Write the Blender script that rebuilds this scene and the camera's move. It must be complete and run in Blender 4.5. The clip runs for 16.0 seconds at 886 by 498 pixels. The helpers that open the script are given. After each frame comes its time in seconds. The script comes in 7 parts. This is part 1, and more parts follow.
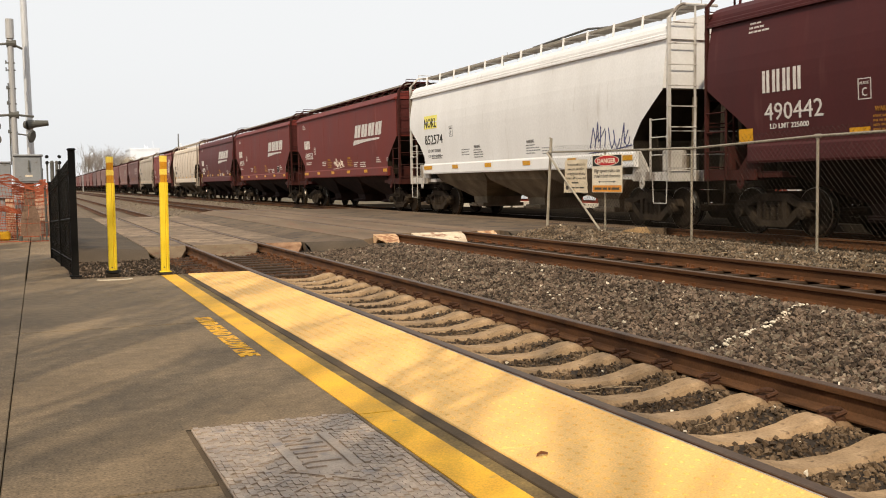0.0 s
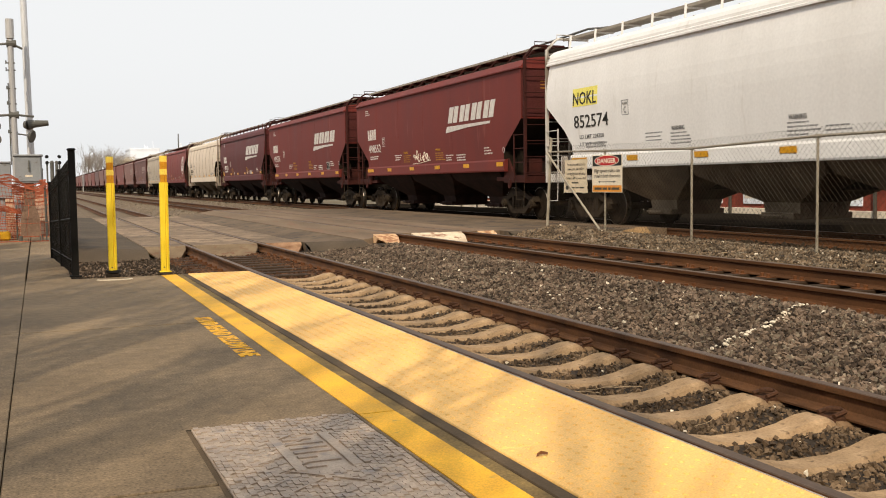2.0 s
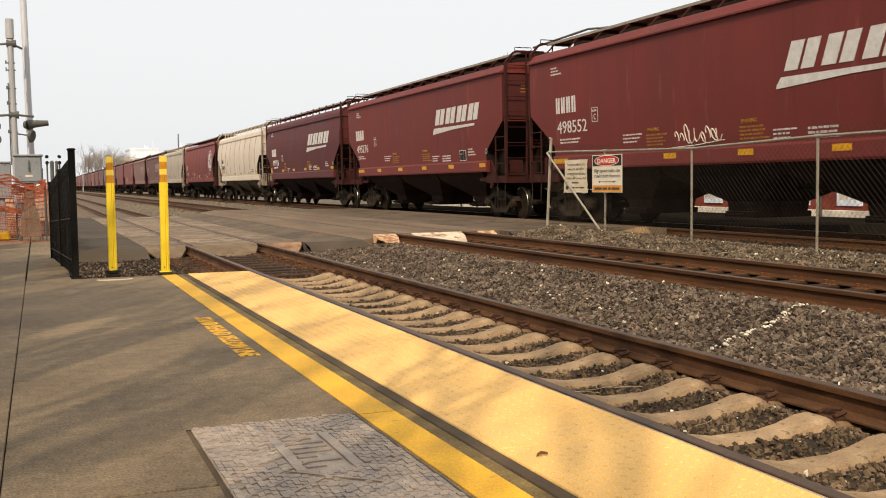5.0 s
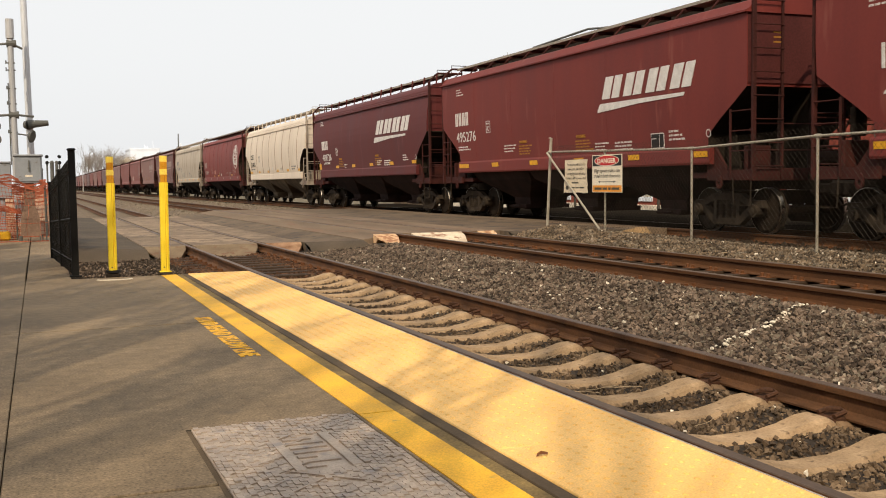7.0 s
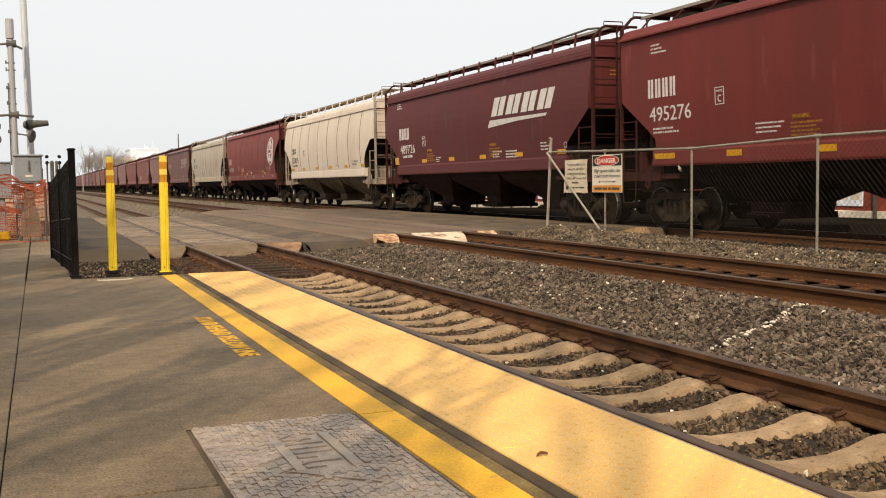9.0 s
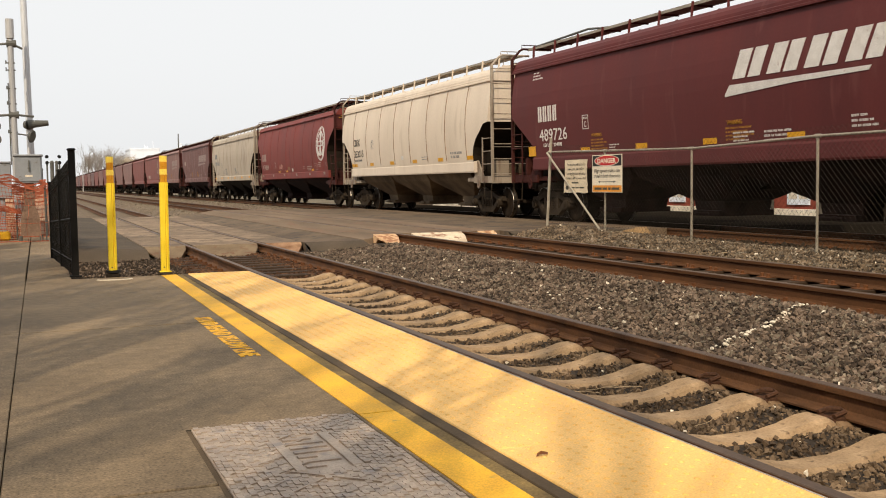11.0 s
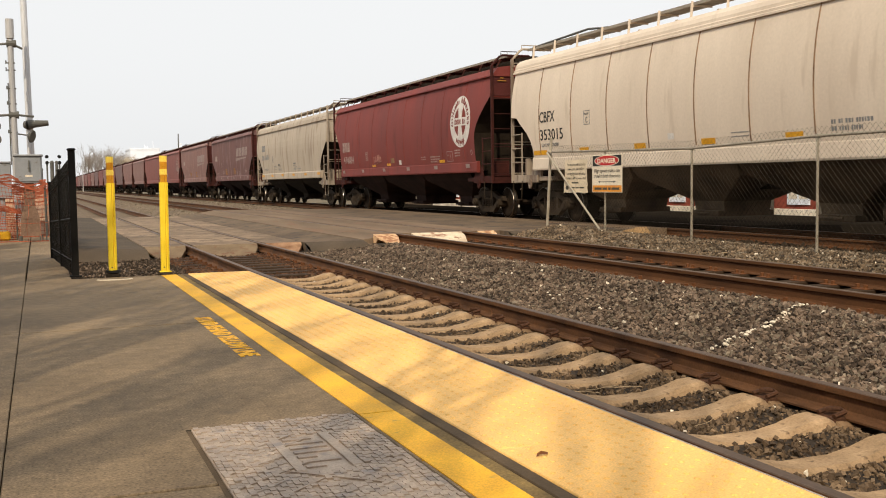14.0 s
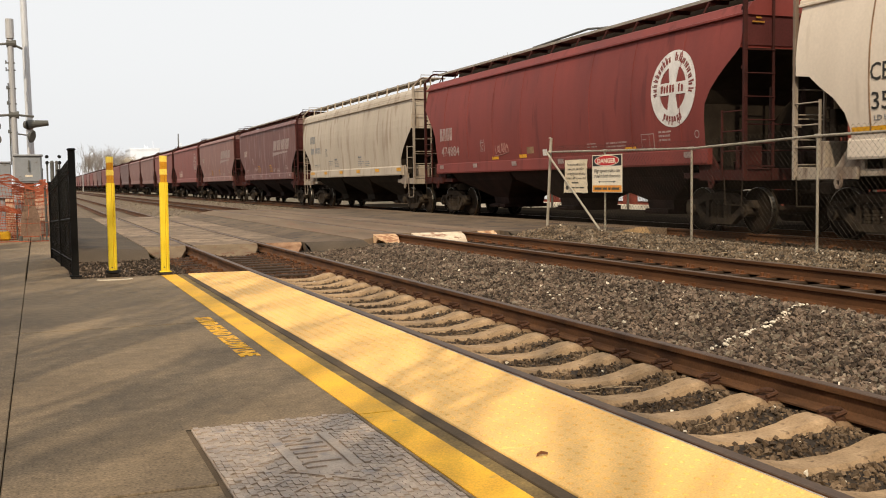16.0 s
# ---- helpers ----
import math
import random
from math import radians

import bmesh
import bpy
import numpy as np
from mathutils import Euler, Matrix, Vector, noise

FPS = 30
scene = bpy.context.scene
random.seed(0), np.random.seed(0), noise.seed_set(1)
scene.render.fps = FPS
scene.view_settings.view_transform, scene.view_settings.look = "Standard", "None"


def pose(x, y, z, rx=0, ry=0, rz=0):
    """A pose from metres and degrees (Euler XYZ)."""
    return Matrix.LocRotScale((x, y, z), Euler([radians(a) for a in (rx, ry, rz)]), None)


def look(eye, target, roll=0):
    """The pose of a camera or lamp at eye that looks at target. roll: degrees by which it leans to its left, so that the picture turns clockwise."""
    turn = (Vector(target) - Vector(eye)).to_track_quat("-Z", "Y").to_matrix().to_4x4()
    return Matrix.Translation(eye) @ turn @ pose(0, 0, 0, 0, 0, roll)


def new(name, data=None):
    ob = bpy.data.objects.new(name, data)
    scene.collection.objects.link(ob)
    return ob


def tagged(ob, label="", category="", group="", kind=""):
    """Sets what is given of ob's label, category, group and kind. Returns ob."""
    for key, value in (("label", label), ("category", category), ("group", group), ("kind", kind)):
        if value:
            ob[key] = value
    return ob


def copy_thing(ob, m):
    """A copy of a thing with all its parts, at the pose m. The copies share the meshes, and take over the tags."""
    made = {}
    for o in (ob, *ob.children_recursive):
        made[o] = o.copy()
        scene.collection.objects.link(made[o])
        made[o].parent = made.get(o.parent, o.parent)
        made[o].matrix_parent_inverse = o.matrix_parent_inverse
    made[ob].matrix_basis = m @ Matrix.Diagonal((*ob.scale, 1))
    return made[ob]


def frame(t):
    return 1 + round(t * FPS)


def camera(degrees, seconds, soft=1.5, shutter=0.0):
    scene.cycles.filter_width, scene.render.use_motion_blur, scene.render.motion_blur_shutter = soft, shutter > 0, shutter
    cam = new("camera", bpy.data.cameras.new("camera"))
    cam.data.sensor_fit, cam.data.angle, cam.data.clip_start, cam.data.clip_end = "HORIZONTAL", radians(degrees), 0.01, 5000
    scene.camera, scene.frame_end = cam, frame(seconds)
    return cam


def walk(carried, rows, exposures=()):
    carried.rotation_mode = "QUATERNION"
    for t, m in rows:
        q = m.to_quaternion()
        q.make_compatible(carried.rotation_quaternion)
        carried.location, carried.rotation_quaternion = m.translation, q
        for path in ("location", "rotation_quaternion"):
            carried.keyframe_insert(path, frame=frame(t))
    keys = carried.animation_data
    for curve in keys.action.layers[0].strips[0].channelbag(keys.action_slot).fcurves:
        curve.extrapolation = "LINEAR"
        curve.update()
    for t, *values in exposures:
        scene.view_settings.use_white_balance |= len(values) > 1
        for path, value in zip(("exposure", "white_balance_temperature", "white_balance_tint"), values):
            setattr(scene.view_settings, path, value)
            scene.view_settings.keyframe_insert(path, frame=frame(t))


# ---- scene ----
EXPOSURE = 0.0
EYE = Vector((0.0, 0.0, 0.942))
YAW, TILT, LEAN = radians(21.63), radians(3.76), -0.794
AIM = EYE + Vector((math.sin(YAW) * math.cos(TILT), math.cos(YAW) * math.cos(TILT), -math.sin(TILT)))
cam = camera(46.99, 16.0, soft=1.0, shutter=0.1)
walk(cam, [(0.0, look(EYE, AIM, LEAN)), (16.0, look(EYE, AIM, LEAN))], exposures=[(0.0, EXPOSURE), (16.0, EXPOSURE)])

# ---- sky and sun ----
SUN_AZ, SUN_EL = radians(58), radians(40)     # the light travels towards +x +y
world = bpy.data.worlds.new("sky")
scene.world = world
world.use_nodes = True
wn, wl = world.node_tree.nodes, world.node_tree.links
sky = wn.new("ShaderNodeTexSky")
sky.sky_type = "NISHITA"
sky.sun_disc = False
sky.sun_elevation = SUN_EL
sky.sun_rotation = math.atan2(-math.cos(SUN_AZ), -math.sin(SUN_AZ))
sky.dust_density, sky.air_density, sky.ozone_density = 4.0, 1.0, 1.0
haze = wn.new("ShaderNodeHueSaturation")
haze.inputs["Saturation"].default_value = 0.12
wl.new(sky.outputs[0], haze.inputs["Color"])
veil = wn.new("ShaderNodeMix")
veil.data_type = "RGBA"
veil.inputs[0].default_value = 0.8
veil.inputs[7].default_value = (10.2, 10.3, 10.35, 1)   # thin bright overcast
wl.new(haze.outputs[0], veil.inputs[6])
wl.new(veil.outputs[2], wn["Background"].inputs["Color"])
wn["Background"].inputs["Strength"].default_value = 0.1
sun_data = bpy.data.lights.new("sun", "SUN")
sun_data.energy, sun_data.angle, sun_data.color = 3.2, radians(0.55), (1.0, 0.86, 0.66)
sun = new("sun", sun_data)
sun.matrix_world = look((0, 0, 40), Vector((0, 0, 40)) + Vector((math.cos(SUN_AZ) * math.cos(SUN_EL), math.sin(SUN_AZ) * math.cos(SUN_EL), -math.sin(SUN_EL))))

# ---- materials ----


WARM_TINT = (1.06, 0.96, 0.80)      # warm tint multiplied into every base colour not marked clean


def surface(name, dark, light, rough=0.8, metal=0.0, scale=2.0, grain=60.0, bump=0.2, streak=(1, 1, 1), spots=None, spot_level=0.62, random_tint=0.0, depth=0.01, island=False, shine=0.2, clean=False, speckle=0.2, mottle=None, rust=None):
    """A node material: two tones by a broad noise, fine grain and relief, and spots of a third colour."""
    if not clean:
        dark, light = [tuple(a * b for a, b in zip(c, WARM_TINT)) for c in (dark, light)]
    m = bpy.data.materials.new(name)
    m.use_nodes = True
    n, l = m.node_tree.nodes, m.node_tree.links
    bsdf = n["Principled BSDF"]
    co = n.new("ShaderNodeTexCoord")
    mp = n.new("ShaderNodeMapping")
    mp.inputs["Scale"].default_value = streak
    l.new(co.outputs["Object"], mp.inputs["Vector"])
    broad = n.new("ShaderNodeTexNoise")
    broad.inputs["Scale"].default_value, broad.inputs["Detail"].default_value = scale, 6
    l.new(mp.outputs[0], broad.inputs["Vector"])
    ramp = n.new("ShaderNodeValToRGB")
    ramp.color_ramp.elements[0].position, ramp.color_ramp.elements[1].position = 0.32, 0.68
    ramp.color_ramp.elements[0].color, ramp.color_ramp.elements[1].color = (*dark, 1), (*light, 1)
    l.new(broad.outputs["Fac"], ramp.inputs[0])
    fine = n.new("ShaderNodeTexNoise")
    fine.inputs["Scale"].default_value, fine.inputs["Detail"].default_value = grain, 3
    l.new(co.outputs["Object"], fine.inputs["Vector"])
    tone = n.new("ShaderNodeMapRange")
    tone.inputs["From Min"].default_value, tone.inputs["From Max"].default_value = 0.25, 0.75
    tone.inputs["To Min"].default_value, tone.inputs["To Max"].default_value = 1 - speckle, 1 + speckle
    l.new(fine.outputs["Fac"], tone.inputs["Value"])
    mul = n.new("ShaderNodeVectorMath")
    mul.operation = "SCALE"
    l.new(ramp.outputs[0], mul.inputs[0])
    l.new(tone.outputs[0], mul.inputs["Scale"])
    out = mul.outputs[0]
    if mottle:      # (scale, amount): blotches between the broad tones and the grain
        mid = n.new("ShaderNodeTexNoise")
        mid.inputs["Scale"].default_value, mid.inputs["Detail"].default_value, mid.inputs["Roughness"].default_value = mottle[0], 5, 0.65
        l.new(mp.outputs[0], mid.inputs["Vector"])
        mr = n.new("ShaderNodeMapRange")
        mr.inputs["From Min"].default_value, mr.inputs["From Max"].default_value = 0.3, 0.7
        mr.inputs["To Min"].default_value, mr.inputs["To Max"].default_value = 1 - mottle[1], 1 + mottle[1]
        l.new(mid.outputs["Fac"], mr.inputs["Value"])
        mm = n.new("ShaderNodeVectorMath")
        mm.operation = "SCALE"
        l.new(out, mm.inputs[0])
        l.new(mr.outputs[0], mm.inputs["Scale"])
        out = mm.outputs[0]
    if rust:        # (colour, x from, x to): rust washed along a tie from under its rails
        sep = n.new("ShaderNodeSeparateXYZ")
        l.new(co.outputs["Object"], sep.inputs[0])
        away = n.new("ShaderNodeMath")
        away.operation = "ABSOLUTE"
        l.new(sep.outputs["X"], away.inputs[0])
        wash = n.new("ShaderNodeMath")
        wash.operation = "MULTIPLY_ADD"
        wash.inputs[1].default_value = 0.22
        l.new(broad.outputs["Fac"], wash.inputs[0])
        l.new(away.outputs[0], wash.inputs[2])
        near = n.new("ShaderNodeMapRange")
        near.inputs["From Min"].default_value, near.inputs["From Max"].default_value = rust[1] + 0.11, rust[2] + 0.11
        near.inputs["To Max"].default_value = 0.85
        l.new(wash.outputs[0], near.inputs["Value"])
        rmix = n.new("ShaderNodeMix")
        rmix.data_type = "RGBA"
        rmix.inputs[7].default_value = (*rust[0], 1)
        l.new(near.outputs[0], rmix.inputs[0])
        l.new(out, rmix.inputs[6])
        out = rmix.outputs[2]
    if random_tint:
        src = n.new("ShaderNodeNewGeometry").outputs["Random Per Island"] if island else n.new("ShaderNodeObjectInfo").outputs["Random"]
        rr = n.new("ShaderNodeMapRange")
        rr.inputs["To Min"].default_value, rr.inputs["To Max"].default_value = 1 - random_tint, 1 + random_tint
        l.new(src, rr.inputs["Value"])
        m2 = n.new("ShaderNodeVectorMath")
        m2.operation = "SCALE"
        l.new(out, m2.inputs[0])
        l.new(rr.outputs[0], m2.inputs["Scale"])
        out = m2.outputs[0]
    if spots:
        sp = n.new("ShaderNodeTexNoise")
        sp.inputs["Scale"].default_value, sp.inputs["Detail"].default_value = scale * 2.7 + 0.4, 8
        l.new(mp.outputs[0], sp.inputs["Vector"])
        sr = n.new("ShaderNodeMapRange")
        sr.inputs["From Min"].default_value, sr.inputs["From Max"].default_value = spot_level - 0.05, spot_level + 0.06
        l.new(sp.outputs["Fac"], sr.inputs["Value"])
        mix = n.new("ShaderNodeMix")
        mix.data_type = "RGBA"
        mix.inputs[7].default_value = (*spots, 1)
        l.new(sr.outputs[0], mix.inputs[0])
        l.new(out, mix.inputs[6])
        out = mix.outputs[2]
    l.new(out, bsdf.inputs["Base Color"])
    rg = n.new("ShaderNodeMapRange")
    rg.inputs["To Min"].default_value, rg.inputs["To Max"].default_value = max(0.05, rough - 0.12), min(1, rough + 0.12)
    l.new(broad.outputs["Fac"], rg.inputs["Value"])
    l.new(rg.outputs[0], bsdf.inputs["Roughness"])
    bsdf.inputs["Metallic"].default_value = metal
    bsdf.inputs["Specular IOR Level"].default_value = shine
    if bump:
        b = n.new("ShaderNodeBump")
        b.inputs["Strength"].default_value, b.inputs["Distance"].default_value = bump, depth
        l.new(fine.outputs["Fac"], b.inputs["Height"])
        l.new(b.outputs[0], bsdf.inputs["Normal"])
    return m


CONCRETE = surface("platform_concrete", (0.142, 0.110, 0.076), (0.236, 0.185, 0.131), 0.8, scale=1.1, grain=95, bump=0.22, spots=(0.115, 0.088, 0.060), spot_level=0.70, random_tint=0.05, depth=0.003, speckle=0.5, mottle=(14, 0.22))
KERB_DARK = surface("dark_edging", (0.072, 0.053, 0.035), (0.12, 0.090, 0.062), 0.85, scale=3, grain=120, bump=0.2, depth=0.003)
TACTILE = surface("yellow_tactile", (0.82, 0.515, 0.170), (0.90, 0.588, 0.222), 0.55, scale=1.5, grain=140, bump=0.1, spots=(0.6, 0.38, 0.13), spot_level=0.72, depth=0.002)
YELLOW = surface("yellow_line_paint", (0.72, 0.40, 0.02), (0.85, 0.50, 0.035), 0.6, scale=4, grain=150, bump=0.15, spots=(0.3, 0.2, 0.07), spot_level=0.70, depth=0.002)
POST_YELLOW = surface("yellow_post_plastic", (0.86, 0.60, 0.03), (0.94, 0.69, 0.05), 0.4, clean=True, speckle=0.04, scale=5, grain=90, bump=0.05, spots=(0.5, 0.32, 0.04), spot_level=0.74, depth=0.002)
POST_BAND = surface("amber_reflective_band", (0.52, 0.25, 0.02), (0.66, 0.34, 0.035), 0.3, scale=9, grain=200, bump=0.05, depth=0.001)
POST_PALE = surface("pale_yellow_band", (0.85, 0.68, 0.10), (0.92, 0.78, 0.2), 0.35, scale=9, grain=200, bump=0.05, depth=0.001)
ASPHALT = surface("road_asphalt", (0.085, 0.064, 0.048), (0.158, 0.123, 0.095), 0.9, scale=0.8, grain=60, bump=0.4, spots=(0.05, 0.042, 0.036), spot_level=0.60, depth=0.006)
ROAD_DARK = surface("darkened_asphalt", (0.054, 0.044, 0.035), (0.094, 0.076, 0.061), 0.92, scale=1.1, grain=60, bump=0.5, depth=0.008)
POST_PALE_WHITE = surface("white_nosing_paint", (0.34, 0.30, 0.25), (0.48, 0.44, 0.38), 0.6, scale=5, grain=80, bump=0.1, clean=True, depth=0.002)
# asphalt blacker than its own colour, to carry the train's shade
YARD_SHADE = surface("shade_dark_asphalt", (0.011, 0.0098, 0.009), (0.022, 0.0195, 0.0175), 0.95, scale=0.6, grain=30, bump=0.3, shine=0.0, depth=0.005)
PANEL = surface("crossing_panel_concrete", (0.130, 0.097, 0.073), (0.285, 0.224, 0.173), 0.85, scale=1.7, grain=60, bump=0.25, spots=(0.10, 0.072, 0.052), spot_level=0.60, random_tint=0.16, depth=0.004)
RUSTY_WHITE = surface("rusty_white_steel", (0.50, 0.42, 0.34), (0.70, 0.63, 0.54), 0.7, scale=1.6, grain=50, bump=0.3, spots=(0.25, 0.085, 0.035), spot_level=0.61, depth=0.006)
PANEL_TAN = surface("stained_ramp_concrete", (0.13, 0.095, 0.065), (0.22, 0.17, 0.12), 0.85, scale=2, grain=50, bump=0.3, spots=(0.16, 0.08, 0.045), spot_level=0.62, depth=0.005)
RUSTIER = surface("rust_eaten_white_steel", (0.50, 0.33, 0.20), (0.70, 0.52, 0.36), 0.75, scale=2.6, grain=40, bump=0.4, spots=(0.34, 0.15, 0.07), spot_level=0.50, depth=0.008)
RUST_ORANGE = surface("rusted_steel_plate", (0.17, 0.085, 0.045), (0.36, 0.235, 0.16), 0.8, scale=4, grain=50, bump=0.3, depth=0.006)
ROAD_TAN = surface("dusty_crossing_surface", (0.118, 0.089, 0.067), (0.20, 0.154, 0.118), 0.9, scale=0.8, grain=60, bump=0.4, streak=(2, 0.25, 1), spots=(0.18, 0.105, 0.063), spot_level=0.60, depth=0.006)
RAIL_SIDE = surface("rail_rust", (0.060, 0.030, 0.016), (0.140, 0.071, 0.036), 0.8, scale=6, grain=70, bump=0.4, streak=(1, 0.4, 1), spots=(0.19, 0.085, 0.035), spot_level=0.68, depth=0.004)
RAIL_RUSTY = surface("rail_orange_rust", (0.058, 0.027, 0.0125), (0.115, 0.054, 0.024), 0.85, scale=3, grain=70, bump=0.3, streak=(1, 0.3, 1), depth=0.004)
RAIL_TOP = surface("rail_running_surface", (0.070, 0.048, 0.038), (0.115, 0.083, 0.066), 0.52, shine=0.16, metal=0.0, scale=4, grain=40, bump=0.05, streak=(1, 0.1, 1), depth=0.001)
RAIL_TOP_DULL = surface("rail_dull_running_surface", (0.09, 0.06, 0.045), (0.14, 0.10, 0.08), 0.55, metal=0.3, scale=4, grain=40, bump=0.05, streak=(1, 0.1, 1), depth=0.001)
TIE_CONCRETE = surface("tie_concrete", (0.252, 0.178, 0.112), (0.395, 0.292, 0.197), 0.9, scale=6, grain=70, bump=0.5, spots=(0.14, 0.088, 0.05), spot_level=0.64, random_tint=0.1, depth=0.006, rust=((0.15, 0.085, 0.045), 0.50, 0.68))
TIE_WOOD = surface("creosote_timber", (0.028, 0.018, 0.012), (0.058, 0.038, 0.025), 0.9, scale=5, grain=40, bump=0.5, streak=(0.2, 3, 1), random_tint=0.2, depth=0.008)
CLIP = surface("rusty_rail_clip", (0.048, 0.024, 0.015), (0.088, 0.043, 0.026), 0.8, scale=20, grain=80, bump=0.2, depth=0.003)
# far track bed: the train's shade is put into this near-black colour
FAR_BED_SHADE = surface("shade_dark_bed", (0.011, 0.009, 0.0075), (0.026, 0.021, 0.017), 0.95, scale=6, grain=30, bump=0.8, shine=0.0, depth=0.03)
CLIP_ORANGE = surface("orange_rust_plate", (0.070, 0.030, 0.0135), (0.155, 0.066, 0.028), 0.85, scale=14, grain=80, bump=0.3, depth=0.004)
# bed coloured dark so that gaps between stones look shaded
BALLAST = surface("ballast_bed", (0.024, 0.018, 0.014), (0.048, 0.037, 0.029), 0.95, scale=12, grain=30, bump=0.8, depth=0.03)
DUSTY_BED = surface("dusty_ballast", (0.105, 0.082, 0.062), (0.175, 0.140, 0.108), 0.95, scale=1.5, grain=14, bump=0.8, speckle=0.45, depth=0.03)
STONE = surface("ballast_stone", (0.068, 0.052, 0.043), (0.158, 0.124, 0.105), 0.9, scale=3, grain=60, bump=0.4, random_tint=0.75, depth=0.006, island=True)
STONE_PALE = surface("pale_gravel_stone", (0.080, 0.061, 0.045), (0.200, 0.156, 0.118), 0.9, scale=3, grain=60, bump=0.4, random_tint=0.75, depth=0.006, island=True)
# near-black stones: shade under the train, and dark gravel by the platform
STONE_BLACK = surface("black_ballast_stone", (0.022, 0.016, 0.011), (0.055, 0.041, 0.029), 0.9, scale=3, grain=60, bump=0.3, random_tint=0.4, depth=0.006, island=True)
STONE_RUST = surface("rust_stained_stone", (0.048, 0.025, 0.015), (0.115, 0.060, 0.035), 0.9, scale=3, grain=60, bump=0.3, random_tint=0.45, depth=0.006, island=True)
GRIME_LINE = surface("dark_paint_grime", (0.125, 0.090, 0.042), (0.25, 0.180, 0.075), 0.8, scale=7, grain=90, bump=0.2, speckle=0.35, depth=0.003)
STONE_TIE = surface("dusty_brown_stone", (0.066, 0.047, 0.033), (0.165, 0.122, 0.086), 0.9, scale=3, grain=60, bump=0.3, random_tint=0.55, depth=0.006, island=True)
STONE_LIGHT = surface("light_grey_stone", (0.12, 0.103, 0.085), (0.25, 0.22, 0.188), 0.9, scale=3, grain=60, bump=0.3, random_tint=0.4, depth=0.006, island=True)
STONE_WHITE = surface("white_stone", (0.6, 0.57, 0.52), (0.75, 0.72, 0.67), 0.85, scale=8, grain=60, bump=0.3, depth=0.004)
EARTH = surface("gravelly_earth", (0.10, 0.085, 0.065), (0.17, 0.145, 0.11), 0.95, scale=0.3, grain=8, bump=0.5, spots=(0.07, 0.075, 0.035), spot_level=0.6, depth=0.03)
GALV = surface("galvanised_steel", (0.30, 0.285, 0.255), (0.42, 0.40, 0.365), 0.5, metal=0.2, scale=6, grain=80, bump=0.1, spots=(0.22, 0.17, 0.12), spot_level=0.7, depth=0.002)
WIRE = surface("fence_wire", (0.026, 0.022, 0.018), (0.046, 0.039, 0.032), 0.7, metal=0.2, scale=8, grain=60, bump=0, depth=0.001)
BLACK_PAINT = surface("black_fence_paint", (0.006, 0.006, 0.006), (0.011, 0.0105, 0.01), 0.65, shine=0.15, scale=4, grain=80, bump=0.1, depth=0.002)


# ---- mesh helpers ----


def part(name, bm, material, parent=None, label="", smooth=False):
    me = bpy.data.meshes.new(name)
    bm.normal_update()
    bm.to_mesh(me)
    bm.free()
    me.materials.append(material)
    if smooth:
        for poly in me.polygons:
            poly.use_smooth = True
    ob = new(name, me)
    if parent:
        ob.parent = parent
    if label:
        tagged(ob, label)
    return ob


def thing(name, label, category, m=None, group="", kind=""):
    ob = new(name)
    if m:
        ob.matrix_basis = m
    return tagged(ob, label, category, group, kind)


def box(bm, x0, x1, y0, y1, z0, z1, m=None, bevel=0.0):
    vs = [bm.verts.new(v) for v in [(x0, y0, z0), (x1, y0, z0), (x1, y1, z0), (x0, y1, z0), (x0, y0, z1), (x1, y0, z1), (x1, y1, z1), (x0, y1, z1)]]
    fs = [bm.faces.new([vs[i] for i in f]) for f in [(3, 2, 1, 0), (4, 5, 6, 7), (0, 1, 5, 4), (1, 2, 6, 5), (2, 3, 7, 6), (3, 0, 4, 7)]]
    if bevel:
        es = list({e for f in fs for e in f.edges})
        got = bmesh.ops.bevel(bm, geom=es, offset=bevel, segments=1, affect="EDGES", clamp_overlap=True)
        vs = list({v for f in got["faces"] for v in f.verts} | {v for v in vs if v.is_valid})
    if m:
        for v in vs:
            v.co = m @ v.co
    return bm


def bar(bm, a, b, r, n=6, r2=None):
    """A rod from a to b."""
    a, b = Vector(a), Vector(b)
    q = (b - a).to_track_quat("Z", "Y").to_matrix()
    r2 = r if r2 is None else r2
    ra = [bm.verts.new(a + q @ Vector((r * math.cos(i * math.tau / n), r * math.sin(i * math.tau / n), 0))) for i in range(n)]
    rb = [bm.verts.new(b + q @ Vector((r2 * math.cos(i * math.tau / n), r2 * math.sin(i * math.tau / n), 0))) for i in range(n)]
    for i in range(n):
        bm.faces.new((ra[i], ra[(i + 1) % n], rb[(i + 1) % n], rb[i]))
    bm.faces.new(ra[::-1])
    bm.faces.new(rb)
    return bm


def pipe(bm, points, r, n=6):
    for a, b in zip(points, points[1:]):
        bar(bm, a, b, r, n)
    return bm


def rod(bm, points, r, n=6):
    """A round rod bent through points, in one piece."""
    points = [Vector(p) for p in points]
    rings = []
    for i, p in enumerate(points):
        way = (points[min(i + 1, len(points) - 1)] - points[max(i - 1, 0)]).normalized()
        q = way.to_track_quat("Z", "Y").to_matrix()
        rings.append([bm.verts.new(p + q @ Vector((r * math.cos(k * math.tau / n), r * math.sin(k * math.tau / n), 0))) for k in range(n)])
    for a, b in zip(rings, rings[1:]):
        for k in range(n):
            bm.faces.new((a[k], a[(k + 1) % n], b[(k + 1) % n], b[k]))
    bm.faces.new(rings[0][::-1])
    bm.faces.new(rings[-1])
    bmesh.ops.recalc_face_normals(bm, faces=bm.faces)
    return bm


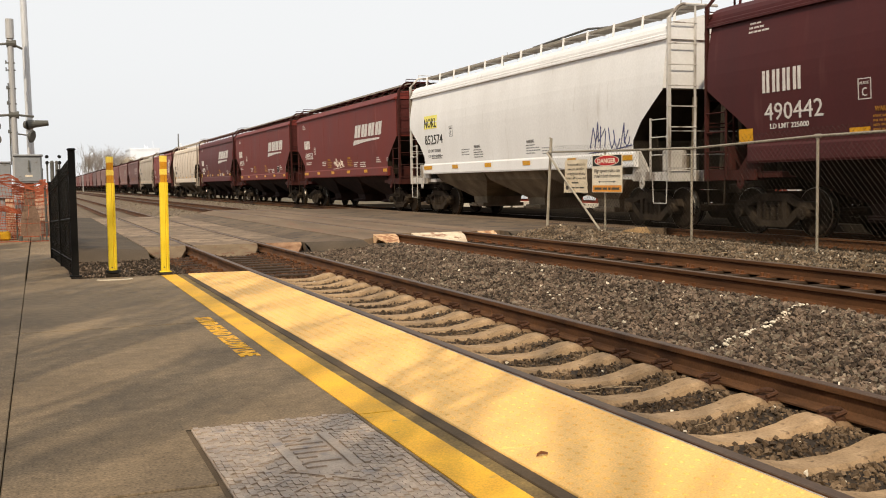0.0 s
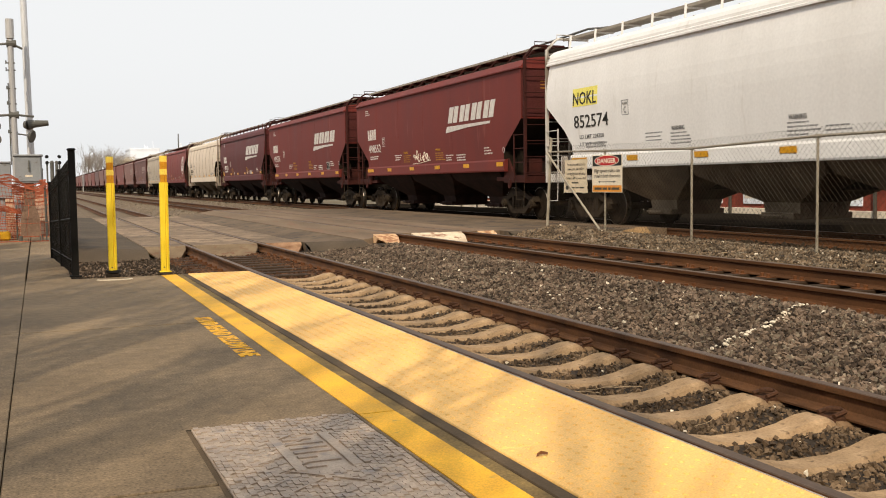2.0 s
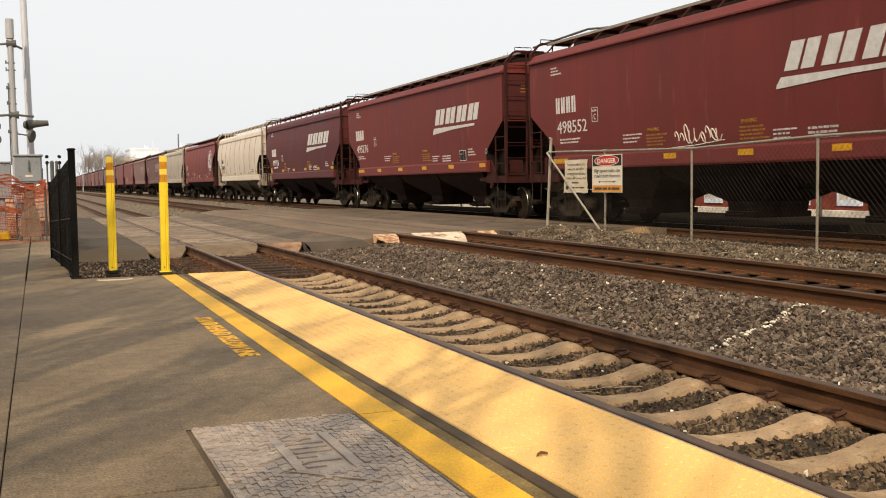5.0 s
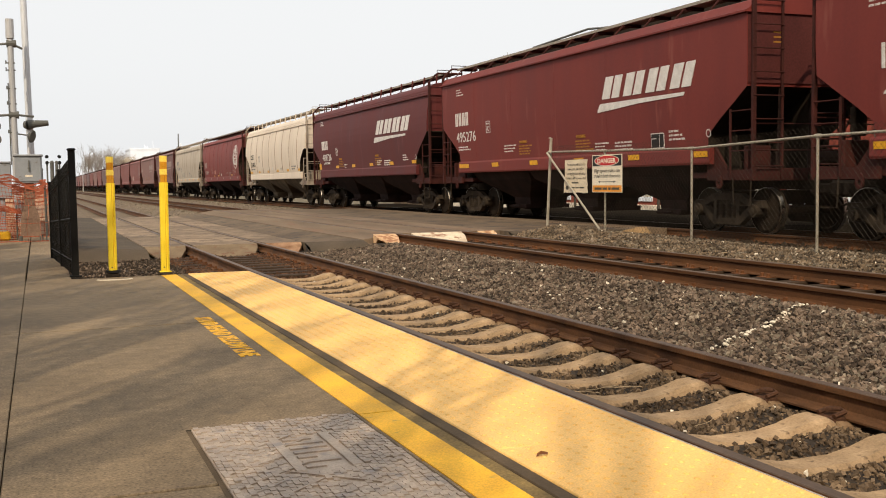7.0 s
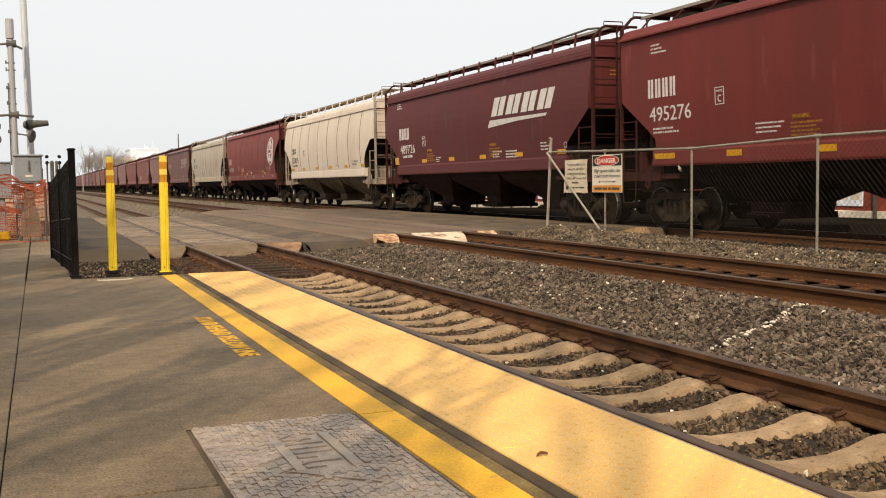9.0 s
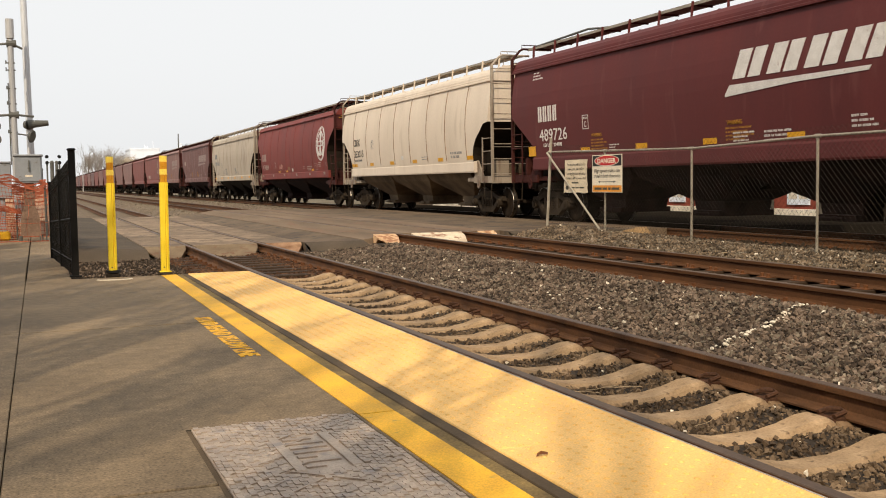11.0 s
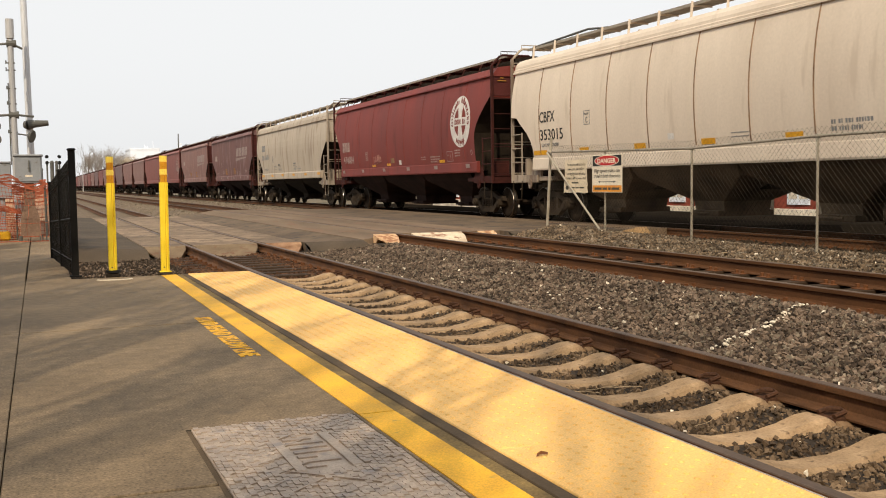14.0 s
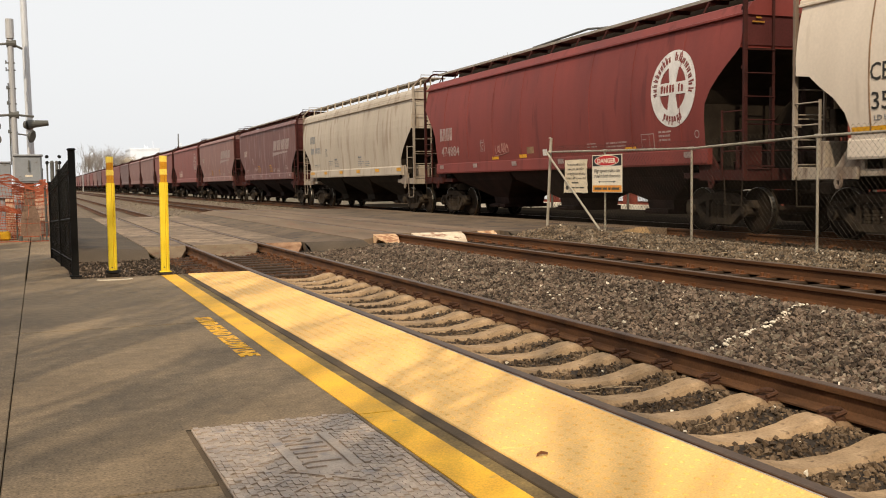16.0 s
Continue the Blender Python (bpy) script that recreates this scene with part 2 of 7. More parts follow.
def prism(bm, outline, axis, lo, hi):
    """An outline (pairs) drawn out along an axis: 'x' takes (y, z), 'y' takes (x, z), 'z' takes (x, y)."""
    put = {"x": lambda a, b, c: (c, a, b), "y": lambda a, b, c: (a, c, b), "z": lambda a, b, c: (a, b, c)}[axis]
    p0 = [bm.verts.new(put(a, b, lo)) for a, b in outline]
    p1 = [bm.verts.new(put(a, b, hi)) for a, b in outline]
    k = len(outline)
    for i in range(k):
        bm.faces.new((p0[i], p0[(i + 1) % k], p1[(i + 1) % k], p1[i]))
    bm.faces.new(p0[::-1])
    bm.faces.new(p1)
    bmesh.ops.recalc_face_normals(bm, faces=bm.faces)
    return bm


def raw_mesh(name, verts, faces, material, parent=None, smooth=False):
    """A mesh straight from arrays of triangles."""
    me = bpy.data.meshes.new(name)
    verts, faces = np.asarray(verts, np.float32), np.asarray(faces, np.int32)
    k = faces.shape[1]
    me.vertices.add(len(verts))
    me.vertices.foreach_set("co", verts.ravel())
    me.loops.add(faces.size)
    me.loops.foreach_set("vertex_index", faces.ravel())
    me.polygons.add(len(faces))
    me.polygons.foreach_set("loop_start", np.arange(0, faces.size, k, dtype=np.int32))
    me.update(calc_edges=True)
    me.materials.append(material)
    if not smooth:
        me.polygons.foreach_set("use_smooth", np.zeros(len(faces), bool))
    ob = new(name, me)
    if parent:
        ob.parent = parent
    return ob


def sheet(name, xs, ys, height, material, smooth=True):
    """A ground sheet over a grid, with its height by place."""
    xs, ys = np.asarray(xs, float), np.asarray(ys, float)
    gx, gy = np.meshgrid(xs, ys)
    z = height(gx, gy)
    v = np.stack([gx, gy, z], -1).reshape(-1, 3)
    a = (np.arange(len(ys) - 1)[:, None] * len(xs) + np.arange(len(xs) - 1)[None]).ravel()
    return raw_mesh(name, v, np.stack([a, a + 1, a + 1 + len(xs), a + len(xs)], -1), material, smooth=smooth)


def written(name, text, size, material, m, parent=None, width=None, thick=0.002, bold=0.0):
    """Lettering as a flat mesh; it lies in the xy plane of m, its first letter at the origin."""
    cu = bpy.data.curves.new(name, "FONT")
    cu.body, cu.size, cu.extrude, cu.offset, cu.resolution_u = text, size, thick, bold, 2
    tmp = new(name, cu)
    bpy.context.view_layer.update()
    me = bpy.data.meshes.new_from_object(tmp.evaluated_get(bpy.context.evaluated_depsgraph_get()))
    bpy.data.objects.remove(tmp)
    bpy.data.curves.remove(cu)
    co = np.empty(len(me.vertices) * 3, np.float32)
    me.vertices.foreach_get("co", co)
    co = co.reshape(-1, 3)
    if width and len(co):
        co[:, 0] = (co[:, 0] - co[:, 0].min()) * width / max(1e-6, np.ptp(co[:, 0]))
        me.vertices.foreach_set("co", co.ravel())
    me.name = name
    me.materials.clear()
    me.materials.append(material)
    ob = new(name, me)
    ob.parent = parent
    ob.matrix_basis = m
    return tagged(ob, kind="stuff")


# ---- ground, tracks and crossing ----
ROAD_EDGE = 43.1
NEAR_C, MID_C, FAR_C = 3.63, 7.62, 14.0              # track centre lines
NEAR_Z, MID_Z, FAR_Z = -0.301, -0.102, -0.16         # tops of rail
BED_X = [1.9, 2.7, 2.95, 3.13, 3.45, 3.81, 4.13, 4.33, 4.6, 5.2, 5.9, 6.35, 6.62, 6.70, 6.85, 7.0, 8.3, 8.45, 8.8, 9.4, 10.2, 11.4, 12.4, 15.6, 17.5, 20.0]
BED_Z = [-0.52, -0.51, -0.51, -0.490, -0.535, -0.535, -0.490, -0.51, -0.50, -0.49, -0.375, -0.272, -0.268, -0.30, -0.305, -0.36, -0.36, -0.305, -0.305, -0.21, -0.14, -0.22, -0.335, -0.335, -0.45, -0.64]


def smooth_noise(x, y, s):
    return (np.sin(x * 1.7 * s + 1.3) * np.cos(y * 1.3 * s + 0.4) + np.sin(x * 3.1 * s + y * 2.3 * s) * 0.5) / 1.5


def bed_height(x, y):
    z = np.interp(x, BED_X, BED_Z) + 0.015 * smooth_noise(x, y, 2.1)
    rise = np.clip((y - 13.5) / 6.0, 0, 1) * np.clip((19.5 - y) / 0.3, 0, 1) * np.exp(-((x - 10.2) / 1.0) ** 2)
    return z + 0.13 * rise


far_y = [-300, -60, -20, 0, 20, 45, 100, 250, 600, 1800]
ground = tagged(sheet("ground", [-1500, -400, -100, -30, 0, 17, 22, 40, 120, 500, 1500], far_y, lambda x, y: -0.66 + 0 * x, EARTH), "flat gravelly earth reaching to the horizon", "ground", kind="structure")
bed = tagged(sheet("ballast_bed", np.arange(1.9, 11.81, 0.15), np.arange(-10, 22.1, 0.2), bed_height, BALLAST), "grey stone ballast bed under three railway tracks", "ballast", kind="structure")
tagged(sheet("dusty_ballast_bed", np.arange(1.4, 11.81, 0.4), np.concatenate([np.arange(43, 90, 2.0), np.arange(90, 420, 20.0)]), bed_height, DUSTY_BED), "dusty brown ballast bed beyond the level crossing", "ballast", kind="structure")
# bed under the train, coloured dark for the shade it lies in
tagged(sheet("far_ballast_bed", np.arange(11.8, 20.01, 0.2), np.concatenate([np.arange(-40, 22, 0.6), np.arange(42, 90, 2.0), np.arange(90, 420, 20.0)]), bed_height, FAR_BED_SHADE), "ballast bed under a freight train, its shade put into the colour", "ballast", kind="structure")
lot = bmesh.new()
box(lot, 0.24, 1.95, 11.2, 22.5, -1.0, -0.47)
tagged(part("gravel_strip", lot, BALLAST), "strip of dark gravel beyond the platform end", "gravel", kind="structure")

# platform: slabs, joints, edging, tactile strip
platform = thing("platform", "brown-grey concrete railway platform with joints between its slabs", "platform", kind="structure")
END_Y = 11.08
base = bmesh.new()
box(base, -14, 1.99, -9, END_Y - 0.01, -1.2, -0.05)
part("foundation", base, KERB_DARK, platform)


def slab(x0, x1, y0, y1, mat=None, name="slab", top=0.0, deep=0.06, gap=0.004, across=None):
    b, across = bmesh.new(), across or gap
    box(b, x0 + gap, x1 - gap, y0 + across, y1 - across, top - deep, top, bevel=0.004)
    return part(name, b, mat or CONCRETE, platform)


rows = [-9, -5, -1, 3.20, 7.1, END_Y]
for a, b in zip(rows, rows[1:]):
    slab(-0.1425, 1.19, a, b, gap=0.0022, across=0.010)
    for x in (-14, -11, -8.2, -5.5, -2.8):
        slab(x, {-14: -11, -11: -8.2, -8.2: -5.5, -5.5: -2.8, -2.8: -0.1428}[x], a, b, gap=0.0022)
rows = [-9, -6.2, -2.6, 0.7, 2.32, 3.94, 7.5, END_Y]
for a, b in zip(rows, rows[1:]):
    slab(1.19, 1.400, a, b, gap=0.003, across=0.005)
rows = [-9 + 1.22 * i for i in range(18)]
for a, b in zip(rows, rows[1:]):
    if a < END_Y:
        slab(1.400, 1.460, a, min(b, END_Y), KERB_DARK, "edging", top=0.004, gap=0.002)
    if a < END_Y:
        slab(1.460, 2.109, a, min(b, END_Y), TACTILE, "tactile_tile", top=0.006, gap=0.0015)
domes_v, domes_f = [], []
for j in range(int((END_Y - 2.06) / 0.06)):
    for i in range(10):
        cx, cy = 1.50 + i * 0.064, 2.02 + j * 0.06
        k = len(domes_v)
        for r, z in ((0.0125, 0.0058), (0.007, 0.0105)):
            domes_v += [(cx + r * math.cos(a * math.tau / 6), cy + r * math.sin(a * math.tau / 6), z) for a in range(6)]
        for a in range(6):
            b = (a + 1) % 6
            domes_f += [(k + a, k + b, k + 6 + b), (k + a, k + 6 + b, k + 6 + a)]
        domes_f += [(k + 6, k + 7, k + 8), (k + 6, k + 8, k + 9), (k + 6, k + 9, k + 10), (k + 6, k + 10, k + 11)]
tagged(raw_mesh("tactile_domes", domes_v, domes_f, TACTILE, platform), "rows of small yellow raised domes", kind="stuff")
nose = bmesh.new()
box(nose, 2.1095, 2.1145, -9, END_Y, -0.05, 0.0055)
part("nosing", nose, POST_PALE_WHITE, platform, "thin white platform nosing")
for x0, x1 in ((1.3395, 1.3965),):
    gb = bmesh.new()
    box(gb, x0, x1, -9, END_Y - 0.02, -0.02, 0.0016)
    part("line_border", gb, GRIME_LINE, platform, "dark grimy border of the yellow line")
lineb = bmesh.new()
for a, b in ((-9, 2.318), (2.324, 3.936), (3.944, 7.497), (7.503, END_Y - 0.02)):
    box(lineb, 1.185, 1.338, a, b, -0.02, 0.003)
part("yellow_line", lineb, YELLOW, platform, "worn yellow painted safety line")
msg = written("painted_words", "STAND BEHIND YELLOW LINE", 0.15, YELLOW, Matrix.Translation((1.008, 7.36, 0.0015)) @ Matrix.Rotation(radians(-90), 4, "Z"), platform, width=1.80, thick=0.0012, bold=0.004)
msg["label"] = "faded yellow stencilled words on the concrete"
rng = np.random.default_rng(4)
sidewalk = thing("pavement", "concrete pavement beside the level crossing", "pavement", kind="structure")
for k, (a, b) in enumerate(((END_Y, 14.0), (14.0, 17.0), (17.0, 20.0), (20.0, 23.0))):
    for x0, x1 in ((-14, -9), (-9, -4.5), (-4.5, -0.145), (-0.14, 0.30)):
        bb = bmesh.new()
        box(bb, x0 + 0.005, x1 - 0.005, a + 0.005, b - 0.005, -1.0, -0.002, bevel=0.006)
        part("slab", bb, CONCRETE, sidewalk)

# rails
RAIL_OUT = [(-0.075, -0.17), (0.075, -0.17), (0.075, -0.158), (0.02, -0.145), (0.01, -0.13), (0.01, -0.05), (0.036, -0.04), (0.037, -0.006), (-0.037, -0.006), (-0.036, -0.04), (-0.01, -0.05), (-0.01, -0.13), (-0.02, -0.145), (-0.075, -0.158)]


def rail(x, top, side_mat, top_mat, y0, y1, words):
    r = thing("rail", words, "rail", kind="structure")
    b = bmesh.new()
    prism(b, [(x + a, top + z) for a, z in RAIL_OUT], "y", y0, y1)
    part("rail_web", b, side_mat, r)
    b = bmesh.new()
    prism(b, [(x - 0.037, top - 0.0058), (x + 0.037, top - 0.0058), (x + 0.031, top - 0.001), (x, top), (x - 0.031, top - 0.001)], "y", y0, y1)
    part("rail_head", b, top_mat, r)
    return r


for x in (NEAR_C - 0.7555, NEAR_C + 0.7555):
    rail(x, NEAR_Z, RAIL_SIDE, RAIL_TOP, -10, 420, "brown steel rail with a worn running surface")
for x in (MID_C - 0.7555, MID_C + 0.7555):
    rail(x, MID_Z, RAIL_RUSTY, RAIL_TOP_DULL, -10, 420, "orange-rusted steel rail with a dull running surface")
for x in (FAR_C - 0.7555, FAR_C + 0.7555):
    rail(x, FAR_Z, RAIL_RUSTY, RAIL_TOP, -40, 420, "steel rail under a freight train")

# yard beyond the train, its colour darkened for the shade there
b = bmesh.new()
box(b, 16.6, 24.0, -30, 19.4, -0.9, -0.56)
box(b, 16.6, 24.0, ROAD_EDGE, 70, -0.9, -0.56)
tagged(part("yard", b, YARD_SHADE), "asphalt yard beyond the freight train, darkened for its shade", "yard", kind="structure")

# concrete ties of the near track
tie_bm = bmesh.new()
prof = [(-1.25, -0.02), (-0.98, -0.005), (-0.66, -0.004), (-0.652, 0.001), (-0.606, 0.004), (-0.600, -0.016), (-0.584, -0.016), (-0.575, 0.010), (-0.53, 0.036), (-0.43, 0.028), (-0.30, -0.010), (-0.15, -0.036), (0.15, -0.036), (0.30, -0.010), (0.43, 0.028), (0.53, 0.036), (0.575, 0.010), (0.584, -0.016), (0.600, -0.016), (0.606, 0.004), (0.652, 0.001), (0.66, -0.004), (0.98, -0.005), (1.25, -0.02)]
rings = []
for x, z in prof:
    top, foot = 0.098, 0.128
    rings.append([tie_bm.verts.new(c) for c in ((x, -foot, -0.2), (x, -foot, z - 0.07), (x, -top - 0.012, z - 0.02), (x, -top + 0.015, z), (x, top - 0.015, z), (x, top + 0.012, z - 0.02), (x, foot, z - 0.07), (x, foot, -0.2))])
for a, b in zip(rings, rings[1:]):
    for i in range(7):
        tie_bm.faces.new((a[i], b[i], b[i + 1], a[i + 1]))
tie_bm.faces.new(rings[0])
tie_bm.faces.new(rings[-1][::-1])
bmesh.ops.recalc_face_normals(tie_bm, faces=tie_bm.faces)
tie = thing("tie", "weathered tan concrete railway tie in ballast", "tie", Matrix.Translation((NEAR_C, 0, NEAR_Z - 0.166)), "ties of the near track")
tie.matrix_basis = Matrix.Translation((NEAR_C, 4.63 - 0.585 * 14, NEAR_Z - 0.166))
part("sleeper", tie_bm, TIE_CONCRETE, tie)
for sx in (-1, 1):
    for off in (-0.115, 0.115):
        cb = bmesh.new()
        x = sx * 0.7555 + off
        s = 1 if off > 0 else -1
        box(cb, x - 0.045, x + 0.045, -0.07, 0.07, -0.012, 0.022, bevel=0.008)
        part("clip_pad", cb, CLIP, tie)
        cb = bmesh.new()
        rod(cb, [(x + s * 0.045, -0.065, 0.03), (x - s * 0.04, -0.06, 0.048), (x - s * 0.045, -0.015, 0.056), (x + s * 0.04, 0.0, 0.06), (x - s * 0.045, 0.015, 0.056), (x - s * 0.04, 0.06, 0.048), (x + s * 0.045, 0.065, 0.03)], 0.015, 6)
        part("rail_clip", cb, CLIP, tie, "rusty spring clip")
for k in range(1, 33):
    y = 4.63 + 0.585 * (k - 14)
    jig = random.uniform(-0.012, 0.012)
    copy_thing(tie, Matrix.Translation((NEAR_C, y + jig, NEAR_Z - 0.166 + random.uniform(-0.004, 0.004))) @ Matrix.Rotation(radians(random.uniform(-0.5, 0.5)), 4, "Z"))

# timber ties of the other two tracks
wt = bmesh.new()
box(wt, -1.3, 1.3, -0.115, 0.115, -0.18, 0.0, bevel=0.012)
timber = thing("tie", "dark creosoted timber tie sunk in ballast", "tie", Matrix.Translation((MID_C, -5.0, MID_Z - 0.172)), "ties of the middle track")
part("sleeper", wt, TIE_WOOD, timber)
for sx in (-1, 1):
    cb = bmesh.new()
    box(cb, sx * 0.7555 - 0.18, sx * 0.7555 + 0.18, -0.095, 0.095, -0.002, 0.012, bevel=0.004)
    for off in (-0.125, 0.125):
        for dy in (-0.06, 0.06):
            k = random.uniform(-0.012, 0.012)
            box(cb, sx * 0.7555 + off - 0.02 + k, sx * 0.7555 + off + 0.02 + k, dy - 0.018, dy + 0.02, 0.0, 0.048 + k, bevel=0.006)
    part("tie_plate", cb, CLIP_ORANGE, timber, "rusty tie plate with spikes")
for k in range(1, 48):
    copy_thing(timber, Matrix.Translation((MID_C + random.uniform(-0.03, 0.03), -5.0 + 0.52 * k, MID_Z - 0.172)))
for k in range(9):
    t2 = copy_thing(timber, Matrix.Translation((NEAR_C, 15.75 + 0.56 * k, NEAR_Z - 0.175)))
    t2["group"] = "timber ties before the crossing"
for k in range(34):
    t2 = copy_thing(timber, Matrix.Translation((FAR_C, 4.0 + 0.52 * k, FAR_Z - 0.18)))
    t2["group"] = "ties of the far track"

# level crossing: road strips at rail height, concrete panels, steel end ramps
ROAD_END = 43.0
PROFILE_X = [-60, -12, -1, 1.6, 2.0, 5.3, 5.9, 6.8, 8.5, 9.3, 11.5, 13.2, 14.8, 17, 30, 90]
PROFILE_Z = [0.0, -0.02, -0.12, -0.27, -0.305, -0.305, -0.24, -0.108, -0.108, -0.11, -0.15, -0.166, -0.166, -0.2, -0.5, -0.62]


def road_z(x):
    return float(np.interp(x, PROFILE_X, PROFILE_Z))


road = thing("road", "worn grey asphalt road over a level crossing", "road", kind="structure")


def strip(x0, x1, y0, y1, mat, name, lift=0.0, front=None):
    n = max(1, int((x1 - x0) / 0.6)) if x1 - x0 < 12 else 10
    b = bmesh.new()
    top0, top1, low0, low1 = [], [], [], []
    for i in range(n + 1):
        x = x0 + (x1 - x0) * i / n
        z = road_z(x) + lift
        ya = y0(x) if callable(y0) else y0
        top0.append(b.verts.new((x, ya, z)))
        top1.append(b.verts.new((x, y1, z)))
        low0.append(b.verts.new((x, ya - (front or 0.0), z - (0.36 if front else 0.3))))
        low1.append(b.verts.new((x, y1, z - 0.3)))
    for i in range(n):
        b.faces.new((top0[i], top0[i + 1], top1[i + 1], top1[i]))
        if not front:
            b.faces.new((low0[i], low0[i + 1], top0[i + 1], top0[i]))
        b.faces.new((top1[i], top1[i + 1], low1[i + 1], low1[i]))
    b.faces.new((low0[0], top0[0], top1[0], low1[0]))
    b.faces.new((top0[-1], low0[-1], low1[-1], top1[-1]))
    if front:
        f = bmesh.new()
        rows3 = [[f.verts.new(v) for v in ((t.co.x, t.co.y, t.co.z), (t.co.x, t.co.y - front * 0.45, t.co.z - 0.07), (w.co.x, w.co.y, w.co.z))] for t, w in zip(top0, low0)]
        for a, c in zip(rows3, rows3[1:]):
            for j in range(2):
                f.faces.new((a[j + 1], c[j + 1], c[j], a[j]))
        part("road_shoulder", f, ROAD_DARK, road, "dark crumbling asphalt edge", smooth=True)
    return part(name, b, mat, road)


GA, GB = 0.7555 - 0.085, 0.7555 + 0.06       # flangeways either side of a rail
strip(-60, 0.3, 23.0, ROAD_END, ASPHALT, "carriageway")
# shade lying on this strip is put into its darker asphalt
strip(0.3, 1.95, 20.6, ROAD_END, ROAD_DARK, "carriageway", front=0.8)
strip(5.28, 6.1, lambda x: 21.4 - (x - 5.28) * 2.0, ROAD_END, ASPHALT, "carriageway", front=1.0)
strip(9.2, FAR_C - 1.6, 19.5, ROAD_END, ASPHALT, "carriageway", front=0.7)
# road behind the train takes the yard's colour, shade included
strip(FAR_C + 1.6, 24.0, 19.5, ROAD_END, YARD_SHADE, "carriageway")
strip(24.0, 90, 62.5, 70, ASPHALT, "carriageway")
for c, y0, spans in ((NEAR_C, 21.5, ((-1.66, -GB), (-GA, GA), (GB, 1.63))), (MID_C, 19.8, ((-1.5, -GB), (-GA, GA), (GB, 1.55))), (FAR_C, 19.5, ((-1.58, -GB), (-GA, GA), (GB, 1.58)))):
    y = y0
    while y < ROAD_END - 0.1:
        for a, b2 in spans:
            # panels beneath the train get the shade-dark coat as well
            strip(c + a + 0.004, c + b2 - 0.004, y + 0.006, min(y + 2.43, ROAD_END) - 0.006, PANEL if c == NEAR_C else YARD_SHADE if c == FAR_C and a > -1 else ROAD_TAN, "crossing_panel", lift=0.004)
        y += 2.44


def ramp(x0, x1, y, z, length, mat, words):
    r = bmesh.new()
    o = [(x0, y, z), (x1, y, z), (x1 - 0.02, y - 0.3 * length, z - 0.06), (x1 - 0.2, y - length, z - 0.2), (x0 + 0.2, y - length, z - 0.2), (x0 + 0.02, y - 0.3 * length, z - 0.06)]
    top = [r.verts.new(v) for v in o]
    low = [r.verts.new((v[0], v[1], z - 0.3 if k < 2 else v[2] - 0.03)) for k, v in enumerate(o)]
    r.faces.new((top[0], top[1], top[2], top[5]))
    r.faces.new((top[5], top[2], top[3], top[4]))
    n = len(o)
    for i in range(n):
        r.faces.new((top[i], top[(i + 1) % n], low[(i + 1) % n], low[i]))
    r.faces.new(low)
    bmesh.ops.recalc_face_normals(r, faces=r.faces)
    ob = part("end_ramp", r, mat)
    return tagged(ob, words, "crossing ramp", "end ramps of the crossing panels")


ramp(MID_C - 1.30, MID_C - GB + 0.0, 19.79, MID_Z + 0.0, 0.85, RUSTIER, "rust-eaten white steel ramp at a crossing panel's end")
ramp(MID_C - 0.47, MID_C + GA - 0.03, 19.79, MID_Z, 0.85, RUSTY_WHITE, "white-painted rusty steel ramp between two rails")
ramp(MID_C + GB + 0.20, MID_C + 1.4, 19.79, MID_Z, 0.7, RUSTIER, "rust-eaten white steel ramp at a crossing panel's end")
ramp(NEAR_C - 1.64, NEAR_C - GB - 0.02, 21.49, NEAR_Z, 0.8, PANEL_TAN, "dirty tan concrete ramp at a concrete crossing panel's end")
ramp(NEAR_C - GA + 0.03, NEAR_C + GA - 0.03, 21.49, NEAR_Z, 0.8, PANEL_TAN, "dirty tan concrete ramp between two rails")
ramp(NEAR_C + GB + 0.02, NEAR_C + 1.6, 21.49, NEAR_Z, 0.55, RUST_ORANGE, "rusted steel ramp at a concrete crossing panel's end")

# loose stones
STONE_V = np.array([(x, y, z) for x in (-0.6, 0.6) for y in (-0.6, 0.6) for z in (-0.6, 0.6)])
STONE_F = np.array([(0, 1, 3), (0, 3, 2), (4, 6, 7), (4, 7, 5), (0, 4, 5), (0, 5, 1), (2, 3, 7), (2, 7, 6), (0, 2, 6), (0, 6, 4), (1, 5, 7), (1, 7, 3)])


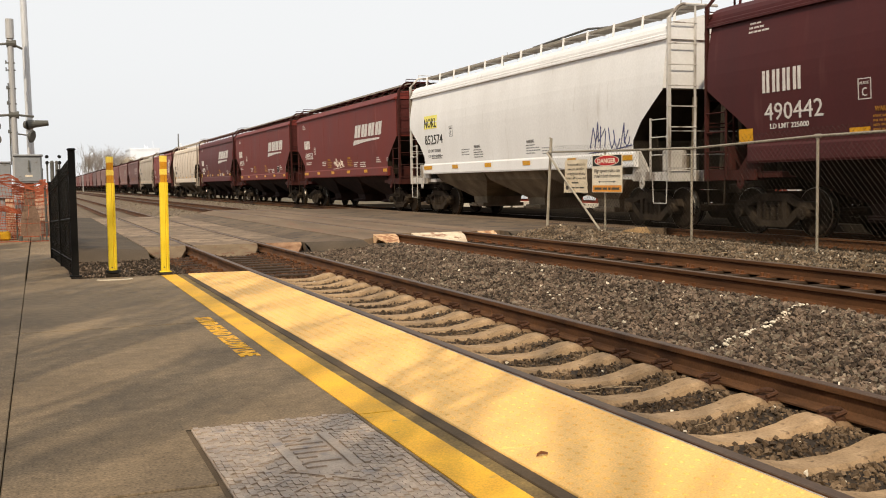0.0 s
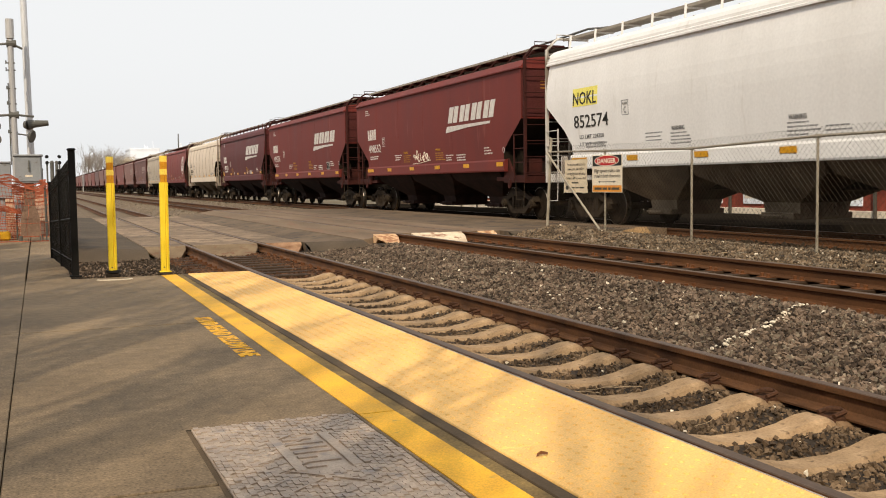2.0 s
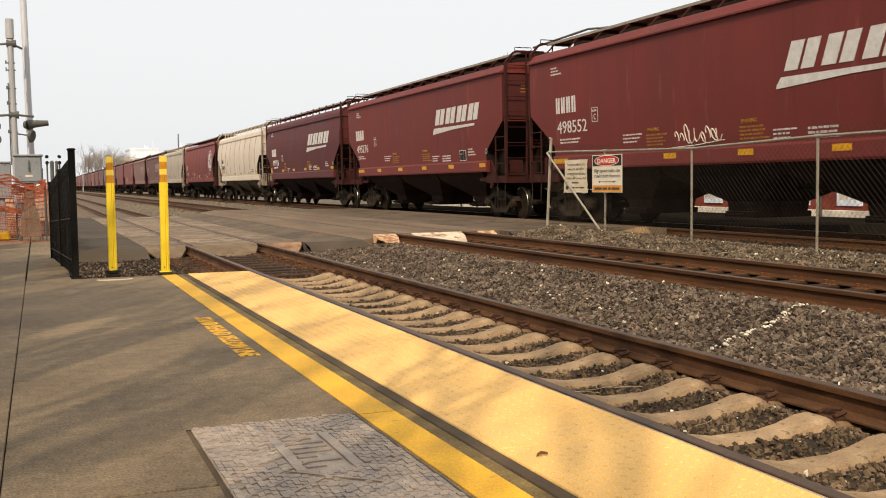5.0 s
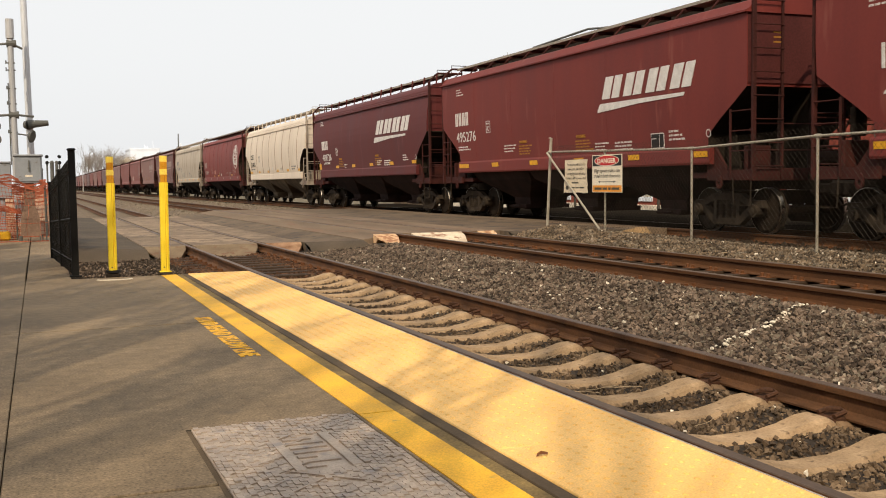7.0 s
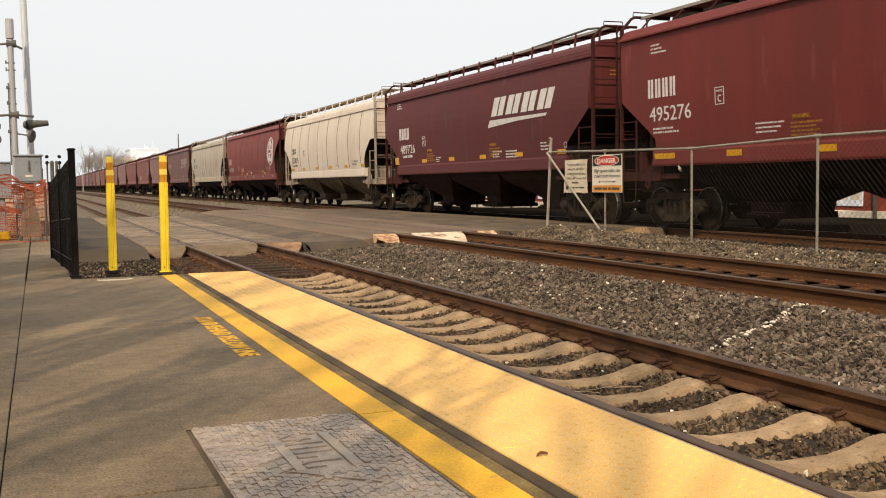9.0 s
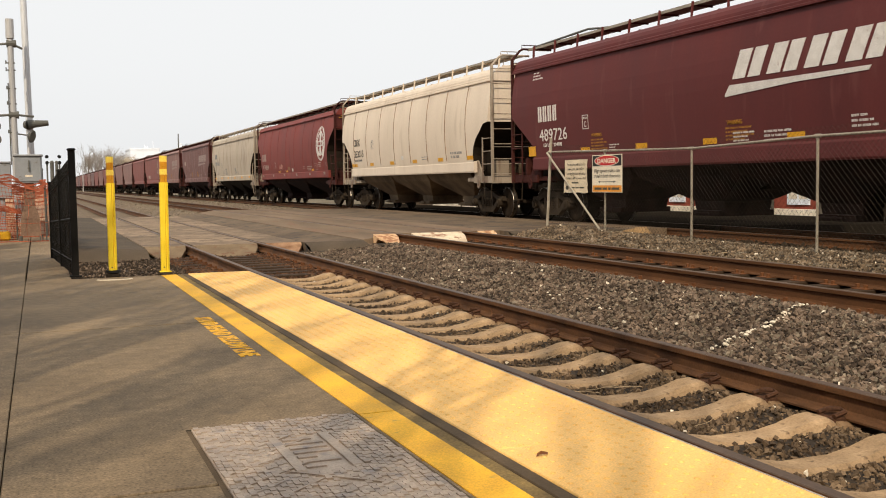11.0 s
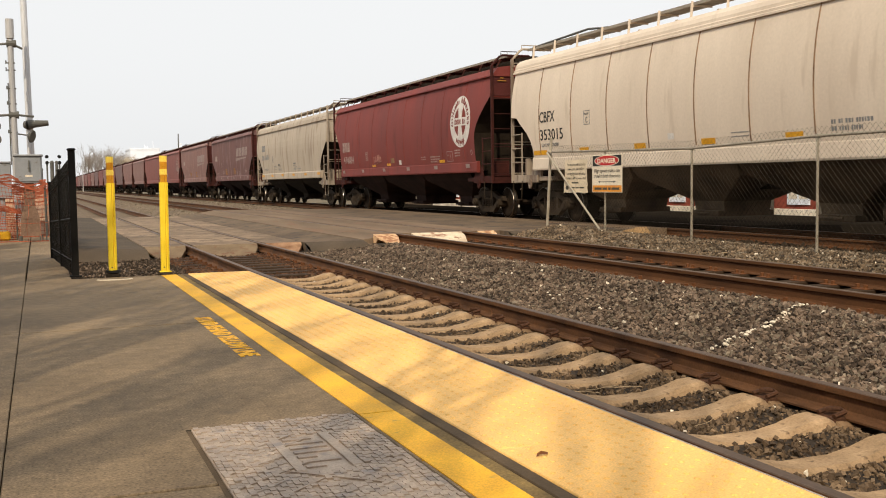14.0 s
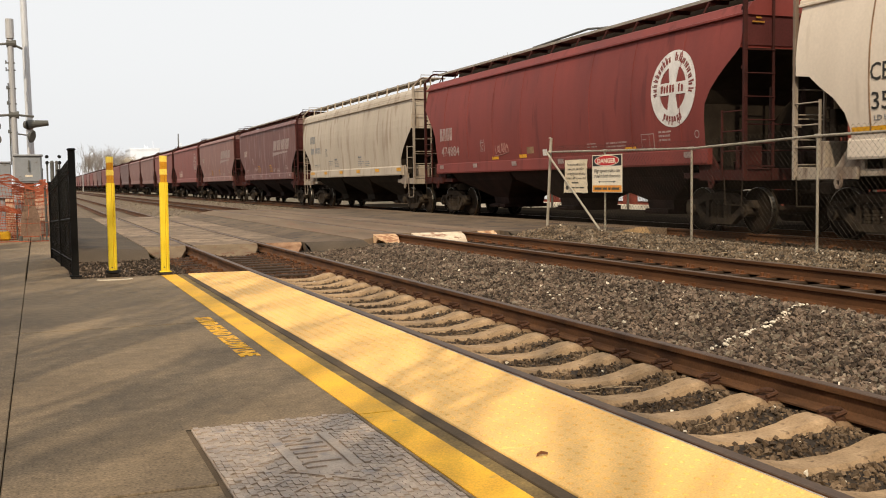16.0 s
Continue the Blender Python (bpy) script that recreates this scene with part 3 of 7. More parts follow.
def stones(name, count, x0, x1, y0, y1, size, mat, words, seed, keep=None, sink=0.25, power=1.0, height=bed_height, heave=0.0):
    g = np.random.default_rng(seed)
    x = g.uniform(x0, x1, count)
    y = y0 + (y1 - y0) * g.random(count) ** power
    if keep is not None:
        ok = keep(x, y)
        x, y = x[ok], y[ok]
    n = len(x)
    s = size * (0.5 + 1.1 * g.random(n) ** 1.4)
    sc = np.stack([s * g.uniform(0.6, 1.5, n), s * g.uniform(0.6, 1.5, n), s * g.uniform(0.5, 1.0, n)], -1)
    v = STONE_V[None] * (1 + g.uniform(-0.50, 0.28, (n, 8, 3))) * sc[:, None]
    q = g.normal(size=(n, 4))
    q /= np.linalg.norm(q, axis=1, keepdims=True)
    w, a, b, c = q.T
    rot = np.stack([1 - 2 * (b * b + c * c), 2 * (a * b - c * w), 2 * (a * c + b * w), 2 * (a * b + c * w), 1 - 2 * (a * a + c * c), 2 * (b * c - a * w), 2 * (a * c - b * w), 2 * (b * c + a * w), 1 - 2 * (a * a + b * b)], -1).reshape(n, 3, 3)
    v = np.einsum("nij,nkj->nki", rot, v)
    v += np.stack([x, y, height(x, y) + s * (0.5 - sink + heave * g.uniform(-1, 1, n))], -1)[:, None]
    f = (STONE_F[None] + 8 * np.arange(n)[:, None, None]).reshape(-1, 3)
    return tagged(raw_mesh(name, v.reshape(-1, 3), f, mat), words, "ballast", kind="stuff")


def off_rails(x, y):
    ok = np.ones(len(x), bool)
    for c in (NEAR_C, MID_C, FAR_C):
        for s in (-1, 1):
            ok &= abs(x - c - s * 0.7555) > 0.09
    return ok & (y < np.where(x < 5.3, 20.8, np.where(x < 6.2, 20.2, np.where((x > 9.1), 19.2, 19.0))))


def off_plates(x, y):
    """Clear of the middle track's rails, tie plates and spikes."""
    near_rail = np.minimum(abs(x - MID_C + 0.7555), abs(x - MID_C - 0.7555)) < 0.20
    on_tie = abs((y + 5.0 + 0.26) % 0.52 - 0.26) < 0.125
    return off_rails(x, y) & ~(near_rail & on_tie)


def between_ties(x, y):
    u = (y - 4.63 + 0.585 * 100) % 0.585
    return off_rails(x, y) & (u > 0.095) & (u < 0.49) 


stones("ballast_stones", 52000, 4.55, 6.78, 4.2, 20.5, 0.0195, STONE, "crushed grey ballast between two tracks", 1, off_plates, sink=0.15, power=1.3, heave=0.6)
stones("ballast_stones", 5600, 4.6, 6.7, 4.2, 20.3, 0.018, STONE_LIGHT, "light grey stones strewn in darker ballast", 41, off_rails, sink=-0.25, power=1.25)
stones("gravel_stones", 4200, 8.6, 11.2, 7.0, 19.3, 0.019, STONE_LIGHT, "light grey stones strewn in gravel along a fence", 42, off_rails, sink=-0.2)
stones("ballast_stones", 27000, 2.2, 4.35, 3.0, 15.5, 0.0152, STONE_TIE, "dirty ballast between concrete ties", 2, between_ties, sink=0.1, power=1.3, heave=0.5)
stones("ballast_stones", 6500, 2.2, 4.35, 15.4, 20.8, 0.024, STONE_RUST, "rust-darkened ballast before the crossing", 14, off_rails, sink=0.0)
stones("ballast_stones", 600, 6.62, 6.76, 5.0, 18.8, 0.024, STONE_RUST, "rust-stained ballast along a rail", 9, off_plates, sink=0.3)
stones("ballast_stones", 5000, 6.95, 8.3, 5.5, 19.0, 0.026, STONE_RUST, "rusty ballast between two rails", 3, off_plates, sink=0.6)
stones("gravel_stones", 29000, 8.48, 11.3, 7.0, 19.4, 0.0185, STONE_PALE, "pale gravel along a chain-link fence", 5, off_rails, heave=0.6)
# stones under the train, shade included in their colour
stones("ballast_stones", 4000, 11.3, 16.2, 8.0, 19.0, 0.036, STONE_BLACK, "ballast beneath a freight train, darkened for the shade there", 6, off_rails)
stones("white_chippings", 420, 4.6, 11.2, 4.5, 19.0, 0.017, STONE_WHITE, "small white chips scattered in ballast", 31, off_rails, sink=-0.6, power=1.2)
stones("white_chippings", 120, 2.2, 4.3, 3.5, 15.0, 0.012, STONE_WHITE, "small white chips between ties", 32, between_ties, sink=-0.5, power=1.2)
stones("gravel_stones", 7500, 0.3, 2.2, 11.2, 20.4, 0.0155, STONE_BLACK, "dark gravel beyond the platform end", 7, None, height=lambda x, y: -0.47 + 0 * x)
stones("gravel_stones", 2600, 0.3, 2.2, 11.2, 20.4, 0.018, STONE, "brown stones strewn in dark gravel", 17, None, sink=-0.4, height=lambda x, y: -0.47 + 0 * x)
stones("ballast_stones", 5000, 4.5, 12.3, 43.2, 95, 0.032, STONE_LIGHT, "ballast beyond the level crossing", 8, None, sink=0.3, power=1.4)




# ---- freight train ----


def car_paint(name, dark, light, dust, level=0.63, rough=0.6, clean=True):
    return surface(name, dark, light, rough, clean=clean, shine=0.22, scale=0.9, grain=18, bump=0.03, streak=(1.2, 1.2, 0.22), spots=dust, spot_level=level, depth=0.003, speckle=0.05)


MAROON = car_paint("maroon_car_paint", (0.053, 0.0112, 0.0108), (0.073, 0.0150, 0.0140), (0.085, 0.025, 0.022), 0.66)
WINE = car_paint("wine_red_car_paint", (0.084, 0.0165, 0.0148), (0.112, 0.0232, 0.0205), (0.118, 0.032, 0.028), 0.66)
RED = car_paint("brown_red_car_paint", (0.126, 0.0208, 0.0152), (0.170, 0.0295, 0.0215), (0.19, 0.048, 0.036), 0.67)
RED_OLD = car_paint("faded_red_car_paint", (0.148, 0.0285, 0.0215), (0.212, 0.043, 0.033), (0.13, 0.026, 0.020), 0.64)
# dusty wagons far off: distance haze is mixed into these paints too
DUSTY_HAZED_WINE = car_paint("dusty_hazed_wine_paint", (0.120, 0.050, 0.042), (0.165, 0.074, 0.062), (0.21, 0.118, 0.104), 0.58)
BROWN_RED = car_paint("dusty_hazed_brown_paint", (0.185, 0.090, 0.073), (0.25, 0.130, 0.106), (0.28, 0.16, 0.138), 0.60)
WHITE_CAR = car_paint("pale_grey_car_paint", (0.72, 0.69, 0.655), (0.80, 0.775, 0.745), (0.63, 0.59, 0.54), 0.70)
# more far paints, lightened and greyed for the haze of distance
DUSTY_HAZED_ROSE = car_paint("dust_and_haze_pale_red_paint", (0.185, 0.095, 0.078), (0.25, 0.135, 0.112), (0.28, 0.17, 0.145), 0.58)
FADED_ROSE = car_paint("faded_hazed_red_paint", (0.19, 0.058, 0.045), (0.245, 0.083, 0.066), (0.17, 0.07, 0.06), 0.62)
GREY_WINE = car_paint("haze_greyed_wine_paint", (0.125, 0.068, 0.060), (0.17, 0.098, 0.088), (0.21, 0.14, 0.125), 0.58)
CREAM = car_paint("cream_car_paint", (0.60, 0.495, 0.385), (0.69, 0.58, 0.46), (0.56, 0.455, 0.345), 0.66)
CREAM_DIRTY = car_paint("dirty_cream_car_paint", (0.39, 0.318, 0.238), (0.48, 0.400, 0.31), (0.32, 0.245, 0.175), 0.60)
CREAM_GRIMY = car_paint("grimy_cream_steel", (0.24, 0.19, 0.14), (0.38, 0.31, 0.235), (0.17, 0.12, 0.085), 0.56)
# dark coat for the cream ribs' seam shadows; also colours a rust patch
SEAM_SHADE_RUST = surface("seam_shade_and_rust", (0.13, 0.08, 0.05), (0.27, 0.18, 0.115), 0.7, scale=2, grain=30, bump=0.1, depth=0.003)
# soot, darkened further to carry the shade under bodies and end slopes
SOOT_SHADE = surface("grimy_shaded_underframe", (0.015, 0.012, 0.0098), (0.030, 0.0245, 0.020), 0.9, shine=0.06, scale=2, grain=40, bump=0.2, depth=0.004)
DARK_RED_END = surface("dark_red_end_paint", (0.058, 0.0145, 0.0125), (0.09, 0.023, 0.019), 0.7, clean=True, shine=0.15, scale=1.5, grain=30, bump=0.05, streak=(1, 1, 0.3), depth=0.003)
GRIMY_RED = surface("grimy_red_trim", (0.030, 0.010, 0.009), (0.055, 0.016, 0.014), 0.8, scale=3, grain=40, bump=0.1, shine=0.15, depth=0.003)
TRUCK_STEEL = surface("dusty_truck_steel", (0.024, 0.019, 0.0155), (0.05, 0.040, 0.032), 0.9, shine=0.08, scale=5, grain=50, bump=0.2, depth=0.004)
WHEEL_STEEL = surface("wheel_steel", (0.018, 0.014, 0.0112), (0.034, 0.026, 0.0205), 0.9, shine=0.08, scale=5, grain=50, bump=0.1, depth=0.002)
TREAD = surface("polished_wheel_tread", (0.22, 0.21, 0.20), (0.34, 0.33, 0.32), 0.3, metal=1.0, scale=8, grain=60, bump=0.0)
GRIME = surface("grimy_painted_bay", (0.10, 0.085, 0.068), (0.22, 0.19, 0.155), 0.85, scale=1.5, grain=30, bump=0.1, shine=0.15, depth=0.004)
BAY_TAN = surface("grimy_cream_bay", (0.055, 0.043, 0.033), (0.16, 0.128, 0.095), 0.85, scale=1.2, grain=30, bump=0.1, shine=0.12, depth=0.004)
GRATE = surface("galvanised_grating", (0.24, 0.23, 0.22), (0.34, 0.325, 0.31), 0.6, metal=0.3, scale=4, grain=200, bump=0.3, depth=0.004)
MARK_WHITE = surface("white_stencil_paint", (0.55, 0.51, 0.465), (0.67, 0.63, 0.58), 0.6, scale=5, grain=60, bump=0.0, spots=(0.42, 0.34, 0.30), spot_level=0.69, clean=True)
MARK_BLACK = surface("black_stencil_paint", (0.02, 0.02, 0.02), (0.04, 0.04, 0.038), 0.6, scale=5, grain=60, bump=0.0)
MARK_YELLOW = surface("yellow_stencil_paint", (0.24, 0.115, 0.02), (0.34, 0.175, 0.028), 0.6, scale=5, grain=60, bump=0.0)
SIGN_DARK = surface("black_panel_paint", (0.012, 0.011, 0.011), (0.022, 0.02, 0.02), 0.6, scale=5, grain=60, bump=0.0)
MARK_FADED = surface("faded_white_stencil", (0.24, 0.17, 0.15), (0.36, 0.28, 0.25), 0.7, scale=5, grain=60, bump=0.0, clean=True)
REFLECT = surface("yellow_reflector", (0.52, 0.27, 0.012), (0.68, 0.37, 0.02), 0.35, scale=9, grain=90, bump=0.0)
LIME = surface("lime_yellow_patch", (0.75, 0.72, 0.16), (0.82, 0.80, 0.24), 0.6, scale=4, grain=60, bump=0.0)
SPRAY_BLUE = surface("dark_blue_spray_paint", (0.05, 0.06, 0.17), (0.08, 0.09, 0.24), 0.5, scale=6, grain=60, bump=0.0)
SPRAY_WHITE = surface("white_spray_paint", (0.5, 0.48, 0.47), (0.65, 0.62, 0.6), 0.5, scale=6, grain=60, bump=0.0)
CHALK = surface("worn_chalk_marks", (0.20, 0.085, 0.070), (0.30, 0.16, 0.135), 0.8, scale=9, grain=60, bump=0.0, clean=True)
MARK_GREY = surface("thin_grey_stencil", (0.16, 0.155, 0.15), (0.24, 0.235, 0.23), 0.6, scale=5, grain=60, bump=0.0, clean=True)

# sooty red, blackened as well for the shade below the sill
SOOT_SHADE_RED = surface("sooty_shaded_red_bay", (0.018, 0.0118, 0.0100), (0.036, 0.021, 0.017), 0.9, shine=0.06, scale=2, grain=40, bump=0.2, depth=0.004, clean=True)
WHITE_GRIMY = car_paint("grimy_white_steel", (0.42, 0.38, 0.33), (0.60, 0.56, 0.51), (0.20, 0.16, 0.125), 0.57)
WHEEL_R = 0.457
SIDE = Matrix(((0, 0, -1, 0), (-1, 0, 0, 0), (0, 1, 0, 0), (0, 0, 0, 1)))     # lettering on the side that faces the platform


def lathe(bm, prof, n=28, closed=True):
    """A profile of (x, radius) turned about the x axis."""
    ring = [[bm.verts.new((x, r * math.cos(i * math.tau / n), r * math.sin(i * math.tau / n))) for i in range(n)] for x, r in prof]
    for a, b in zip(ring, ring[1:]):
        for i in range(n):
            bm.faces.new((a[i], a[(i + 1) % n], b[(i + 1) % n], b[i]))
    if closed:
        bm.faces.new(ring[0][::-1])
        bm.faces.new(ring[-1])
    bmesh.ops.recalc_face_normals(bm, faces=bm.faces)
    return bm


def round_w(z):
    """Half width of a wagon with bulging sides, at a height."""
    u = (z - 2.78) / 1.42
    return 1.617 - (0.195 * u * u if u > 0 else 0.135 * u * u)


def side_w(z):
    return float(np.interp(z, [1.42, 1.97, 2.45, 2.85, 3.5, 4.2], [1.50, 1.535, 1.565, 1.585, 1.60, 1.60]))


def bowed_w(z):
    """Half width of a wagon whose sides draw in towards the roof."""
    return float(np.interp(z, [1.42, 1.97, 2.45, 2.85, 3.1, 3.4, 3.7, 4.0, 4.2], [1.50, 1.54, 1.575, 1.595, 1.597, 1.580, 1.545, 1.495, 1.455]))


def hopper(hl, paint, under, words, ribs=0, bays=3, round_sides=False, posts=True, rib_paint=None, trim=None, rib_depth=0.014, inset=1.26, end_mat=None, shoulder=2.82, bowed=False):
    """A covered hopper wagon; hl is half its body's length. It stands with its wheels on z = 0."""
    trim = trim or paint
    car = thing("hopper_wagon", words, "freight wagon", group="wagons of the train")
    cut = [(1.44, hl - 1.32), (1.97, hl - 1.26), (2.25, hl - 0.88), (2.55, hl - 0.42), (2.82, hl - 0.02), (3.3, hl), (3.75, hl), (4.2, hl)]
    if shoulder > 2.82:     # a higher cut: its slope keeps its foot
        cut = [(1.44, hl - inset - 0.04), (1.97, hl - inset), (1.97 + 0.38 * (shoulder - 1.97), hl - 0.72 * inset), (1.97 + 0.72 * (shoulder - 1.97), hl - 0.34 * inset), (shoulder, hl - 0.02), (shoulder + 0.3, hl), (3.75, hl), (4.2, hl)]
    if round_sides and shoulder > 2.82:
        cut = [(1.44, hl - inset - 0.03), (2.3, hl - inset), (2.58, hl - 0.97 * inset), (2.85, hl - 0.80 * inset), (3.08, hl - 0.57 * inset), (3.3, hl - 0.32 * inset), (3.48, hl - 0.10 * inset), (shoulder, hl - 0.02), (3.7, hl), (3.85, hl), (4.05, hl), (4.2, hl)]
    elif round_sides:
        cut = [(1.44, hl - inset - 0.04), (1.9, hl - inset), (2.15, hl - 0.92 * inset), (2.4, hl - 0.74 * inset), (2.62, hl - 0.48 * inset), (2.82, hl - 0.28 * inset), (2.86, hl - 0.02), (3.2, hl), (3.55, hl), (3.85, hl), (4.05, hl), (4.2, hl)]
    wide = round_w if round_sides else bowed_w if bowed else side_w
    roof_k = 0.9 if round_sides else 0.93 if bowed else 1.0
    if round_sides or bowed:
        dense = sorted(set([z for z, _ in cut] + [1.5 + 0.09 * i for i in range(30)]))
        cut = [(z, float(np.interp(z, [q[0] for q in cut], [q[1] for q in cut]))) for z in dense]
    b = bmesh.new()
    ring = [[b.verts.new((sx * wide(z), sy * l, z)) for sx, sy in ((-1, -1), (1, -1), (1, 1), (-1, 1))] for z, l in cut]
    for a, c in zip(ring, ring[1:]):
        for i in range(4):
            if i % 2 == 0 and c[0].co.z < shoulder + 0.08:
                continue
            b.faces.new((a[i], a[(i + 1) % 4], c[(i + 1) % 4], c[i]))
    b.faces.new(ring[0][::-1])
    b.faces.new(ring[-1])
    part("body", b, paint, car)
    # lower end sheets split off: soot and the overhang's shade in one coat
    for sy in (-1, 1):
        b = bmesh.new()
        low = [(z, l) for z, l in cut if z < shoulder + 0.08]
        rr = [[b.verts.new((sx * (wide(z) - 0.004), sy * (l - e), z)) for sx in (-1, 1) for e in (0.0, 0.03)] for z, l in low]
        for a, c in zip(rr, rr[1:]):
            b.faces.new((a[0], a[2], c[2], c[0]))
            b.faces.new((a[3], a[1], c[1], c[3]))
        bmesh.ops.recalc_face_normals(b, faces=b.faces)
        part("slope_sheet", b, SOOT_SHADE, car, "sloping end sheet, dark with soot and painted shade")
    # roof with its lip and sloping top chord
    b = bmesh.new()
    eave = [(1.675, 4.06), (1.675, 4.10), (1.645, 4.115), (1.645, 4.165), (1.612, 4.185), (1.605, 4.25), (1.555, 4.34), (1.43, 4.43), (1.30, 4.47)] if posts else [(1.675, 4.185), (1.675, 4.225), (1.60, 4.25), (1.47, 4.42), (1.35, 4.46)]
    prism(b, [(x * roof_k, z) for x, z in [(-x, z) for x, z in eave] + [(-0.5, 4.56), (0.5, 4.56)] + eave[::-1]], "y", -hl - 0.05, hl + 0.05)
    part("roof", b, paint, car)
    b = bmesh.new()
    # without posts: raised and blackened to fill the dark gap under the walkway
    tall = 0.0 if posts else 0.15
    prism(b, [(-0.40, 4.55), (0.40, 4.55), (0.36, 4.66 + tall), (0, 4.69 + tall), (-0.36, 4.66 + tall)], "y", -hl + 0.2, hl - 0.2)
    for k in range(-4, 5):
        box(b, -0.40, 0.40, k * hl / 5 - 0.03, k * hl / 5 + 0.03, 4.55, 4.70)
    part("hatch", b, paint if posts else SOOT_SHADE, car, "long roof hatch with clamps")
    # a thin sheet in a darker red covers each end
    if end_mat:
        for sy in (-1, 1):
            b = bmesh.new()
            low, high = wide(shoulder + 0.08) - 0.01, wide(4.15) - 0.01
            prism(b, [(-low, shoulder + 0.06), (low, shoulder + 0.06), (high, 4.17), (-high, 4.17)], "y", min(sy * (hl + 0.002), sy * (hl + 0.01)), max(sy * (hl + 0.002), sy * (hl + 0.01)))
            part("end_sheet", b, end_mat, car, "dark red end sheet")
    # side sill
    for sx in (-1, 1):
        b = bmesh.new()
        x = sx * 1.50
        prism(b, [(x - sx * 0.06, 1.38), (x + sx * 0.045, 1.38), (x + sx * 0.06, 1.42), (x + sx * 0.05, 1.68), (x + sx * 0.02, 1.73), (x - sx * 0.06, 1.73)], "y", -hl + inset - 0.06, hl - inset + 0.06)
        part("side_sill", b, paint, car)
    # vertical seams or ribs
    if ribs:
        for k in range(1, ribs):
            y = -hl + 2 * hl * k / ribs
            zlo = float(np.interp(hl - abs(y), [0, 0.4, 0.9, 1.26], [2.82, 2.55, 2.25, 1.75])) + 0.03
            for sx in (-1, 1):
                b = bmesh.new()
                levels = [zlo + (4.17 - zlo) * i / 10 for i in range(11)]
                rr = [[b.verts.new((sx * (wide(z) + d), y + e, z)) for d, e in ((-0.01, -0.018), (rib_depth, -0.009), (rib_depth, 0.009), (-0.01, 0.018))] for z in levels]
                for a, c in zip(rr, rr[1:]):
                    for i in range(3):
                        b.faces.new((a[i], a[i + 1], c[i + 1], c[i]))
                bmesh.ops.recalc_face_normals(b, faces=b.faces)
                part("rib", b, rib_paint or paint, car)
    # hopper bays below the sill
    # red wagons' bays have the shade under the body in their coat
    span = 2 * (hl - 1.9) / bays
    for k in range(bays):
        c = -hl + 1.9 + span * (k + 0.5)
        b = bmesh.new()
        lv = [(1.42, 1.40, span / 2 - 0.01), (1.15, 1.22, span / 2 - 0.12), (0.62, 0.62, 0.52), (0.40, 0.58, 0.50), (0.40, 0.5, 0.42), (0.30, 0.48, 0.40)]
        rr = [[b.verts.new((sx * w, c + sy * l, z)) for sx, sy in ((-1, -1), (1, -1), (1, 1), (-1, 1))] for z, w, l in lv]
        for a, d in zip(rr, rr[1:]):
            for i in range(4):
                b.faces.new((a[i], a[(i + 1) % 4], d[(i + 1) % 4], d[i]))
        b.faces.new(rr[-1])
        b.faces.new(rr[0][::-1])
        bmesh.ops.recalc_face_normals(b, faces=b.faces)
        part("hopper_bay", b, under, car, "dark tapering discharge hopper")
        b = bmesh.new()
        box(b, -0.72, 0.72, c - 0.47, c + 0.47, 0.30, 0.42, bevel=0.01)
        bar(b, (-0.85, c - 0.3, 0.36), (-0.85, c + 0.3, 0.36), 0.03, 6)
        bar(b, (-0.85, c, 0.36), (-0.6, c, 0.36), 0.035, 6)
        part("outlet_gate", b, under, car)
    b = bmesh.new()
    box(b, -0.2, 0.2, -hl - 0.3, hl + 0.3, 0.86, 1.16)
    part("centre_sill", b, SOOT_SHADE, car)
    # ends: deck, slope sheet braces, posts and ladders
    for sy in (-1, 1):
        b = bmesh.new()
        box(b, -1.42, 1.42, min(sy * (hl - 2.0), sy * (hl + 0.04)), max(sy * (hl - 2.0), sy * (hl + 0.04)), 1.10, 1.22, bevel=0.01)
        box(b, -1.5, 1.5, min(sy * (hl - 0.05), sy * (hl + 0.06)), max(sy * (hl - 0.05), sy * (hl + 0.06)), 1.04, 1.28, bevel=0.01)
        for sx in (-1, 1):
            box(b, sx * 1.47 - 0.03, sx * 1.47 + 0.03, min(sy * (hl - 1.35), sy * hl), max(sy * (hl - 1.35), sy * hl), 1.06, 1.26)
            prism(b, [(sy * (hl - 1.45), 1.1), (sy * (hl - 0.75), 1.2), (sy * (hl - 1.22), 1.75), (sy * (hl - 1.45), 1.75)], "x", sx * 1.4 - 0.03, sx * 1.4 + 0.03)
        part("end_deck", b, trim, car)
        b = bmesh.new()
        for x in (-0.75, 0.0, 0.75):
            bar(b, (x, sy * (hl - 0.12), 1.2), (x, sy * (hl - 0.06), 2.85), 0.055, 6)
        box(b, -0.5, 0.5, min(sy * (hl - 1.9), sy * (hl - 0.9)), max(sy * (hl - 1.9), sy * (hl - 0.9)), 1.22, 1.62, bevel=0.02)
        bar(b, (0.55, sy * (hl - 0.7), 1.5), (1.15, sy * (hl - 0.7), 1.5), 0.16, 10)
        part("end_brace", b, under, car, "dark posts and brake gear under the end slope")
        b = bmesh.new()
        box(b, -1.34, -0.78, min(sy * (hl - 0.42), sy * (hl - 0.30)), max(sy * (hl - 0.42), sy * (hl - 0.30)), 1.24, 1.72, bevel=0.02)
        part("step_panel", b, trim, car, "grimy upright panel on the end deck")
        b = bmesh.new()
        for z in (1.62, 2.12):
            bar(b, (-1.5, sy * (hl + 0.06), z), (1.5, sy * (hl + 0.06), z), 0.014, 6)
        part("end_rail", b, trim, car)
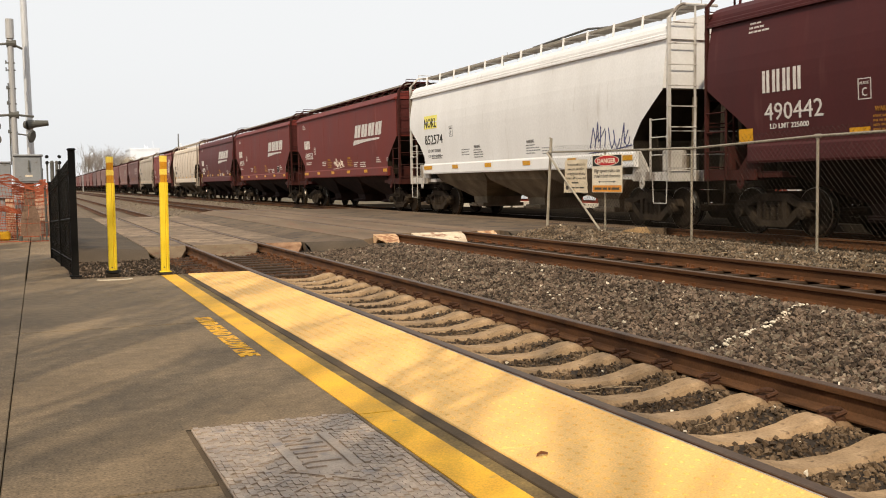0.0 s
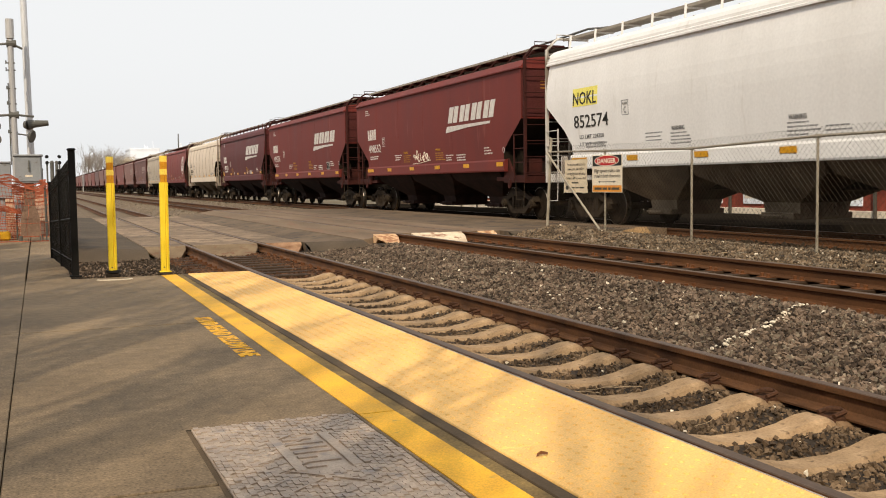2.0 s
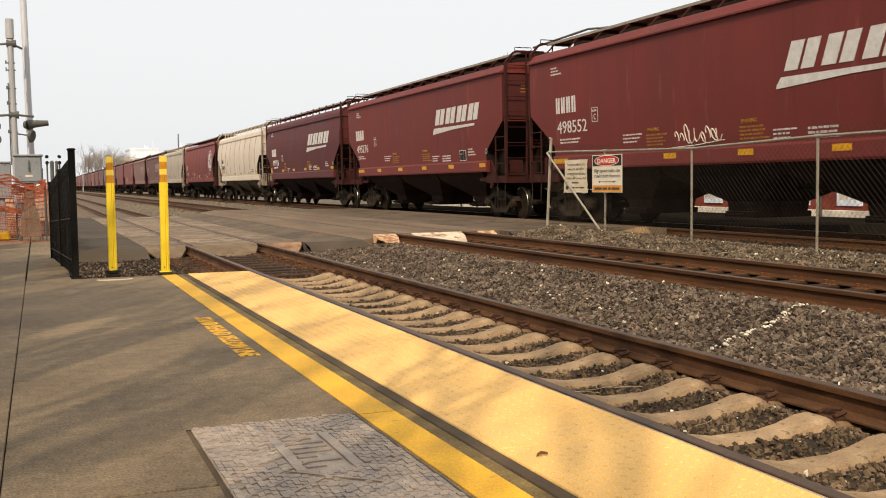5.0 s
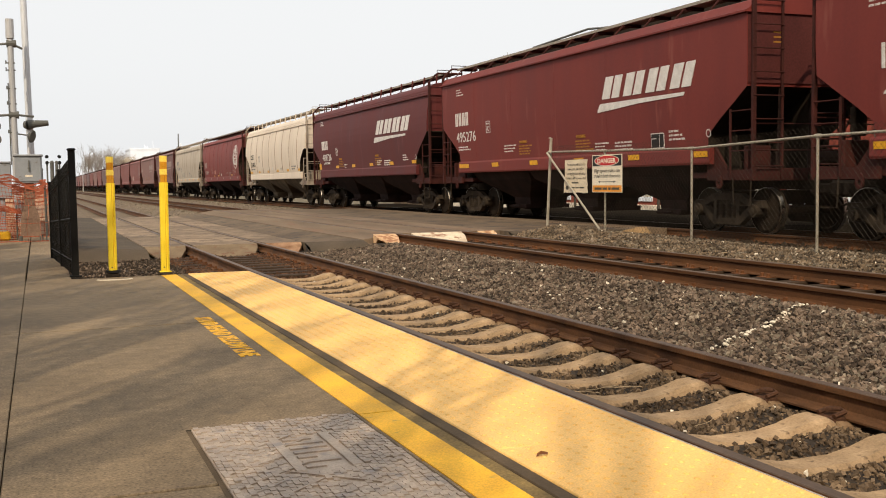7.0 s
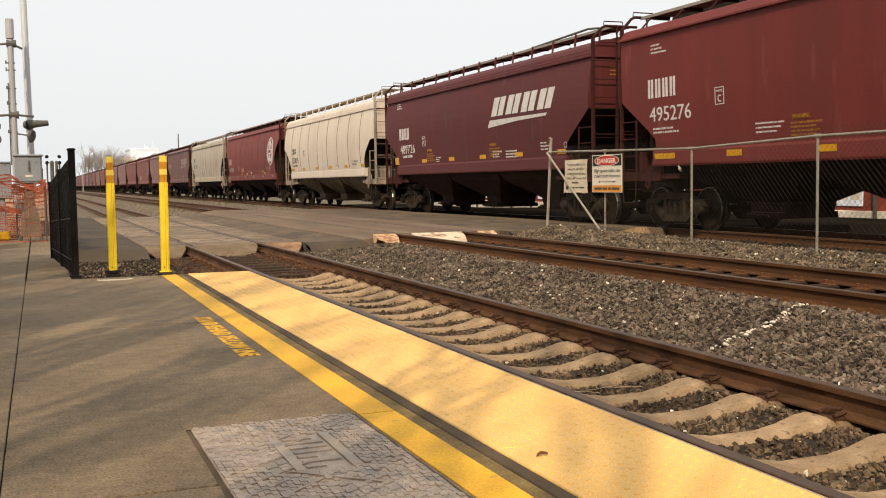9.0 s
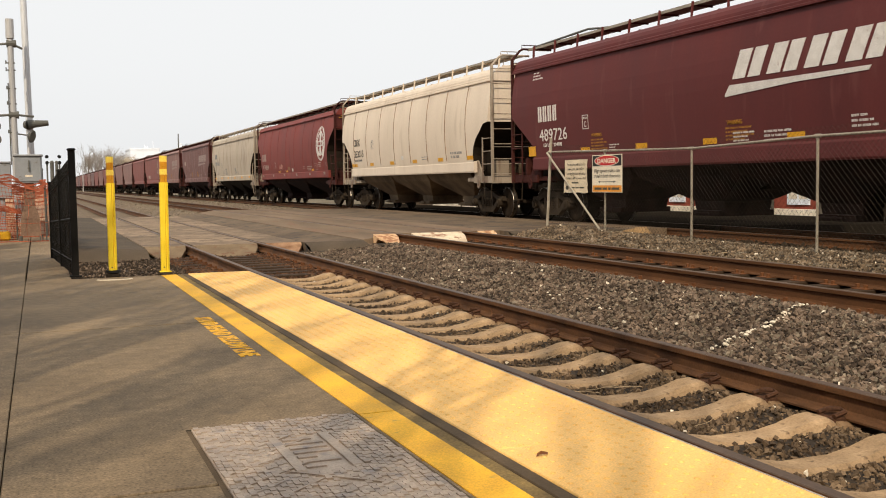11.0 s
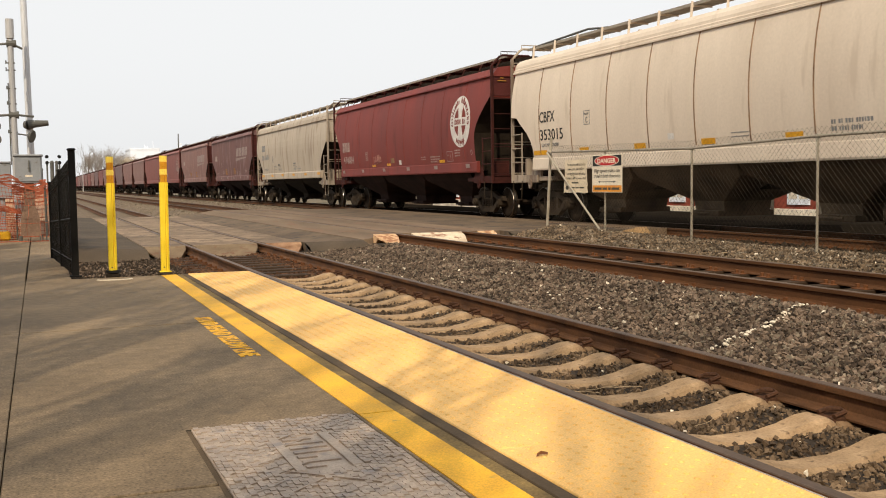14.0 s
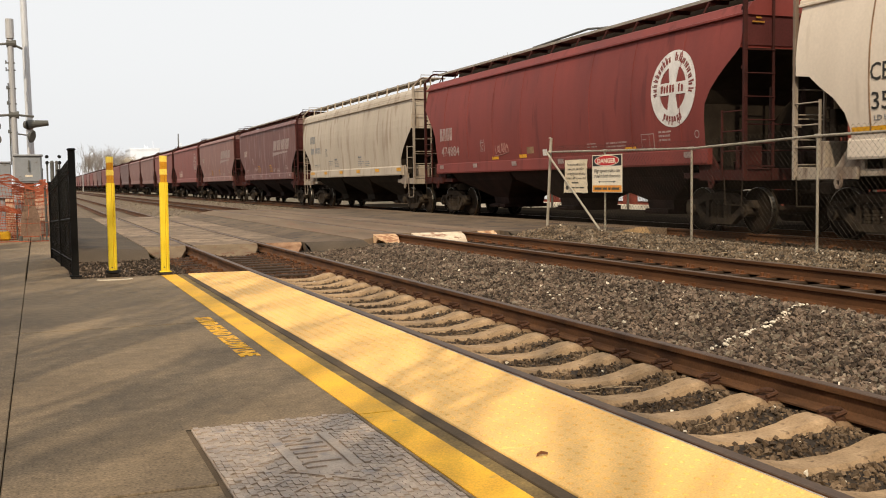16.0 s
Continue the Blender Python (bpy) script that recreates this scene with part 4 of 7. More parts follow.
        if sy > 0:
            b = bmesh.new()
            n, rim = 20, []
            for i in range(n):
                q = i * math.tau / n
                rim.append((-0.72 + 0.26 * math.cos(q), hl + 0.16, 2.05 + 0.26 * math.sin(q)))
            pipe(b, rim + rim[:1], 0.016, 6)
            for i in range(5):
                q = i * math.tau / 5 + 0.3
                bar(b, (-0.72, hl + 0.12, 2.05), (-0.72 + 0.26 * math.cos(q), hl + 0.16, 2.05 + 0.26 * math.sin(q)), 0.013, 5)
            bar(b, (-0.72, hl - 0.02, 2.05), (-0.72, hl + 0.15, 2.05), 0.04, 8)
            box(b, -0.86, -0.58, hl - 0.16, hl - 0.02, 1.80, 2.30, bevel=0.02)
            part("handbrake_wheel", b, TRUCK_STEEL, car, "spoked handbrake wheel with its gear case")
        for sx in (-1, 1):
            b = bmesh.new()
            y = sy * (hl + 0.10)
            for x, w in ((1.52, 0.040), (0.86, 0.024)):
                box(b, sx * x - w, sx * x + w, y - 0.8 * w, y + 0.8 * w, 1.05, 4.5, bevel=0.005)
            for k in range(6 if inset < 1.2 else 8):
                z = 1.32 + 0.44 * k
                bar(b, (sx * 1.56, y + sy * 0.03, z), (sx * 0.84, y + sy * 0.03, z), 0.014, 5)
            for z in (2.0, 3.2, 4.3):
                box(b, sx * 1.5 - 0.02, sx * 1.5 + 0.02, min(y, sy * (hl - 0.02)), max(y, sy * (hl - 0.02)), z - 0.03, z + 0.03)
            rod(b, [(sx * 1.52, y, 4.48), (sx * 1.28, y, 4.74), (sx * 1.18, y, 4.79), (sx * 0.3, y, 4.79)], 0.034, 6)
            bar(b, (sx * 0.86, y, 4.45), (sx * 0.86, y, 4.78), 0.024, 6)
            rod(b, [(sx * 1.22, y, 4.80), (sx * 1.22, y, 4.90), (sx * 0.70, y, 4.90), (sx * 0.70, y, 4.80)], 0.014, 6)
            part("end_ladder", b, trim, car)
            b = bmesh.new()
            y2 = sy * (hl - 0.55)
            box(b, sx * 1.55 - 0.016, sx * 1.55 + 0.016, y2 - 0.018, y2 + 0.018, 1.1, 2.42)
            for z in (1.62, 2.0, 2.38):
                bar(b, (sx * 1.55, y2, z), (sx * 1.55, y, z), 0.014, 5)
            part("side_ladder", b, trim, car)
            b = bmesh.new()
            hub = Matrix.Translation((sx * 1.49, sy * (hl - 0.95), 1.00))
            rr = [[b.verts.new(hub @ Vector((sx * d, r * 0.8 * math.cos(i * math.tau / 16), r * math.sin(i * math.tau / 16) + (0.05 if math.sin(i * math.tau / 16) > 0.1 and r > 0.08 else 0)))) for i in range(16)] for r, d in ((0.05, 0.0), (0.11, 0.0), (0.11, 0.035), (0.05, 0.035))]
            for q, w in zip(rr, rr[1:] + rr[:1]):
                for i in range(16):
                    b.faces.new((q[i], q[(i + 1) % 16], w[(i + 1) % 16], w[i]))
            bmesh.ops.recalc_face_normals(b, faces=b.faces)
            part("towing_eye", b, trim, car, "cast ring under the end deck")
            b = bmesh.new()
            pipe(b, [(sx * 1.53, y2 + sy * 0.05, 1.1), (sx * 1.53, y2 + sy * 0.08, 0.58), (sx * 1.53, y - sy * 0.08, 0.58), (sx * 1.53, y - sy * 0.05, 1.1)], 0.012, 6)
            part("stirrup_step", b, trim if trim == WHITE_GRIMY else TRUCK_STEEL, car, "thin bent step iron")
        b = bmesh.new()
        box(b, -0.12, 0.12, min(sy * hl, sy * (hl + 0.75)), max(sy * hl, sy * (hl + 0.75)), 0.78, 0.98, bevel=0.03)
        box(b, -0.2, 0.2, min(sy * (hl + 0.6), sy * (hl + 0.86)), max(sy * (hl + 0.6), sy * (hl + 0.86)), 0.72, 1.04, bevel=0.06)
        pipe(b, [(0.3, sy * (hl + 0.1), 0.9), (0.32, sy * (hl + 0.4), 0.55), (0.2, sy * (hl + 0.8), 0.6)], 0.025, 6)
        part("coupler", b, TRUCK_STEEL, car, "rusty knuckle coupler with an air hose")
    for sy in (-1, 1):
        b = bmesh.new()
        prism(b, [(sy * (hl - 2.1), 1.2), (sy * (hl - 0.12), 1.2), (sy * (hl - 0.12), 2.75), (sy * (hl - 0.5), 2.55), (sy * (hl - 1.3), 1.9), (sy * (hl - 2.1), 1.42)], "x", -0.03, 0.03)
        part("end_web", b, SOOT_SHADE, car, "dark upright web under the end slope")
        for x in (-1.1, 1.1):
            b = bmesh.new()
            prism(b, [(sy * (hl - 1.5), 1.2), (sy * (hl - 0.75), 1.2), (sy * (hl - 1.0), 2.1), (sy * (hl - 1.35), 1.8)], "x", x - 0.02, x + 0.02)
            part("gusset", b, SOOT_SHADE, car)
    # running boards
    for sx in (-1, 1):
        b = bmesh.new()
        box(b, min(sx * 0.5, sx * 1.02), max(sx * 0.5, sx * 1.02), -hl - 0.1, hl + 0.1, 4.755, 4.785)
        box(b, sx * 1.02 - 0.012, sx * 1.02 + 0.012, -hl - 0.1, hl + 0.1, 4.735, 4.80)
        part("running_board", b, GRATE, car, "galvanised roof walkway")
        for k in range(13):
            b = bmesh.new()
            y = -hl + 0.35 + (2 * hl - 0.7) * k / 12
            if posts:
                bar(b, (sx * 1.08, y, 4.48), (sx * 1.05, y, 4.82), 0.028, 5)
                box(b, min(sx * 0.55, sx * 1.05), max(sx * 0.55, sx * 1.05), y - 0.02, y + 0.02, 4.715, 4.753)
            else:
                bar(b, (sx * 1.30 * roof_k, y, 4.45), (sx * 1.0, y, 4.75), 0.02, 5)
                box(b, min(sx * 0.55, sx * 1.02), max(sx * 0.55, sx * 1.02), y - 0.03, y + 0.03, 4.68, 4.753)
            part("walkway_bracket", b, paint if posts else trim, car)
    # trucks
    for ty in (-hl + 1.30, hl - 1.30):
        for sx in (-1, 1):
            b = bmesh.new()
            x0, x1 = sorted((sx * 0.93, sx * 1.07))
            up = [(-1.12, 0.52), (-1.05, 0.66), (-0.75, 0.66), (-0.42, 0.80), (0.42, 0.80), (0.75, 0.66), (1.05, 0.66), (1.12, 0.52), (0.72, 0.54), (0.38, 0.66), (-0.38, 0.66), (-0.72, 0.54)]
            prism(b, [(ty + a, c) for a, c in up], "x", x0, x1)
            low = [(-0.95, 0.56), (-0.75, 0.58), (-0.36, 0.30), (0.36, 0.30), (0.75, 0.58), (0.95, 0.56), (0.42, 0.17), (-0.42, 0.17)]
            prism(b, [(ty + a, c) for a, c in low], "x", x0, x1)
            for s2 in (-1, 1):
                box(b, x0, x1, ty + s2 * 0.36 - 0.05, ty + s2 * 0.36 + 0.05, 0.2, 0.78)
                bar(b, (sx * 0.9, ty + s2 * 0.89, WHEEL_R), (sx * 1.14, ty + s2 * 0.89, WHEEL_R), 0.125, 12)
                bar(b, (sx * 1.14, ty + s2 * 0.89, WHEEL_R), (sx * 1.17, ty + s2 * 0.89, WHEEL_R), 0.07, 8)
            part("side_frame", b, TRUCK_STEEL, car, "dusty cast side frame of a truck")
            for s2 in (-0.2, 0.0, 0.2):
                b = bmesh.new()
                for k in range(5):
                    bar(b, (sx * 1.0, ty + s2, 0.31 + k * 0.062), (sx * 1.0, ty + s2, 0.345 + k * 0.062), 0.085, 8)
                bar(b, (sx * 1.0, ty + s2, 0.3), (sx * 1.0, ty + s2, 0.64), 0.06, 8)
                part("spring", b, TRUCK_STEEL, car)
        b = bmesh.new()
        box(b, -1.05, 1.05, ty - 0.2, ty + 0.2, 0.55, 0.84, bevel=0.03)
        part("bolster", b, SOOT_SHADE, car)
        for dy in (-0.89, 0.89):
            b = bmesh.new()
            bar(b, (-1.0, 0, 0), (1.0, 0, 0), 0.085, 10)
            ax = part("wheelset", b, WHEEL_STEEL, car)
            ax.location = (0, ty + dy, WHEEL_R)
            for sx in (-1, 1):
                b = bmesh.new()
                s = sx
                lathe(b, [(s * 0.83, 0.13), (s * 0.80, 0.15), (s * 0.765, 0.22), (s * 0.76, 0.36), (s * 0.815, 0.385), (s * 0.815, 0.449)], 24)
                lathe(b, [(s * 0.72, 0.36), (s * 0.682, 0.40), (s * 0.682, 0.482), (s * 0.70, 0.485), (s * 0.712, 0.462), (s * 0.76, 0.30), (s * 0.72, 0.13)], 24)
                part("wheel", b, WHEEL_STEEL, ax)
                b = bmesh.new()
                lathe(b, [(s * 0.712, 0.4592), (s * 0.80, 0.4562), (s * 0.8155, 0.450), (s * 0.8165, 0.443)], 24, False)
                part("tread", b, TREAD, ax, "bright polished wheel tread")
    return car


ROUND = []      # wagons with bulging sides
BOWED = []      # wagons whose sides draw in towards the roof
CARS = []


def skin(car, z):
    """How far the painted side stands from the wagon's middle at a height."""
    return round_w(z) if car in ROUND else bowed_w(z) if car in BOWED else side_w(z)


def plate(car, name, mat, y0, y1, z0, z1, skew=0.0, lift=0.012, label=""):
    """A thin painted patch on the side facing the platform; y0 is its end seen first in reading."""
    b = bmesh.new()
    out = [(y0, z0), (y1, z0), (y1 - skew, z1), (y0 - skew, z1)]
    vs = [[b.verts.new((-skin(car, z) - d - (0.055 if z < 1.73 else 0.0), y, z)) for y, z in out] for d in (0.001, lift)]
    b.faces.new(vs[1])
    for i in range(4):
        b.faces.new((vs[0][i], vs[0][(i + 1) % 4], vs[1][(i + 1) % 4], vs[1][i]))
    bmesh.ops.recalc_face_normals(b, faces=b.faces)
    return part(name, b, mat, car, label)


def side_text(car, text, y, z, size, mat, width, bulge=0.0, bold=0.0015):
    lean = Matrix.Rotation(math.atan2(skin(car, z + size) - skin(car, z), size), 4, "X")
    return written("stencilled_number", text, size, mat, Matrix.Translation((-skin(car, z) - 0.008 - bulge, y, z)) @ SIDE @ lean, car, width, 0.004, bold)


def emblem(car, y, z, s=1.0, mat=None):
    """The sloping white emblem: leaning plain blocks over a tapering stroke."""
    mat = mat or MARK_WHITE
    h, k = 0.50 * s, 0.20 * s
    for i in range(4):
        a = y - i * 0.92 * s
        plate(car, "emblem_block", mat, a, a - 0.34 * s, z, z + h, k)
        plate(car, "emblem_block", mat, a - 0.42 * s, a - 0.74 * s, z, z + h, k)
    b = bmesh.new()
    out = [(y + 0.22 * s, z - 0.30 * s), (y + 0.22 * s - 0.02, z - 0.24 * s), (y + 0.08 * s, z - 0.10 * s), (y - 3.3 * s, z - 0.10 * s), (y - 3.25 * s, z - 0.17 * s), (y - 1.6 * s, z - 0.20 * s)]
    vs = [b.verts.new((-skin(car, zz) - 0.012, yy, zz)) for yy, zz in out]
    b.faces.new(vs)
    got = bmesh.ops.extrude_face_region(b, geom=b.faces[:])
    for v in got["geom"]:
        if isinstance(v, bmesh.types.BMVert):
            v.co.x += 0.01
    bmesh.ops.recalc_face_normals(b, faces=b.faces)
    part("emblem_stroke", b, mat, car)


def mark_bars(car, y, z, w, rows, mat, h=0.03, gap=0.08):
    if mat == MARK_BLACK:
        mat, h = MARK_GREY, h * 0.85
    g = random.Random(int(1000 * (y + z)))
    h *= 1.35
    for r in range(rows):
        stop, b, a = y - w * g.uniform(0.65, 1.0), bmesh.new(), y
        while a > stop:
            for _ in range(g.randint(2, 6)):
                d = h * g.uniform(0.35, 0.75)
                vs = [b.verts.new((-skin(car, q) - 0.004 - (0.055 if q < 1.73 else 0.0), p, q)) for p, q in ((a, z - r * gap - h), (a - d, z - r * gap - h), (a - d, z - r * gap), (a, z - r * gap))]
                b.faces.new(vs)
                a -= d + h * 0.28
            a -= h * 0.6
        got = bmesh.ops.extrude_face_region(b, geom=b.faces[:])
        for v in got["geom"]:
            if isinstance(v, bmesh.types.BMVert):
                v.co.x += 0.0035
        tagged(part("stencil_line", b, mat, car), kind="stuff")


def mark_blocks(car, y, z, h, mat):
    """A short mark of four upright plain blocks."""
    for i in range(4):
        a = y - i * h * 0.68
        plate(car, "mark_block", mat, a, a - h * 0.17, z, z + h)
        plate(car, "mark_block", mat, a - h * 0.29, a - h * 0.46, z, z + h)


def scrawl(car, y, z, w, h, mat, seed, strokes=7, spiky=False):
    """Sprayed writing that cannot be read: loops, hooks and slashes side by side."""
    g = random.Random(seed)
    b = bmesh.new()
    step = w / strokes
    for i in range(strokes):
        a, k = y - step * i, g.choice(("loop", "hook", "slash", "loop", "bow") if not spiky else ("slash", "dart", "dart", "hook"))
        tall, lean, base = h * g.uniform(0.45, 1.0), g.uniform(0.1, 0.5) * step, z + h * g.uniform(0.0, 0.12)
        if k == "slash":
            pts = [(a, base), (a - lean - step * 0.3, base + tall)]
        elif k == "dart":
            pts = [(a + step * g.uniform(-0.3, 0.5), base), (a - step * g.uniform(0.3, 1.2), base + tall), (a - step * g.uniform(0.6, 1.4), base + tall * g.uniform(0.0, 0.35)), (a - step * g.uniform(1.6, 2.4), base + tall * g.uniform(0.5, 0.9))]
        elif k == "hook":
            pts = [(a, base + tall), (a - lean * 0.3, base + tall * 0.3), (a - step * 0.4, base), (a - step * 0.9, base + tall * 0.25), (a - step * 1.1, base + tall * 0.5)]
        else:
            turn = 5.6 if k == "loop" else 3.6
            pts = [(a - step * 0.5 - step * 0.5 * math.cos(turn * q / 8) - lean * q / 8, base + tall * (0.5 + 0.5 * math.sin(turn * q / 8 - 0.6))) for q in range(9)]
        pipe(b, [(-skin(car, c) - 0.004, q, c) for q, c in pts], 0.014, 4)
    pipe(b, [(-skin(car, c) - 0.004, q, c) for q, c in ((y + 0.1, z - 0.05), (y - w * 0.5, z - 0.02), (y - w * 1.05, z + h * 0.12))], 0.014, 4)
    tagged(part("graffiti", b, mat, car, "sprayed graffiti scrawl"), "sprayed graffiti scrawl", kind="stuff")


def boiler_plate(car, hl, pale, number=None, mark=True, mat=None, warn=True, y=6.02, z=2.14, low=1.53, square=(0.0, 0.0)):
    """The usual small markings: number, data lines, warnings and reflectors. y, z: the number's lower start."""
    mat = mat or MARK_WHITE
    if number:
        if mark:
            mark_blocks(car, y + 0.03, z + 0.50, 0.40, mat)
        side_text(car, number, y, z, 0.44, mat, 1.50, bold=0.0)
    if warn and (low < 1.7 or pale):
        mark_bars(car, y - 0.1, z - 0.14, 0.9, 2, mat)
    a, z = y - 2.3 + square[0], z + square[1]
    thin = MARK_GREY if mat == MARK_BLACK else mat
    for y0, y1, z0, z1 in ((a, a - 0.28, 0.20, 0.215), (a, a - 0.28, 0.525, 0.54), (a, a - 0.015, 0.2, 0.54), (a - 0.265, a - 0.28, 0.2, 0.54)):
        plate(car, "stencil_frame", thin, y0, y1, z + z0, z + z1, lift=0.006)
    side_text(car, "PLATE", a - 0.045, z + 0.44, 0.065, thin, 0.19, bold=0.0)
    side_text(car, "C", a - 0.09, z + 0.25, 0.20, thin, 0.10, bold=0.0)
    if warn:
        if low > 1.7 and not pale:
            mark_bars(car, 2.57, 1.93, 0.4, 3, mat, 0.02, 0.06)
        else:
            mark_bars(car, hl - 4.6, 2.12, 0.7, 3, mat, 0.024, 0.08)
    for k, y in enumerate(() if not warn else (3.35, -1.83) if low > 1.7 and not pale else (hl - 5.6, -hl + 6.6)):
        if warn:
            side_text(car, "WARNING", y, 2.13, 0.12, MARK_YELLOW if not pale else MARK_GREY, 0.46, bold=0.001)
        mark_bars(car, y + 0.05, 2.08, 0.78, 4, MARK_YELLOW if not pale else MARK_BLACK, 0.026, 0.072)
    mark_bars(car, -hl + 5.7, 1.98, 0.55, 3 if warn else 2, mat, 0.024 if warn else 0.02, 0.075)
    if not pale:
        mark_bars(car, -hl + 4.8, 1.97, 0.75, 3, mat, 0.03, 0.08)
        for y0, y1, z0, z1, m2 in () if car not in (c3, c6) else ((-4.4, -4.9, 1.76, 2.09, mat), (-4.42, -4.88, 1.78, 2.07, SIGN_DARK if car is c3 else RED_OLD), (-4.72, -4.73, 1.78, 2.07, mat), (-4.45, -4.6, 1.96, 1.98, mat)):
            plate(car, "data_panel", m2, y0 + 7.7 - hl, y1 + 7.7 - hl, z0, z1, lift=0.005 if m2 == mat and y0 == -4.4 else 0.008 if m2 in (SIGN_DARK, RED_OLD) else 0.010)
        mark_bars(car, -hl + 2.62, 2.12, 0.5, 3, mat, 0.03, 0.085)
        b = bmesh.new()
        yc = -hl + 1.25
        rr = [[b.verts.new((-skin(car, 2.0 + r * math.sin(i * math.tau / 18)) - 0.006, yc - r * math.cos(i * math.tau / 18), 2.0 + r * math.sin(i * math.tau / 18))) for i in range(18)] for r in (0.062, 0.082)]
        for i in range(18):
            b.faces.new((rr[1][i], rr[1][(i + 1) % 18], rr[0][(i + 1) % 18], rr[0][i]))
        part("ring_mark", b, mat, car, "small white ring decal")
    if not pale:
        for r in range(3 if mat != MARK_FADED else 2):
            b = bmesh.new()
            if mat != MARK_FADED:
                box(b, -1.0, -0.82 + 0.04 * (r % 2), -hl - 0.012, -hl - 0.004, 3.82 - 0.09 * r, 3.85 - 0.09 * r)
            else:
                box(b, -1.22 - 0.09 * r, -1.10 + 0.07 * r, -8.47, -8.455, 4.12 - 0.08 * r, 4.15 - 0.08 * r)
            part("stencil_line", b, MARK_YELLOW, car)
        if mat != MARK_FADED:
            mark_bars(car, hl - 1.2, 3.98, 0.5, 3, mat, 0.026, 0.08)
    k, y = 0, hl - 1.3
    if low > 1.7 and not pale:
        k, y = 1, y - (2 * hl - 3.0) / 5
    while y > -hl + 1.5:
        plate(car, "reflector", MARK_FADED if mat == MARK_FADED else REFLECT, y, y - (0.3 if mat == MARK_FADED else 0.75 if k == 0 else 0.45), low, low + 0.12, lift=0.006)
        y -= (2 * hl - 3.0) / 5
        k += 1




def coupled(car, centre):
    car.matrix_basis = Matrix.Translation((FAR_C, centre, FAR_Z))
    CARS.append((car, centre))
    return car


RED_WORDS = "brown-red covered hopper wagon with a white sloping emblem"
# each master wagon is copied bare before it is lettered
red_a = hopper(7.7, RED, SOOT_SHADE_RED, RED_WORDS, ribs=6, bays=3, posts=False, trim=GRIMY_RED, rib_depth=0.004, end_mat=DARK_RED_END)
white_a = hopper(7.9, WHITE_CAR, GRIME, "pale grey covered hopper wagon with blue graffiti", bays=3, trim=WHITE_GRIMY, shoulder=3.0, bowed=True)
# its seam shadows are painted on as darker ribs
cream_a = hopper(7.7, CREAM, BAY_TAN, "cream covered hopper wagon with ribbed rounded sides", ribs=9, bays=3, round_sides=True, rib_paint=SEAM_SHADE_RUST, trim=CREAM_GRIMY)
old_a = hopper(8.42, RED_OLD, SOOT_SHADE_RED, "faded red covered hopper wagon with a round white emblem", ribs=9, bays=3, posts=False, trim=GRIMY_RED, round_sides=True, inset=1.06, end_mat=DARK_RED_END, shoulder=3.56)


def repaint(car, paint, words):
    """Gives a copied wagon its own paint."""
    was = car.children[0].data.materials[0]
    seen = {}
    for o in car.children_recursive:
        if o.type == "MESH" and o.data.materials and o.data.materials[0] == was:
            if o.data not in seen:
                seen[o.data] = o.data.copy()
                seen[o.data].materials[0] = paint
            o.data = seen[o.data]
    return tagged(car, words)


def another(master, paint=None, words=""):
    c = copy_thing(master, Matrix.Identity(4))
    if paint == CREAM_DIRTY:
        for o in c.children:
            swap = {GRIME: SOOT_SHADE, WHITE_GRIMY: CREAM_GRIMY}.get(o.data.materials[0])
            if swap:
                o.data = o.data.copy()
                o.data.materials[0] = swap
    return repaint(c, paint, words) if paint else c


red_b = hopper(7.7, WINE, SOOT_SHADE_RED, "wine-red covered hopper wagon with a white sloping emblem", ribs=0, bays=3, posts=True, trim=GRIMY_RED, bowed=True)
c0 = coupled(another(red_b, MAROON, "dark maroon covered hopper wagon with yellow warnings"), 9.28)
c3 = coupled(another(red_a), 60.7)
c4 = coupled(red_b, 77.6)
far_red = another(red_a, BROWN_RED, "brown-red covered hopper wagon far down the train, paled by dust and haze")
c7 = coupled(another(white_a, CREAM_DIRTY, "dirty cream covered hopper wagon with smooth sides"), 130.0)
c8 = coupled(another(red_a, DUSTY_HAZED_WINE, "wine-red covered hopper wagon with a white sloping emblem, paled by dust and haze"), 147.2)
c9 = coupled(another(red_a, BROWN_RED, "brown-red covered hopper wagon with a faint emblem, paled by dust and haze"), 164.9)
c2 = coupled(red_a, 43.5)
c1 = coupled(white_a, 26.4)
c5 = coupled(cream_a, 94.6)
c6 = coupled(old_a, 112.3)
ROUND.extend((c5, c6))
BOWED.extend((c0, c1, c4, c7))
for car, number, y, z in ((c0, "490442", 6.0, 2.14), (c2, "498552", 6.2, 2.29), (c3, "495276", 6.58, 2.34), (c4, "489726", 6.06, 2.14)):
    boiler_plate(car, 7.7, False, number, y=y, z=z, low=1.78 if car in (c0, c4) else 1.53, square=(0.55, 0.0) if car == c2 else (0.0, 0.0))
for car, words in ((c0, "LD LMT 225000"), (c4, "LD LMT 224900")):
    side_text(car, words, 5.86, 1.985, 0.13, MARK_WHITE, 1.0, bold=0.001)
    plate(car, "reflector", REFLECT, 6.76, 6.36, 1.76, 2.02, lift=0.006)
for car in (c8, c9):
    boiler_plate(car, 7.7, False, mat=MARK_FADED)
    mark_blocks(car, 6.2, 2.85, 0.35, MARK_FADED)
for car in (c0, c2, c3, c4, c8, c9):
    emblem(car, {c3: -2.42, c4: -2.05}.get(car, -2.35), 2.98, 1.0 if car in (c2, c3) else 1.06, MARK_FADED if car in (c8, c9) else MARK_WHITE)
